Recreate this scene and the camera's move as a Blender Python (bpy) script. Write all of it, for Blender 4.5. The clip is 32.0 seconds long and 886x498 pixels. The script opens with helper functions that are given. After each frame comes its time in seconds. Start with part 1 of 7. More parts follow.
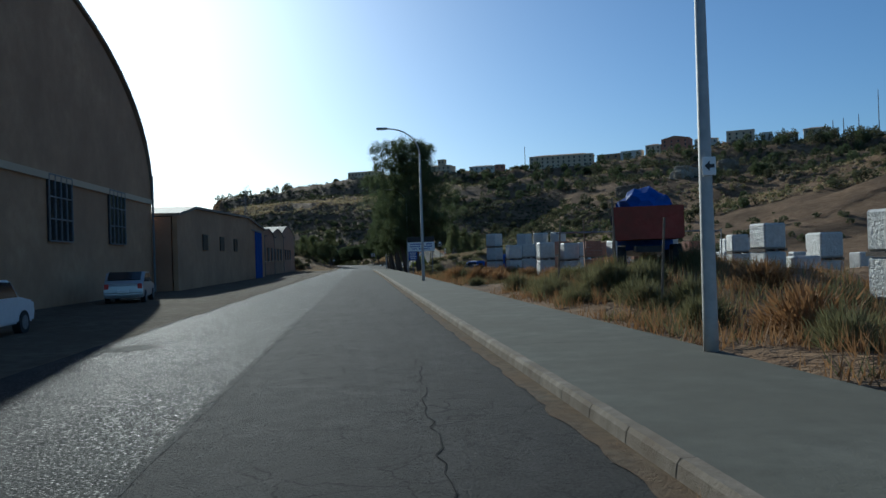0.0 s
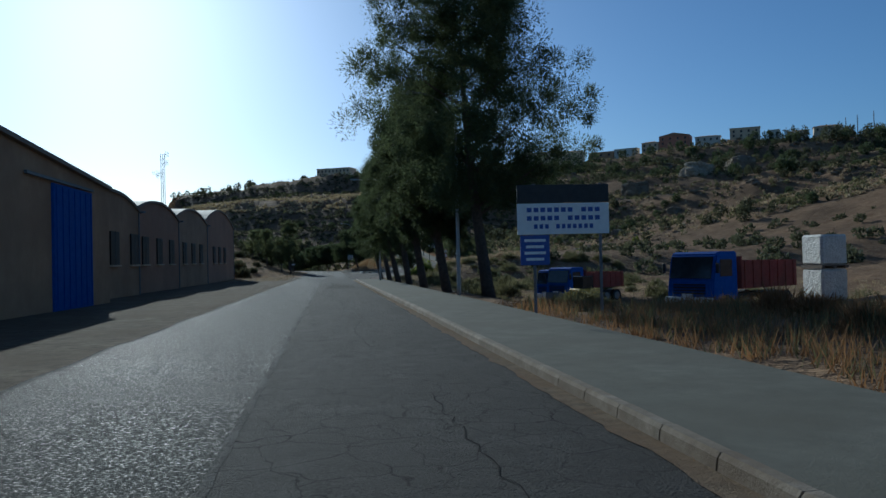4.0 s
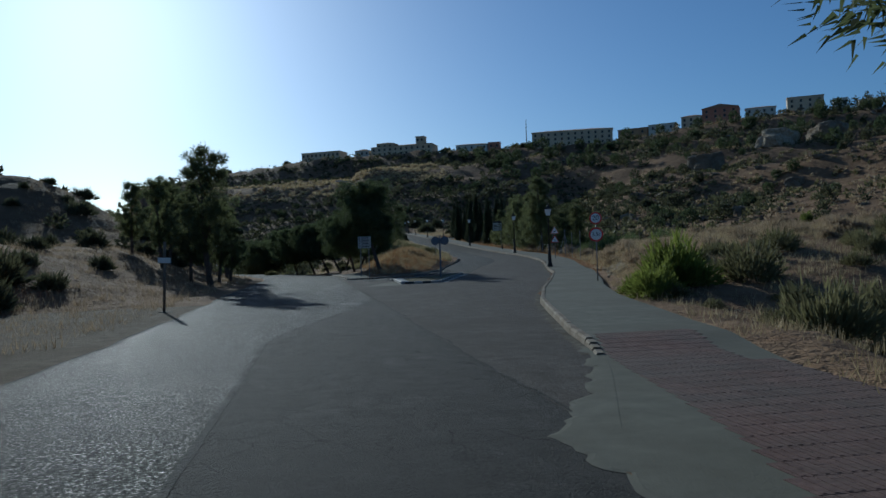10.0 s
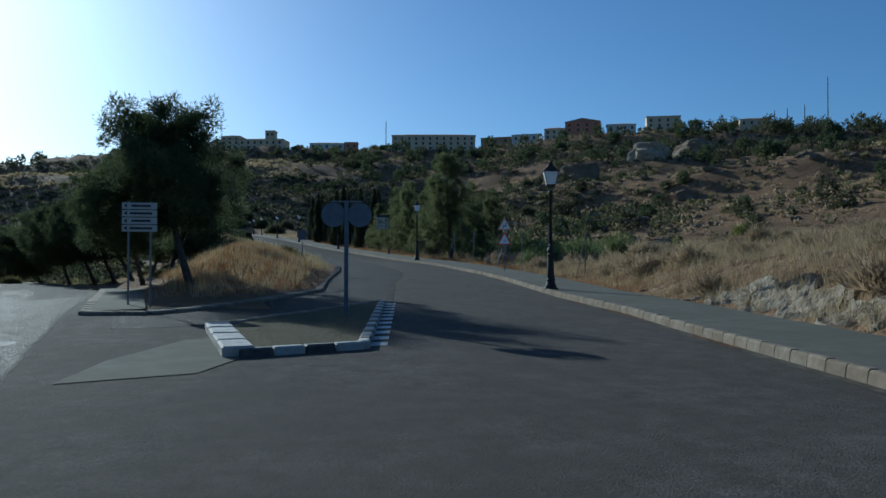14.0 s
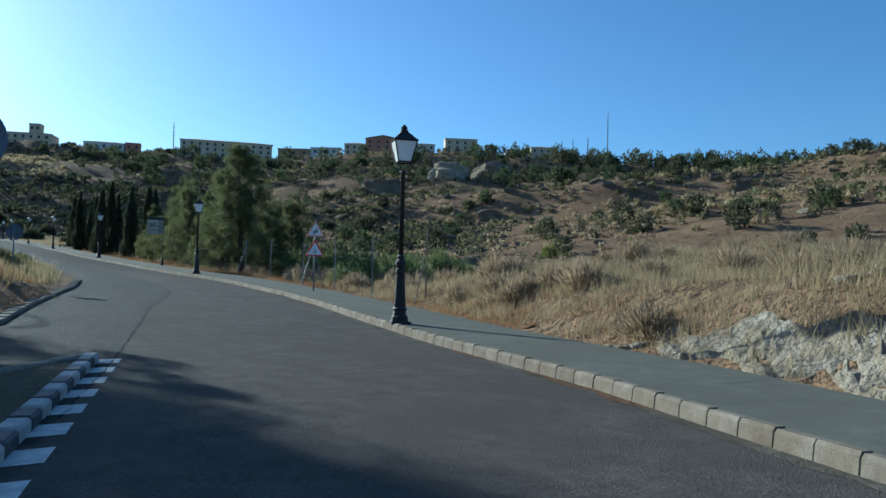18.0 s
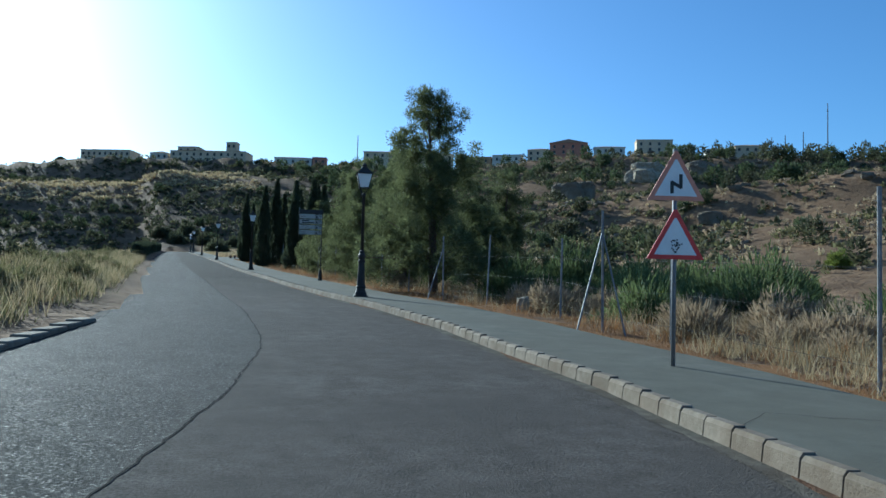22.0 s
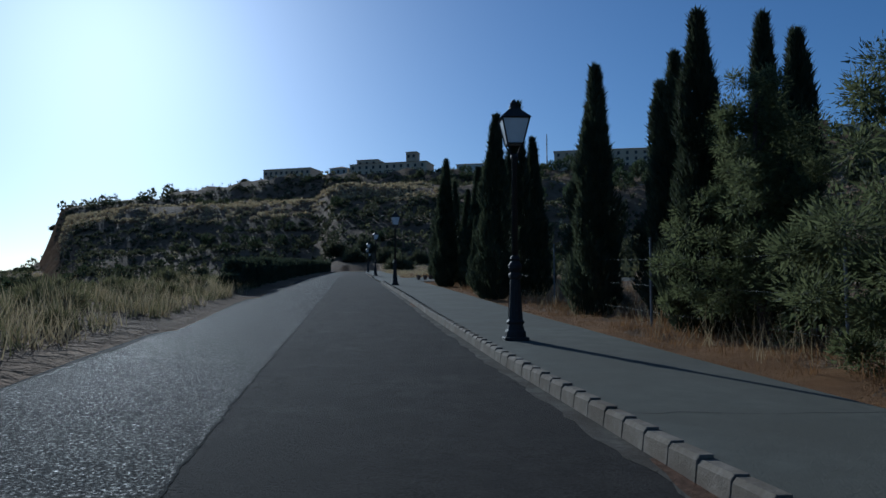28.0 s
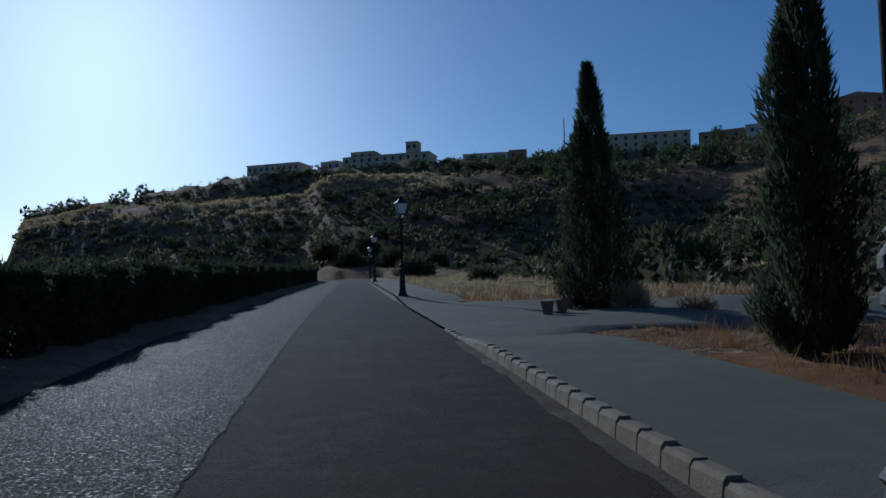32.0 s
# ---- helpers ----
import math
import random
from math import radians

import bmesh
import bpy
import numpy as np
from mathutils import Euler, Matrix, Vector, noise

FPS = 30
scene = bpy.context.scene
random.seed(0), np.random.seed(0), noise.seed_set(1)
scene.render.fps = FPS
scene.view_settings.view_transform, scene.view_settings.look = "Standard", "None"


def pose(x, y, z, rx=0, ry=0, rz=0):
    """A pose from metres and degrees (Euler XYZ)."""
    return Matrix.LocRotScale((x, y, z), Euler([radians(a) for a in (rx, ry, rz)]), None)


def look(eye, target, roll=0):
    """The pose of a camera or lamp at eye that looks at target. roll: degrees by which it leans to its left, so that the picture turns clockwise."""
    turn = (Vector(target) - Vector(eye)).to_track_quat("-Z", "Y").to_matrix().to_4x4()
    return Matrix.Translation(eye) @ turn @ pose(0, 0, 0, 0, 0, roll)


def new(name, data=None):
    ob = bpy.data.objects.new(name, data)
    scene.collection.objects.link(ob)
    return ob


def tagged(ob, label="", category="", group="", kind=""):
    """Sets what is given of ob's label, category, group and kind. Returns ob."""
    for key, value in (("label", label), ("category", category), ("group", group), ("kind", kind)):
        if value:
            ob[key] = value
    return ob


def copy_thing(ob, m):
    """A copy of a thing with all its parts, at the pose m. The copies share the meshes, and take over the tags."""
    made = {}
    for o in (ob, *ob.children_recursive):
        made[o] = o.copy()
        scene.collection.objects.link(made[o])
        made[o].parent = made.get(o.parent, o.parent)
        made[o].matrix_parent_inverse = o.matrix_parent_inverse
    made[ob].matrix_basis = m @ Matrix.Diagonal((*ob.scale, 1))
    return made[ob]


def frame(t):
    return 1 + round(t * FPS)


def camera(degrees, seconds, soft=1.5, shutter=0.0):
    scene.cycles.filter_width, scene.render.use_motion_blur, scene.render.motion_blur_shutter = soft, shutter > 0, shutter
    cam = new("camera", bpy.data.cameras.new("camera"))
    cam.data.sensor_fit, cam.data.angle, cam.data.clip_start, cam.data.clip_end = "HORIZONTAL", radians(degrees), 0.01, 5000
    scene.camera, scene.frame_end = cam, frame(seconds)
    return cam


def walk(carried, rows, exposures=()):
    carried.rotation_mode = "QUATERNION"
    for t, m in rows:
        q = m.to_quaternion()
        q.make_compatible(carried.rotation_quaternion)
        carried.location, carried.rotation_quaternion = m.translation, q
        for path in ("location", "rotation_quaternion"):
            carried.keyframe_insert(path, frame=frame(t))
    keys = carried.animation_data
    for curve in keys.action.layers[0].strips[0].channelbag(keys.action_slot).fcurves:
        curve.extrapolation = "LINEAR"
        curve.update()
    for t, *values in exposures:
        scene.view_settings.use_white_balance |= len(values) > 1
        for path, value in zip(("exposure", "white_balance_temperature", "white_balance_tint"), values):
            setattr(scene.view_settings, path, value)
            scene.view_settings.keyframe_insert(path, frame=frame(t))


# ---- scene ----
import itertools

# ---- camera ----
cam = camera(60.52, 32.0)
PATH = [
    (0.0, 0.023, -0.019, 1.569, -6.07, 0.36, -1.78),
    (0.5, -0.171, 7.031, 1.537, -6.27, 0.58, -1.55),
    (1.0, -0.323, 13.909, 1.512, -6.39, 0.56, -1.57),
    (1.5, -0.471, 20.636, 1.494, -6.53, 0.57, -1.72),
    (2.0, -0.615, 27.284, 1.473, -6.74, 0.44, -1.86),
    (2.5, -0.753, 33.927, 1.437, -6.64, 0.86, -1.99),
    (3.0, -0.838, 40.629, 1.367, -6.51, 0.45, -1.91),
    (3.5, -0.864, 47.535, 1.321, -6.94, 0.60, -1.57),
    (4.0, -0.791, 54.653, 1.275, -8.42, 0.70, -1.24),
    (4.5, -0.606, 61.937, 1.230, -9.06, 0.76, -1.09),
    (5.0, -0.426, 69.357, 1.185, -8.58, 0.79, -1.06),
    (5.5, -0.346, 76.903, 1.137, -7.66, 0.78, -1.19),
    (6.0, -0.337, 84.557, 1.081, -7.39, 0.64, -1.41),
    (6.5, -0.416, 92.234, 1.023, -6.92, 0.39, -1.56),
    (7.0, -0.536, 99.816, 0.967, -6.59, 0.38, -1.58),
    (7.5, -0.670, 107.183, 0.914, -6.62, 0.57, -1.47),
    (8.0, -0.783, 114.234, 0.839, -6.55, 0.80, -1.35),
    (8.5, -0.843, 120.765, 0.774, -7.09, 0.48, -1.39),
    (9.0, -0.827, 126.790, 0.722, -7.72, 0.87, -1.48),
    (9.5, -0.672, 132.568, 0.699, -8.54, 0.57, -1.63),
    (10.0, -0.540, 138.234, 0.657, -9.26, 0.49, -1.93),
    (10.5, -0.418, 143.762, 0.620, -9.22, 0.61, -2.24),
    (11.0, -0.092, 148.958, 0.595, -9.29, 0.49, -2.29),
    (11.5, 0.246, 153.751, 0.573, -10.42, 0.45, -2.22),
    (12.0, 0.633, 158.061, 0.534, -12.05, 0.74, -2.09),
    (12.5, 1.237, 161.845, 0.517, -15.96, 0.87, -1.57),
    (13.0, 1.922, 165.157, 0.525, -18.02, 1.01, -0.74),
    (13.5, 2.564, 168.064, 0.538, -19.92, 0.97, -0.14),
    (14.0, 3.174, 170.590, 0.534, -20.75, 0.98, 0.08),
    (14.5, 3.718, 172.777, 0.522, -21.10, 1.04, 0.20),
    (15.0, 4.194, 174.609, 0.511, -21.61, 1.16, 0.34),
    (15.5, 4.609, 176.023, 0.507, -23.08, 1.31, 0.52),
    (16.0, 4.990, 176.989, 0.506, -26.44, 1.42, 0.79),
    (16.5, 5.349, 177.665, 0.513, -28.73, 1.60, 1.06),
    (17.0, 5.764, 178.378, 0.532, -31.46, 1.79, 1.25),
    (17.5, 6.386, 179.406, 0.536, -34.51, 2.04, 1.38),
    (18.0, 7.225, 180.845, 0.563, -36.15, 2.46, 1.39),
    (18.5, 8.256, 182.688, 0.607, -36.36, 2.55, 1.28),
    (19.0, 9.400, 184.882, 0.661, -34.76, 2.65, 1.14),
    (19.5, 10.503, 187.362, 0.683, -32.19, 2.47, 1.09),
    (20.0, 11.554, 190.171, 0.703, -29.16, 2.53, 1.19),
    (20.5, 12.576, 193.263, 0.768, -25.72, 2.58, 1.40),
    (21.0, 13.567, 196.544, 0.844, -24.19, 2.76, 1.65),
    (21.5, 14.508, 199.991, 0.936, -23.16, 2.79, 1.68),
    (22.0, 15.456, 203.487, 1.050, -22.79, 3.03, 1.56),
    (22.5, 16.396, 206.991, 1.180, -22.47, 3.12, 1.60),
    (23.0, 17.289, 210.516, 1.311, -22.24, 3.28, 1.66),
    (23.5, 18.143, 214.092, 1.425, -21.24, 3.36, 1.60),
    (24.0, 18.855, 217.822, 1.582, -19.12, 3.65, 1.54),
    (24.5, 19.399, 221.912, 1.783, -16.70, 3.47, 1.53),
    (25.0, 19.901, 226.140, 1.930, -13.98, 3.73, 1.47),
    (25.5, 20.238, 230.296, 2.069, -11.95, 3.69, 1.33),
    (26.0, 20.479, 234.226, 2.199, -10.96, 3.77, 1.07),
    (26.5, 20.642, 237.981, 2.362, -10.21, 3.77, 0.71),
    (27.0, 20.769, 241.862, 2.552, -9.19, 3.78, 0.41),
    (27.5, 20.869, 246.116, 2.759, -8.86, 3.78, 0.20),
    (28.0, 21.014, 250.862, 2.965, -9.36, 3.82, 0.01),
    (28.5, 21.272, 256.191, 3.184, -10.16, 3.90, -0.16),
    (29.0, 21.436, 262.150, 3.433, -9.83, 3.87, -0.25),
    (29.5, 21.761, 268.205, 3.712, -9.74, 3.86, -0.29),
    (30.0, 22.061, 274.128, 4.002, -10.22, 4.17, -0.39),
    (30.5, 22.317, 279.766, 4.281, -9.83, 3.96, -0.61),
    (31.0, 22.574, 285.194, 4.558, -9.72, 3.94, -1.01),
    (31.5, 22.738, 290.597, 4.873, -9.57, 3.93, -1.35),
    (32.0, 22.935, 296.001, 5.174, -9.71, 4.00, -1.27),
]
EXPOSURES = [(0.0, -0.14, 5450, -2), (1.0, -0.2, 5280, -3), (3.0, -0.36, 5160, -3), (6.0, -0.42, 5320, 0), (9.0, -0.55, 5250, -1), (11.0, -0.42, 5120, -3), (12.0, -0.3, 5080, -4), (13.0, -0.38, 5050, -4), (16.0, 0.66, 5200, -7), (20.0, 0.68, 5050, -8), (23.0, 0.7, 5020, -6), (24.0, 0.5, 4970, -6), (25.0, 0.06, 4850, -5), (26.0, -0.36, 4820, -4), (28.0, -0.64, 4900, 2), (32.0, -0.78, 4900, 2)]
walk(cam, [(t, pose(x, y, z, 90 + pitch, 0, yaw) @ pose(0, 0, 0, 0, 0, roll)) for t, x, y, z, yaw, pitch, roll in PATH], EXPOSURES)

# ---- light ----
SUN_AZ, SUN_EL = 15.2, 21.0          # degrees left of +y, degrees above the horizon
world = bpy.data.worlds.new("world")
scene.world = world
world.use_nodes = True
wn = world.node_tree
sky = wn.nodes.new("ShaderNodeTexSky")
sky.sky_type, sky.sun_disc = "NISHITA", False
sky.sun_elevation, sky.sun_rotation = radians(SUN_EL), radians(-SUN_AZ)
sky.altitude, sky.air_density, sky.dust_density, sky.ozone_density = 850.0, 1.0, 1.6, 5.0
wn.links.new(sky.outputs[0], wn.nodes["Background"].inputs[0])
wn.nodes["Background"].inputs[1].default_value = 0.09
sun = new("sun", bpy.data.lights.new("sun", "SUN"))
sun.data.energy, sun.data.angle, sun.data.color = 4.5, radians(0.6), (1.0, 0.92, 0.8)
sun.matrix_world = look((0, 0, 60), (math.sin(radians(SUN_AZ)) * 100, -math.cos(radians(SUN_AZ)) * 100, 60 - 100 * math.tan(radians(SUN_EL))))

# ---- materials ----
MATS = {}


def mat(name, c1, c2, scale=3.0, rough=0.85, bump=0.3, c3=None, big=0.15, metal=0.0, jitter=0.0, spec=0.5, fine=None, dist=0.02, stretch=None, streak=None, crazed=0.0, spark=0.0):
    """A node material: two colours mixed by a fine noise, a third by a broad one, relief from the fine noise."""
    m = bpy.data.materials.new(name)
    m.use_nodes = True
    t = m.node_tree
    b = t.nodes["Principled BSDF"]
    geo = t.nodes.new("ShaderNodeNewGeometry")
    src = geo.outputs["Position"]
    if stretch:
        mp = t.nodes.new("ShaderNodeMapping")
        mp.inputs["Scale"].default_value = stretch
        t.links.new(src, mp.inputs[0])
        src = mp.outputs[0]

    def noise_at(s, detail, top=1.0):
        n = t.nodes.new("ShaderNodeTexNoise")
        n.inputs["Scale"].default_value, n.inputs["Detail"].default_value, n.inputs["Roughness"].default_value = s, detail, 0.65
        t.links.new(src, n.inputs["Vector"])
        r = t.nodes.new("ShaderNodeMapRange")
        r.inputs[1].default_value, r.inputs[2].default_value, r.inputs[4].default_value = 0.32, 0.68, top
        t.links.new(n.outputs[0], r.inputs[0])
        return r.outputs[0]

    def mix(f, a, c):
        n = t.nodes.new("ShaderNodeMix")
        n.data_type = "RGBA"
        for s, v in ((n.inputs[0], f), (n.inputs[6], a), (n.inputs[7], c)):
            if isinstance(v, (tuple, list)):
                s.default_value = (*v, 1.0)
            elif isinstance(v, float):
                s.default_value = v
            else:
                t.links.new(v, s)
        return n.outputs[2]

    f = noise_at(scale, 6.0)
    col = mix(f, c1, c2)
    if c3:
        if streak:
            mp = t.nodes.new("ShaderNodeMapping")
            mp.inputs["Scale"].default_value = streak
            t.links.new(geo.outputs["Position"], mp.inputs[0])
            flat, src = src, mp.outputs[0]
            col = mix(noise_at(1.4, 3.0, 0.6), col, tuple(1.75 * k for k in c3))
            src = flat
            col = mix(noise_at(2.6, 5.0, 0.55), col, tuple(0.4 * k for k in c3))
        col = mix(noise_at(big, 4.0), col, c3)
    if crazed:
        warp = t.nodes.new("ShaderNodeTexNoise")
        warp.inputs["Scale"].default_value = 2.5
        t.links.new(src, warp.inputs["Vector"])
        add = t.nodes.new("ShaderNodeMix")
        add.data_type = "RGBA"
        add.blend_type = "ADD"
        add.inputs[0].default_value = 0.35
        t.links.new(src, add.inputs[6])
        t.links.new(warp.outputs[1], add.inputs[7])
        vo = t.nodes.new("ShaderNodeTexVoronoi")
        vo.feature = "DISTANCE_TO_EDGE"
        vo.inputs["Scale"].default_value = crazed
        t.links.new(add.outputs[2], vo.inputs["Vector"])
        edge = t.nodes.new("ShaderNodeMapRange")
        edge.inputs[1].default_value, edge.inputs[2].default_value = 0.004, 0.02
        edge.inputs[3].default_value, edge.inputs[4].default_value = 0.75, 0.0
        t.links.new(vo.outputs["Distance"], edge.inputs[0])
        where = t.nodes.new("ShaderNodeMath")
        where.operation = "MULTIPLY"
        t.links.new(edge.outputs[0], where.inputs[0])
        t.links.new(noise_at(0.35, 2.0), where.inputs[1])
        col = mix(where.outputs[0], col, (0.008, 0.008, 0.008))
    if jitter:
        info = t.nodes.new("ShaderNodeObjectInfo")
        isl = geo.outputs["Random Per Island"]
        ad = t.nodes.new("ShaderNodeMath")
        ad.operation = "ADD"
        t.links.new(info.outputs["Random"], ad.inputs[0])
        t.links.new(isl, ad.inputs[1])
        hs = t.nodes.new("ShaderNodeHueSaturation")
        mr = t.nodes.new("ShaderNodeMapRange")
        mr.inputs[2].default_value = 2.0
        mr.inputs[3].default_value, mr.inputs[4].default_value = 1 - jitter, 1 + jitter
        t.links.new(ad.outputs[0], mr.inputs[0])
        t.links.new(mr.outputs[0], hs.inputs["Value"])
        t.links.new(col, hs.inputs["Color"])
        col = hs.outputs[0]
    t.links.new(col, b.inputs["Base Color"])
    b.inputs["Roughness"].default_value, b.inputs["Metallic"].default_value = rough, metal
    b.inputs["Specular IOR Level"].default_value = spec
    if spark:
        pol = t.nodes.new("ShaderNodeMapRange")
        pol.inputs[1].default_value, pol.inputs[2].default_value = 0.45, 0.95
        pol.inputs[3].default_value, pol.inputs[4].default_value = 0.95, rough - 0.27
        t.links.new(noise_at(spark, 3.0), pol.inputs[0])
        t.links.new(pol.outputs[0], b.inputs["Roughness"])
    if bump:
        bp = t.nodes.new("ShaderNodeBump")
        bp.inputs["Strength"].default_value, bp.inputs["Distance"].default_value = bump, dist
        t.links.new(noise_at(fine or scale * 4, 4.0), bp.inputs["Height"])
        t.links.new(bp.outputs[0], b.inputs["Normal"])
    MATS[name] = m
    return m


def leafy(name, c1, c2, glow=0.35):
    """Foliage: colour varied from leaf to leaf, part of the light passing through."""
    m = mat(name, c1, c2, 1.2, 0.75, 0, jitter=0.35, spec=0.2)
    t = m.node_tree
    b = t.nodes["Principled BSDF"]
    tr = t.nodes.new("ShaderNodeBsdfTranslucent")
    ms = t.nodes.new("ShaderNodeMixShader")
    ms.inputs[0].default_value = glow
    t.links.new(b.inputs["Base Color"].links[0].from_socket, tr.inputs[0])
    t.links.new(b.outputs[0], ms.inputs[1])
    t.links.new(tr.outputs[0], ms.inputs[2])
    t.links.new(ms.outputs[0], t.nodes["Material Output"].inputs[0])
    return m


asphalt_old = mat("asphalt_old", (0.02, 0.0195, 0.0185), (0.115, 0.108, 0.1), 34.0, 0.85, 1.0, (0.058, 0.0545, 0.05), 0.6, fine=36, dist=0.02, spec=0.08, streak=(1.0, 0.08, 1.0), crazed=1.6)
asphalt_new = mat("asphalt_new", (0.05, 0.0435, 0.039), (0.212, 0.186, 0.163), 36.0, 0.9, 1.0, (0.095, 0.084, 0.074), 0.5, fine=38, dist=0.014, spec=0.05, streak=(1.0, 0.08, 1.0))
asphalt_glint = mat("asphalt_coarse", (0.01, 0.0097, 0.0095), (0.078, 0.075, 0.07), 34.0, 0.66, 1.0, (0.034, 0.033, 0.031), 0.9, fine=38, dist=0.022, spec=0.14, streak=(1.0, 0.1, 1.0), spark=30.0)

def darker_uphill(m, share, y0, y1):
    """Grades the base colour gradually darker up the side road, to tune its brightness."""
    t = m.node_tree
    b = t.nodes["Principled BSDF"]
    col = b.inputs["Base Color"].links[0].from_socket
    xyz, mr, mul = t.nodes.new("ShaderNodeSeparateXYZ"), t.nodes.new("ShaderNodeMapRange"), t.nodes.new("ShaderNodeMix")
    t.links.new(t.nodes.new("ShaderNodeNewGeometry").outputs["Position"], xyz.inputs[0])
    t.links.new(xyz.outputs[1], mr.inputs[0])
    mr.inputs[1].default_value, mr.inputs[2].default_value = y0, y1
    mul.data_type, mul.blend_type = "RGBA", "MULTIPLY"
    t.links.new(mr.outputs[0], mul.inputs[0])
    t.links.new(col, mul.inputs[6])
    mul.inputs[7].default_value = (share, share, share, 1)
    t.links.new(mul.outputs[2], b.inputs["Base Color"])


# side road and its lane: base colour falls to this share uphill
darker_uphill(asphalt_new, 0.44, 226, 252)
asphalt_lane = mat("asphalt_worn_lane", (0.02, 0.019, 0.018), (0.1, 0.095, 0.088), 34.0, 0.72, 1.0, (0.045, 0.043, 0.04), 0.9, fine=38, dist=0.018, spec=0.09, streak=(1.0, 0.1, 1.0), spark=30.0)
darker_uphill(asphalt_lane, 0.5, 226, 248)
asphalt_patch = mat("asphalt_patch", (0.03, 0.029, 0.027), (0.085, 0.08, 0.072), 6.0, 0.85, 1.0, fine=22, dist=0.03, spec=0.1)
seal = mat("seal", (0.012, 0.012, 0.012), (0.028, 0.027, 0.026), 12, 0.95, 0.3, spec=0.05)
paint_worn = mat("paint_worn", (0.42, 0.42, 0.4), (0.05, 0.048, 0.045), 11.0, 0.7, 0.6, (0.12, 0.115, 0.11), 2.5, fine=30, dist=0.02, spec=0.15)
concrete = mat("concrete", (0.11, 0.107, 0.086), (0.17, 0.163, 0.134), 2.0, 0.95, 0.5, (0.12, 0.112, 0.088), 0.35, fine=30, dist=0.006, spec=0.08)
kerb_mat = mat("kerb_stone", (0.19, 0.16, 0.122), (0.32, 0.275, 0.215), 6, 0.9, 0.5, (0.17, 0.132, 0.095), 1.3, jitter=0.18, fine=35, dist=0.008, spec=0.1)
white_kerb = mat("white_kerb", (0.52, 0.51, 0.48), (0.27, 0.26, 0.24), 7, 0.8, 0.5, (0.36, 0.34, 0.31), 1.5, fine=25)
black_kerb = mat("black_kerb", (0.03, 0.03, 0.032), (0.09, 0.085, 0.08), 7, 0.7, 0.3)
red_tile = mat("red_tile", (0.115, 0.072, 0.062), (0.17, 0.11, 0.095), 5, 0.9, 0.4, (0.11, 0.09, 0.08), 0.6, jitter=0.15, spec=0.1)
gutter_pale = mat("gutter_mortar", (0.1, 0.09, 0.075), (0.2, 0.18, 0.145), 5, 0.95, 0.7, (0.085, 0.07, 0.055), 1.1, fine=26, spec=0.05)
gutter_dirt = mat("gutter_dirt", (0.1, 0.08, 0.058), (0.21, 0.165, 0.115), 7, 0.95, 0.8, (0.17, 0.115, 0.07), 0.9, fine=30, spec=0.05)
ground_mat = mat("dry_ground", (0.175, 0.102, 0.058), (0.325, 0.218, 0.13), 0.55, 0.95, 0.75, (0.135, 0.088, 0.053), 0.08, fine=1.7, dist=0.22, spec=0.05)
dirt_lot = mat("dirt_lot", (0.11, 0.09, 0.067), (0.25, 0.205, 0.15), 3.0, 0.95, 0.9, (0.15, 0.118, 0.083), 0.35, fine=16, dist=0.06, spec=0.05)
straw_soil = mat("straw_soil", (0.26, 0.13, 0.055), (0.38, 0.22, 0.105), 2.5, 0.95, 0.9, (0.2, 0.11, 0.055), 0.3, fine=18, dist=0.05, spec=0.05)
litter = mat("needle_litter", (0.1, 0.06, 0.04), (0.21, 0.125, 0.08), 8, 0.95, 0.9, fine=30, dist=0.03, spec=0.05)
rock_mat = mat("rock", (0.26, 0.21, 0.15), (0.44, 0.38, 0.29), 0.4, 0.9, 1.0, (0.22, 0.17, 0.12), 0.15, fine=2.5, dist=0.5, spec=0.05)
chalk = mat("chalk", (0.34, 0.29, 0.22), (0.54, 0.485, 0.395), 1.6, 0.95, 1.0, (0.25, 0.19, 0.12), 0.9, fine=9, dist=0.08, spec=0.05)
bark = mat("bark", (0.06, 0.045, 0.035), (0.13, 0.10, 0.075), 8, 0.95, 0.9, fine=20, dist=0.05)
iron = mat("cast_iron", (0.02, 0.018, 0.017), (0.04, 0.037, 0.035), 12, 0.62, 0.3, (0.03, 0.026, 0.023), 2.0, spec=0.3)
galv = mat("galvanised_steel", (0.15, 0.152, 0.155), (0.24, 0.242, 0.245), 9, 0.6, 0.1, metal=0.3, spec=0.3)
concrete_pole = mat("pole_grey", (0.38, 0.36, 0.33), (0.48, 0.46, 0.42), 6, 0.6, 0.15)
opal = mat("opal_glass", (0.78, 0.77, 0.74), (0.85, 0.84, 0.82), 8, 0.25, 0)
MATS["opal_glass"].node_tree.nodes["Principled BSDF"].inputs["Transmission Weight"].default_value = 0.0
pine_leaf = leafy("pine_needles", (0.06, 0.078, 0.036), (0.115, 0.135, 0.062), 0.5)
pine_light = leafy("young_pine_needles", (0.085, 0.11, 0.04), (0.145, 0.17, 0.07), 0.45)
pine_mid = leafy("pine_needles_olive", (0.09, 0.104, 0.046), (0.158, 0.168, 0.076), 0.56)
cypress_leaf = leafy("cypress_leaf", (0.042, 0.052, 0.03), (0.08, 0.09, 0.05), 0.4)
shrub_leaf = leafy("shrub_leaf", (0.12, 0.115, 0.05), (0.2, 0.18, 0.09), 0.4)
green_leaf = leafy("green_leaf", (0.115, 0.14, 0.025), (0.21, 0.235, 0.055), 0.5)
grey_shrub = leafy("grey_shrub", (0.25, 0.185, 0.115), (0.37, 0.285, 0.185), 0.45)
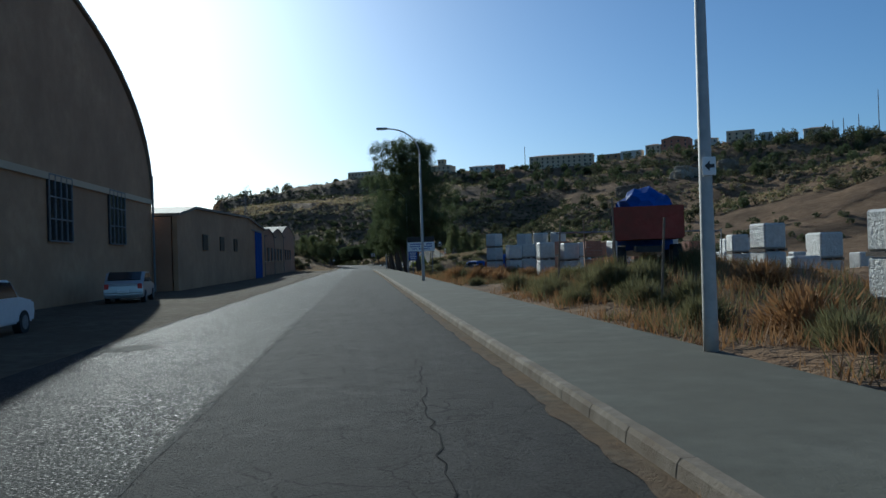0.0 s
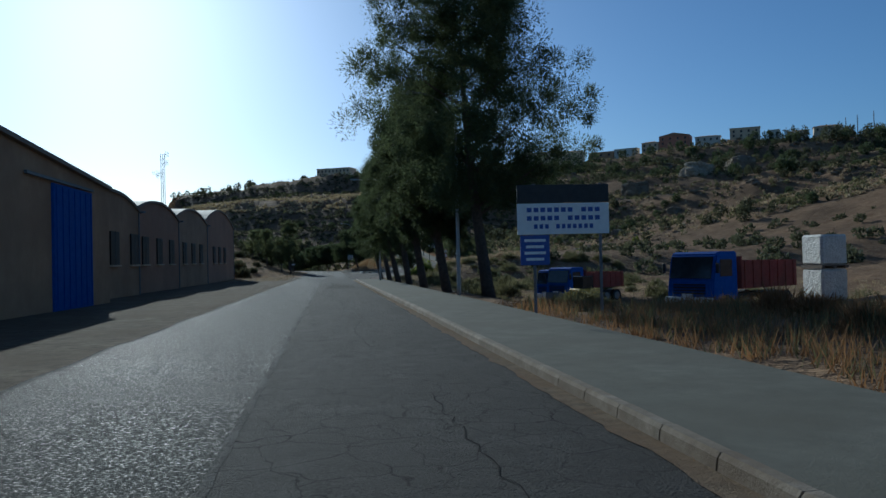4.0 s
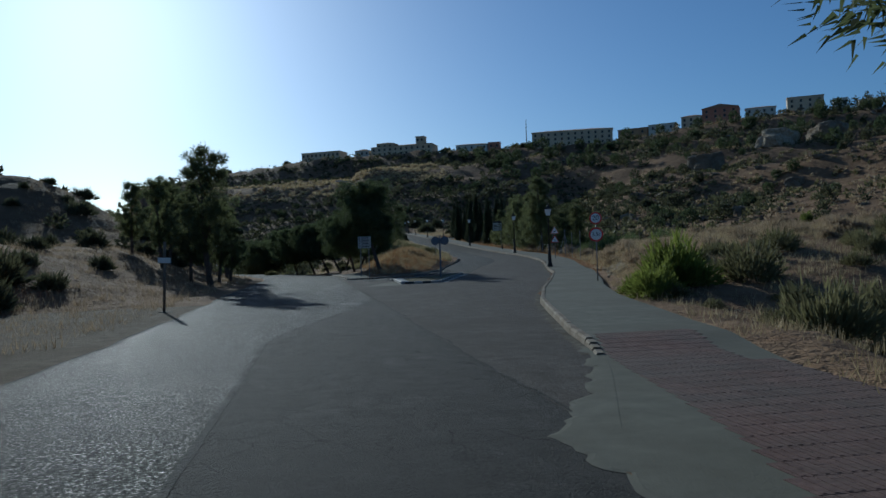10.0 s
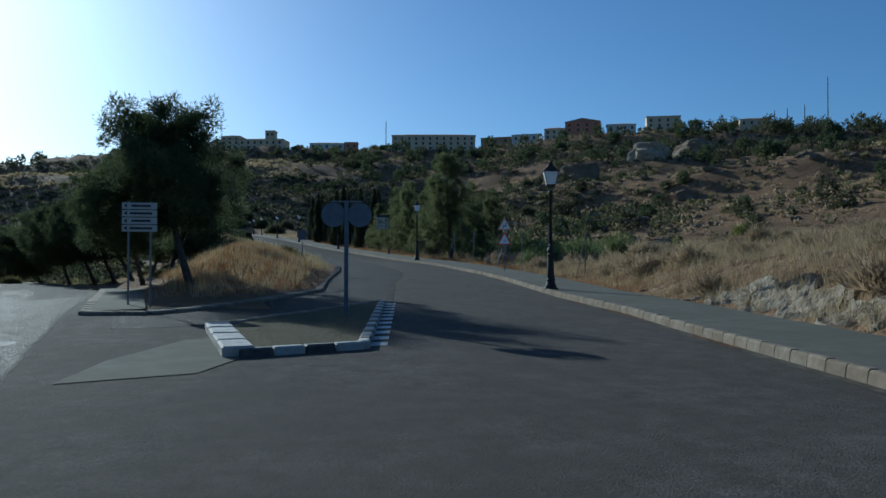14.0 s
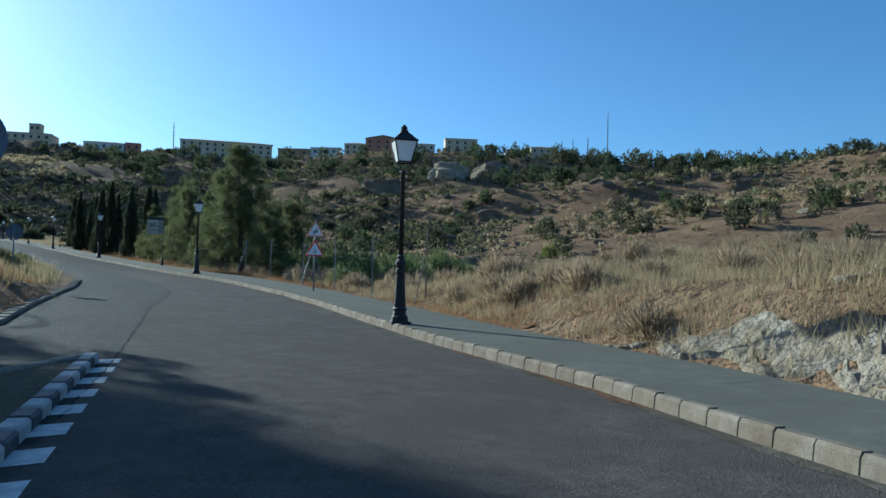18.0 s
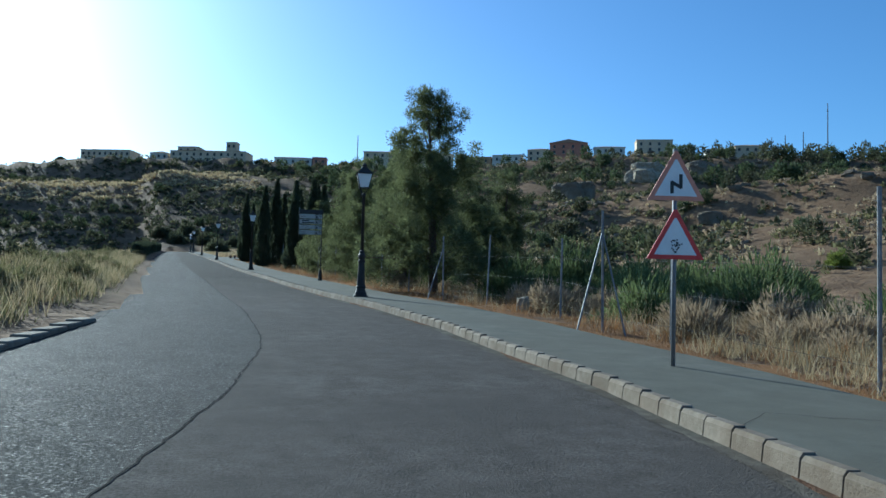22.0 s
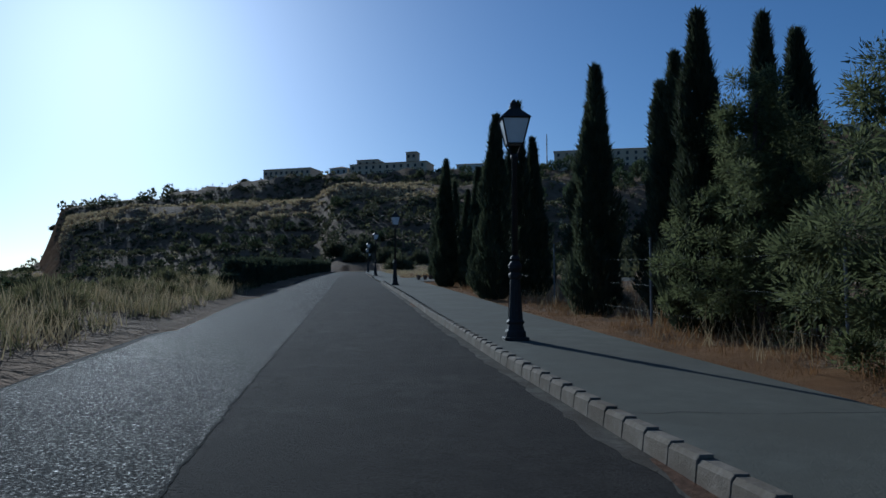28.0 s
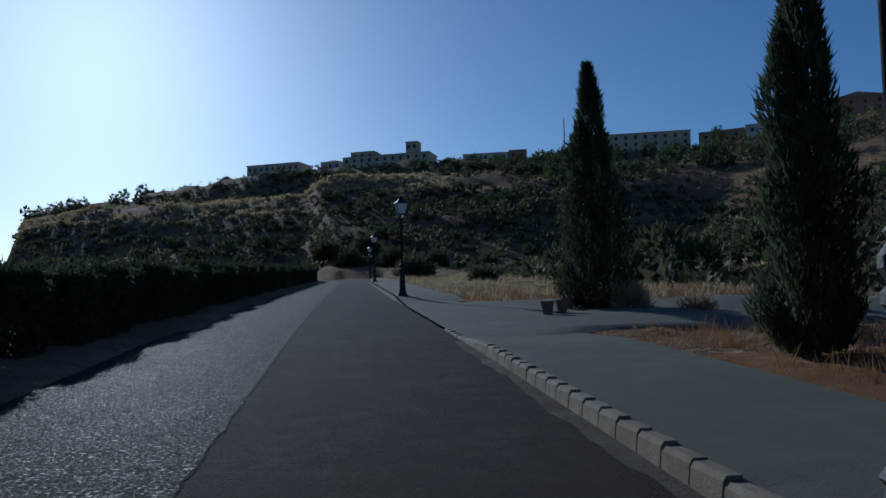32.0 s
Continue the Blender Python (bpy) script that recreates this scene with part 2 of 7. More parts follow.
straw = leafy("straw", (0.33, 0.25, 0.135), (0.5, 0.40, 0.235), 0.35)
rust_straw = leafy("rust_straw", (0.23, 0.12, 0.05), (0.34, 0.195, 0.09), 0.35)
hill_green = leafy("hill_pine_needles", (0.05, 0.066, 0.03), (0.1, 0.118, 0.055), 0.4)
hill_leaf = leafy("hill_leaf", (0.062, 0.066, 0.036), (0.12, 0.118, 0.064), 0.4)

# ---- plan ----
YZ = [(-120, 0.7), (0, 0.0), (84, -0.52), (127, -0.89), (150, -1.10), (160, -1.13), (170, -1.10), (185, -0.93), (195, -0.75), (203, -0.5), (210, -0.3), (217, -0.05), (226, 0.35), (234, 0.62),
      (246, 1.15), (262, 1.85), (274, 2.4), (285, 2.98), (296, 3.55), (310, 4.25), (331, 5.3), (370, 7.1), (420, 9.2), (480, 11.0), (1400, 14.0)]
KERB = [(-120, 2.2), (0, 2.1), (140, 1.9), (145, 2.0), (147, 2.75), (148.5, 3.3), (150.4, 3.93), (151.6, 4.22), (153.9, 4.66), (156.3, 5.22), (158.4, 5.7), (163.9, 7.0), (171, 9.2), (178, 11.7), (184, 13.7), (188, 15.1), (194, 16.6), (200, 18.2), (206, 19.9),
        (212, 21.35), (220, 22.45), (229, 22.95), (243, 23.25), (252, 23.65), (263.5, 24.0), (284, 24.9), (300, 25.5), (309, 25.9), (331, 26.55), (370, 28.3), (420, 31.5), (480, 37)]
LEFT2 = [(196, 7.0), (200, 9.2), (206, 10.6), (212.5, 12.4), (216, 13.5), (221.6, 14.8), (230, 15.7), (238, 16.1), (257, 16.8), (286, 18.1), (300, 18.7), (322, 19.9), (345, 21.3), (370, 23), (420, 26.3), (480, 31.5)]
RIDGE = [(-420, 870, 8), (-230, 806, 12), (-168, 791, 24), (-157, 786, 54), (-139, 776, 62), (-102, 761, 64), (-69, 748, 66), (-11, 702, 70), (72, 660, 71.5), (192, 615, 70), (247, 572, 78), (280, 552, 81),
         (367, 501, 79), (400, 455, 76), (440, 400, 77), (462, 348, 77), (482, 300, 72), (505, 200, 58), (540, 80, 40), (600, -100, 20)]


def table(tab, v):
    a = np.array(tab, float)
    return np.interp(v, a[:, 0], a[:, 1])


def smooth(v):
    v = np.clip(v, 0.0, 1.0)
    return v * v * (3 - 2 * v)


def wob(x, y, s, seed=0.0):
    """A cheap rolling noise, about -1 to 1."""
    return (np.sin(x / s * 2.1 + seed) * np.cos(y / s * 1.7 + 1.3 * seed) + 0.6 * np.sin(x / s * 4.3 + y / s * 3.1 + 2 * seed) + 0.4 * np.cos(x / s * 7.9 - y / s * 8.7 + seed * 3)) / 2.0


def road_z(x, y):
    """Height of the carriageway: the branch climbs, the main road runs on level."""
    x, y = np.asarray(x, float), np.asarray(y, float)
    z2 = table(YZ, y)
    z1 = np.minimum(z2, -1.0 + 0.0 * y) * (y > 150) + z2 * (y <= 150)
    w = smooth((x - (table(LEFT2, y) - 13)) / 11.0)
    return np.where(y < 165, z2, z1 + (z2 - z1) * w)


def shift1(y):
    """The main road bends to the left past the fork."""
    return -0.008 * np.maximum(0.0, np.asarray(y, float) - 204) ** 2


def ridge_at(x, y):
    best, hgt = np.full(np.shape(x), 1e9), np.zeros(np.shape(x))
    for (ax, ay, az), (bx, by, bz) in zip(RIDGE, RIDGE[1:]):
        dx, dy = bx - ax, by - ay
        u = np.clip(((x - ax) * dx + (y - ay) * dy) / (dx * dx + dy * dy), 0, 1)
        d = np.hypot(x - ax - u * dx, y - ay - u * dy)
        near = d < best
        best, hgt = np.where(near, d, best), np.where(near, az + u * (bz - az), hgt)
    return best, hgt


def terrain(x, y):
    """Height of the natural ground."""
    x, y = np.asarray(x, float), np.asarray(y, float)
    base = road_z(x, y)
    kr, l2 = table(KERB, y), table(LEFT2, y)
    walk_out = kr + 3.0
    d, h = ridge_at(x, y)
    s_left = np.interp(d, [14, 45, 105, 150, 215, 300], [1, 0.75, 0.61, 0.34, 0.08, 0])
    s_right = np.interp(d, [14, 60, 120, 200, 300, 430], [1, 0.8, 0.56, 0.34, 0.14, 0])
    s = s_left + (s_right - s_left) * smooth((x - 50) / 110)
    away = np.where(x > kr, smooth((x - walk_out - 4) / (36 + 70 * smooth((y - 330) / 100))), np.where(y > 205, smooth((l2 - x - 3) / (45 + 60 * smooth((y - 330) / 100))), smooth((-12 - x) / 60)))
    away = np.maximum(away, smooth((y - 385) / 115))
    near_level = base
    h = h + 0.6
    hill = np.maximum(0, h - near_level) * s
    hill = hill + ((0.6 + 1.9 * smooth((x - 70) / 60)) * np.sin(hill * (0.75 - 0.3 * smooth((x - 70) / 60)) + 1.5 * wob(x, y, 60, 2)) + 1.5 * wob(x, y, 38, 1) + 0.9 * wob(x, y, 15, 6)) * smooth(hill / 12)
    # the ridge breaks off in a cliff at its low end
    beyond = smooth((-153 - 0.3456 * (y - 790) - x + 5) / 10) * smooth((y - 470) / 60)
    hill = hill * (1 - 0.6 * beyond)
    low = base * (1 - 0.35 * smooth((np.abs(x - 10) - 40) / 120))
    z = low + hill * away
    # spur and slopes to the right of the branch, bank behind the pavement
    z = z + 20 * np.exp(-((x - 215) / 85) ** 2 - ((y - 235) / 90) ** 2) * smooth((x - 45) / 80)
    dxr = x - walk_out
    win = smooth((y - 158) / 16) * smooth((216 - y) / 14)
    z = z + win * (1.5 * smooth((dxr - 0.6) / 4.5) + 1.2 * smooth((dxr - 4) / 14))
    z = z - 1.5 * smooth((dxr - 1.2) / 4.0) * smooth((y - 78) / 14) * smooth((166 - y) / 16) * smooth((60 - x) / 30)
    z = z + 0.28 * smooth((dxr - 1.2) / 1.1) * np.exp(-((y - 186) / 5.0) ** 4) * smooth((14 - dxr) / 8)
    z = z + 0.85 * np.exp(-((x - 12) / 5.0) ** 4 - ((y - 27) / 8.0) ** 4)
    # left of the main road: bank under the pines, dark hill behind it
    l1 = -5.3 + shift1(y)
    z = z + smooth((y - 165) / 20) * smooth((255 - y) / 30) * 3.0 * smooth((l1 - 1.5 - x) / 12)
    z = z + 9.7 * np.exp(-((x + 34) / 12.5) ** 2 - ((y - 232) / 19) ** 2) + 14 * np.exp(-((x + 84) / 22) ** 2 - ((y - 345) / 45) ** 2) + 24 * np.exp(-((x + 135) / 40) ** 2 - ((y - 335) / 80) ** 2)
    # mound in the fork, verge left of the branch, and the fields that fall away beyond it
    z = z + 1.7 * np.exp(-((x - 7.5) / 3.2) ** 2 - ((y - 213) / 9.0) ** 2) + 0.9 * np.exp(-((x - l2 + 5.5) / 3.2) ** 2) * smooth((y - 214) / 14)
    z = z - 3.0 * smooth((l2 - 8 - x) / 22) * smooth((y - 225) / 30) * smooth((420 - y) / 60)
    off = np.where(x > kr, x - walk_out, np.where((y > 205) & (x > l1 + 6.5), l2 - x, l1 - x))
    z = z + 0.16 * wob(x, y, 2.3, 3) * smooth((off - 0.3) / 2) + 0.35 * wob(x, y, 9, 5) * smooth((off - 4) / 8)
    # beaten level lot between the main road and the sheds
    z = z + (base - 0.07 - z) * smooth((x + 19) / 3) * smooth((176 - y) / 8) * (x < l1)
    # under the carriageway and the pavement the ground lies lower
    on1 = (x > l1 - 0.2) & (x < np.where(y < 215, walk_out - 0.3, 1.3 + shift1(y))) & (y < 290)
    on2 = (y > 146) & (y < 432) & (x > np.where(y < 200, 0.0, l2 + 0.15)) & (x < walk_out - 0.2)
    fork = (y > 191.5) & (x > 1.3) & (x < l2 - 0.2)
    return np.where((on1 | on2) & ~(fork & (y > 191.5)), base - 0.10, z)


def mesh_object(name, verts, faces, material, parent=None, label="", smooth_shade=False):
    me = bpy.data.meshes.new(name)
    me.from_pydata([tuple(v) for v in verts], [], [tuple(f) for f in faces])
    if smooth_shade:
        me.polygons.foreach_set("use_smooth", [True] * len(me.polygons))
    for m in material if isinstance(material, (list, tuple)) else [material]:
        me.materials.append(m)
    ob = new(name, me)
    if parent:
        ob.parent = parent
    if label:
        ob["label"] = label
    return ob


def part(name, bm, material, parent, label="", smooth_shade=False):
    """Links a bmesh as one mesh object under a thing or a part."""
    me = bpy.data.meshes.new(name)
    bm.to_mesh(me)
    bm.free()
    if smooth_shade:
        me.polygons.foreach_set("use_smooth", [True] * len(me.polygons))
    me.materials.append(material)
    ob = new(name, me)
    if parent:
        ob.parent = parent
    if label:
        ob["label"] = label
    return ob


def thing(name, label, category, group="", at=None, kind=""):
    ob = new(name)
    if at is not None:
        ob.matrix_basis = at
    return tagged(ob, label, category, group, kind)


def grid_sheet(name, xs, ys, zf, material):
    X, Y = np.meshgrid(xs, ys)
    Z = zf(X, Y)
    n, m = X.shape
    v = np.stack([X, Y, Z], -1).reshape(-1, 3)
    i = np.arange(n * m).reshape(n, m)
    f = np.stack([i[:-1, :-1], i[:-1, 1:], i[1:, 1:], i[1:, :-1]], -1).reshape(-1, 4)
    return mesh_object(name, v.tolist(), f.tolist(), material, smooth_shade=True)


def spread(lo, hi, step, far_lo, far_hi, grow=1.13):
    """Grid lines, close from lo to hi, wider and wider outside."""
    mid = list(np.arange(lo, hi + 1e-6, step))
    s, v, up = step, hi, []
    while v < far_hi:
        s = min(s * grow, 60)
        v += s
        up.append(v)
    s, v, down = step, lo, []
    while v > far_lo:
        s = min(s * grow, 60)
        v -= s
        down.append(v)
    return np.array(down[::-1] + mid + up)


# ---- ground and roads ----
ground = grid_sheet("ground", spread(-14, 44, 0.75, -2500, 2500, 1.045), spread(-30, 345, 1.0, -1500, 3000, 1.045), terrain, ground_mat)
tagged(ground, "dry ochre ground and hillside with sparse grass", "ground", kind="structure")


def ribbon(name, rows, cols, lift, material, label, category="road"):
    """A strip of ground cover: rows of (y, x from, x to), set lift above the carriageway."""
    v, f = [], []
    for y, a, b in rows:
        for k in range(cols + 1):
            x = a + (b - a) * k / cols
            v.append((x, y, float(road_z(x, y)) + (lift(y) if callable(lift) else lift)))
    for r in range(len(rows) - 1):
        for k in range(cols):
            i = r * (cols + 1) + k
            f.append((i, i + 1, i + cols + 2, i + cols + 1))
    ob = mesh_object(name, v, f, material, smooth_shade=True)
    return tagged(ob, label, category, kind="structure")


def kerb_drop(y):
    """How far the kerb and the pavement dip where the path crosses the corner."""
    return float(0.115 * smooth((y - 141.0) / 1.6) * smooth((152.2 - y) / 2.2) + 0.15 * smooth((y - 309) / 4) * smooth((331.5 - y) / 4))


def walk_lift(y):
    return 0.135 + 0.045 * float(smooth((y - 152) / 8)) - kerb_drop(y)


def wiggle(y, s, a):
    return a * float(wob(y * 1.0, 3.7 * s, s, s))


ribbon("road_main", [(y, -5.35 + float(shift1(y)) + wiggle(y, 2.7, 0.12), (min(float(table(KERB, y)), 2.05) if y < 193 else 1.5 + float(shift1(y))) + 0.05) for y in np.arange(-110, 288, 1.0)], 6, 0.0, asphalt_old,
       "worn grey asphalt road with cracks and patches")
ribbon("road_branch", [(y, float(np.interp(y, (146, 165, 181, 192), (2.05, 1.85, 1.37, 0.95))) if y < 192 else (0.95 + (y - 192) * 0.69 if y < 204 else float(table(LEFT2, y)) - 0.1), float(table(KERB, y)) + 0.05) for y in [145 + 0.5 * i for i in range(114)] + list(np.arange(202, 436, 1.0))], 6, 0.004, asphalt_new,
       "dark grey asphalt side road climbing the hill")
ribbon("pavement", [(y, float(table(KERB, y)) + 0.12, float(table(KERB, y)) + 2.95) for y in np.arange(-110, 313, 0.5)], 3, walk_lift, concrete, "pale concrete pavement", "pavement")
ribbon("pavement_far", [(y, float(table(KERB, y)) + 0.12, float(table(KERB, y)) + 2.95) for y in np.arange(328, 434, 1.0)], 3, walk_lift, concrete, "pale concrete pavement", "pavement")


# ---- shapes ----
def box(bm, c, size, turn=None, bevel=0.0):
    r = bmesh.ops.create_cube(bm, size=1.0)
    m = Matrix.Translation(c) @ (turn or Matrix.Identity(4)) @ Matrix.Diagonal((*size, 1))
    bmesh.ops.transform(bm, matrix=m, verts=r["verts"])
    if bevel:
        es = list({e for v in r["verts"] for e in v.link_edges})
        bmesh.ops.bevel(bm, geom=es, offset=bevel, segments=1, affect="EDGES")
    return bm


def rod(bm, a, b, r0, r1=None, n=8):
    a, b = Vector(a), Vector(b)
    d = b - a
    m = Matrix.Translation((a + b) / 2) @ d.to_track_quat("Z", "Y").to_matrix().to_4x4()
    bmesh.ops.create_cone(bm, cap_ends=True, segments=n, radius1=r0, radius2=r0 if r1 is None else r1, depth=d.length, matrix=m)
    return bm


def tube(bm, pts, radii, n=8):
    """A tapered tube along points."""
    rings = []
    for i, p in enumerate(pts):
        p = Vector(p)
        d = Vector(pts[min(i + 1, len(pts) - 1)]) - Vector(pts[max(i - 1, 0)])
        q = d.to_track_quat("Z", "Y")
        rings.append([bm.verts.new(p + q @ Vector((math.cos(6.2832 * k / n) * radii[i], math.sin(6.2832 * k / n) * radii[i], 0))) for k in range(n)])
    for a, b in zip(rings, rings[1:]):
        for k in range(n):
            bm.faces.new((a[k], a[(k + 1) % n], b[(k + 1) % n], b[k]))
    bm.faces.new(rings[-1])
    bm.faces.new(rings[0][::-1])
    return bm


def lathe(bm, prof, n=14):
    """A turned body from (radius, height) pairs."""
    return tube_z(bm, prof, n)


def tube_z(bm, prof, n):
    rings = [[bm.verts.new((math.cos(6.2832 * k / n) * r, math.sin(6.2832 * k / n) * r, z)) for k in range(n)] for r, z in prof]
    for a, b in zip(rings, rings[1:]):
        for k in range(n):
            bm.faces.new((a[k], a[(k + 1) % n], b[(k + 1) % n], b[k]))
    bm.faces.new(rings[-1])
    bm.faces.new(rings[0][::-1])
    return bm


def prism(bm, outline, thick, m=None):
    """A plate in the xz plane with that outline, thick along y."""
    f = [bm.verts.new((x, -thick / 2, z)) for x, z in outline]
    b = [bm.verts.new((x, thick / 2, z)) for x, z in outline]
    bm.faces.new(f)
    bm.faces.new(b[::-1])
    for i in range(len(f)):
        j = (i + 1) % len(f)
        bm.faces.new((f[j], f[i], b[i], b[j]))
    if m:
        bmesh.ops.transform(bm, matrix=m, verts=f + b)
    return bm


def disc_outline(r, n=24, z=0.0):
    return [(math.cos(6.2832 * (k + 0.5) / n) * r, z + math.sin(6.2832 * (k + 0.5) / n) * r) for k in range(n)]


def tz(x, y):
    return float(terrain(np.array(float(x)), np.array(float(y))))


def rz(x, y):
    return float(road_z(np.array(float(x)), np.array(float(y))))


def writing(text, size, material, parent, m, align="CENTER"):
    cu = bpy.data.curves.new("lettering", "FONT")
    cu.body, cu.size, cu.align_x, cu.align_y, cu.extrude = text, size, align, "CENTER", 0.002
    cu.materials.append(material)
    ob = new("lettering", cu)
    ob.parent = parent
    ob.matrix_basis = m
    return ob


FACE = pose(0, 0, 0, 90, 0, 0)      # lays lettering upright, facing -y

paint_white = mat("paint_white", (0.6, 0.6, 0.57), (0.38, 0.37, 0.35), 7, 0.75, 0.4, fine=30, dist=0.01, spec=0.15)
board_cream = mat("board_cream", (0.4, 0.39, 0.355), (0.47, 0.46, 0.42), 6, 0.6, 0.0, spec=0.2)
island_gravel = mat("island_gravel", (0.075, 0.062, 0.045), (0.24, 0.2, 0.145), 12, 0.95, 1.0, (0.13, 0.12, 0.075), 1.2, fine=26, dist=0.03, spec=0.05)
blue_paint = mat("blue_paint", (0.015, 0.07, 0.30), (0.03, 0.10, 0.38), 4, 0.7, 0.15, spec=0.15)
red_paint = mat("red_paint", (0.26, 0.05, 0.04), (0.36, 0.09, 0.07), 5, 0.75, 0.3, (0.2, 0.07, 0.05), 0.8, spec=0.15)
sign_red = mat("sign_red", (0.5, 0.02, 0.02), (0.58, 0.04, 0.03), 6, 0.4, 0)
sign_white = mat("sign_white", (0.72, 0.72, 0.70), (0.8, 0.8, 0.78), 6, 0.4, 0)
sign_black = mat("sign_black", (0.015, 0.015, 0.015), (0.03, 0.03, 0.03), 6, 0.5, 0)
sign_blue = mat("sign_blue", (0.02, 0.06, 0.28), (0.03, 0.08, 0.34), 6, 0.4, 0)
sign_back = mat("sign_back", (0.09, 0.105, 0.13), (0.14, 0.16, 0.19), 5, 0.5, 0.1, metal=0.2)
dark_plastic = mat("dark_plastic", (0.015, 0.015, 0.016), (0.03, 0.03, 0.03), 6, 0.6, 0.1)
rubber = mat("rubber", (0.012, 0.012, 0.012), (0.025, 0.025, 0.025), 10, 0.85, 0.2)
car_silver = mat("car_silver", (0.45, 0.46, 0.47), (0.5, 0.51, 0.52), 6, 0.3, 0, metal=0.5)
car_white = mat("car_white", (0.62, 0.64, 0.66), (0.7, 0.71, 0.72), 6, 0.3, 0)
window_glass = mat("window_glass", (0.02, 0.024, 0.028), (0.035, 0.04, 0.045), 3, 0.08, 0)
lamp_glass = mat("lamp_lens", (0.5, 0.5, 0.48), (0.6, 0.6, 0.58), 4, 0.15, 0)
wall_ochre = mat("wall_ochre", (0.42, 0.25, 0.135), (0.52, 0.335, 0.19), 1.5, 0.9, 0.5, (0.34, 0.2, 0.11), 0.25, fine=12)
wall_brick = mat("wall_brick", (0.40, 0.215, 0.125), (0.49, 0.28, 0.165), 2.2, 0.9, 0.5, (0.33, 0.18, 0.105), 0.25, fine=14)
wall_white = mat("wall_white", (0.62, 0.58, 0.5), (0.72, 0.69, 0.62), 0.6, 0.9, 0.2, (0.54, 0.48, 0.39), 0.08)
wall_sand = mat("wall_sand", (0.6, 0.47, 0.31), (0.72, 0.58, 0.41), 0.6, 0.9, 0.2, (0.52, 0.4, 0.27), 0.08)
wall_red = mat("wall_red", (0.42, 0.18, 0.11), (0.5, 0.23, 0.15), 0.8, 0.9, 0.2)
roof_tile = mat("roof_tile", (0.32, 0.18, 0.11), (0.42, 0.26, 0.17), 1.2, 0.9, 0.5, fine=4, dist=0.1)
roof_sheet = mat("roof_sheet", (0.22, 0.17, 0.13), (0.3, 0.24, 0.18), 1.2, 0.8, 0.5)
dark_opening = mat("dark_opening", (0.02, 0.02, 0.022), (0.04, 0.038, 0.035), 2, 0.4, 0.0)
plastic_wrap = mat("plastic_wrap", (0.46, 0.44, 0.4), (0.6, 0.575, 0.53), 5, 0.5, 0.6, fine=9, dist=0.05)
brick_red = mat("brick_red", (0.36, 0.15, 0.09), (0.45, 0.21, 0.13), 8, 0.9, 0.4)
wood = mat("weathered_wood", (0.13, 0.10, 0.075), (0.22, 0.175, 0.13), 6, 0.9, 0.4, stretch=(6, 6, 1))
terracotta = mat("terracotta", (0.16, 0.09, 0.06), (0.22, 0.13, 0.09), 6, 0.85, 0.2)


# ---- kerbs, markings and cracks ----
def kerb_points(y0, y1, step):
    """Points every step metres along the kerb line, with the heading."""
    ys = np.arange(y0, y1, 0.02)
    xs = table(KERB, ys)
    run = np.concatenate([[0], np.cumsum(np.hypot(np.diff(xs), np.diff(ys)))])
    at = np.interp(np.arange(step / 2, run[-1], step), run, ys)
    return [(float(table(KERB, y)), float(y), -math.degrees(math.atan2(float(table(KERB, y + 0.2) - table(KERB, y - 0.2)), 0.4))) for y in at]


def kerb_mesh(length, name, material, low=0.15):
    bm = bmesh.new()
    prof = [(0.0, -0.12), (0.03, low - 0.04), (0.06, low), (0.17, low), (0.17, -0.12)]
    a = [bm.verts.new((x, -length / 2, z)) for x, z in prof]
    b = [bm.verts.new((x, length / 2, z)) for x, z in prof]
    bm.faces.new(a)
    bm.faces.new(b[::-1])
    for i in range(len(prof)):
        j = (i + 1) % len(prof)
        bm.faces.new((a[j], a[i], b[i], b[j]))
    bmesh.ops.bevel(bm, geom=[e for e in bm.edges if abs(e.verts[0].co.y - e.verts[1].co.y) < 1e-4 and max(e.verts[0].co.z, e.verts[1].co.z) > low - 0.06], offset=0.007, segments=1, affect="EDGES")
    me = bpy.data.meshes.new(name)
    bm.to_mesh(me)
    bm.free()
    me.materials.append(material)
    return me


ribbon("gutter", [(y, float(table(KERB, y)) - 0.24 - wiggle(y, 1.7, 0.05) - wiggle(y, 0.6, 0.04) - wiggle(y, 0.3, 0.03), float(table(KERB, y)) + 0.02) for y in np.arange(-60, 146, 0.25)], 2, 0.010, gutter_dirt, "pale dusty dirt lying along the kerb", "dirt")
for y0, y1, w in ((168, 171, 0.3), (181, 183.5, 0.35), (186.5, 190, 0.4), (191, 193, 0.3), (205, 208, 0.3), (214, 216, 0.25), (221, 223, 0.3), (226, 230, 0.35), (233, 235.5, 0.3), (238, 242, 0.4), (246, 249, 0.4), (255, 257, 0.3), (279, 282, 0.25)):
    ribbon("needle_litter", [(y, float(table(KERB, y)) - 0.6 * w * (0.4 + 0.6 * abs(math.sin(y * 2.3 + y0))) * min(1, 4 * (y - y0) / (y1 - y0) + 0.1, 4 * (y1 - y) / (y1 - y0) + 0.1), float(table(KERB, y)) + 0.02) for y in np.arange(y0, y1 + 0.01, 0.15)], 1, 0.012,
           litter, "brown pine needles drifted against the kerb", "litter")

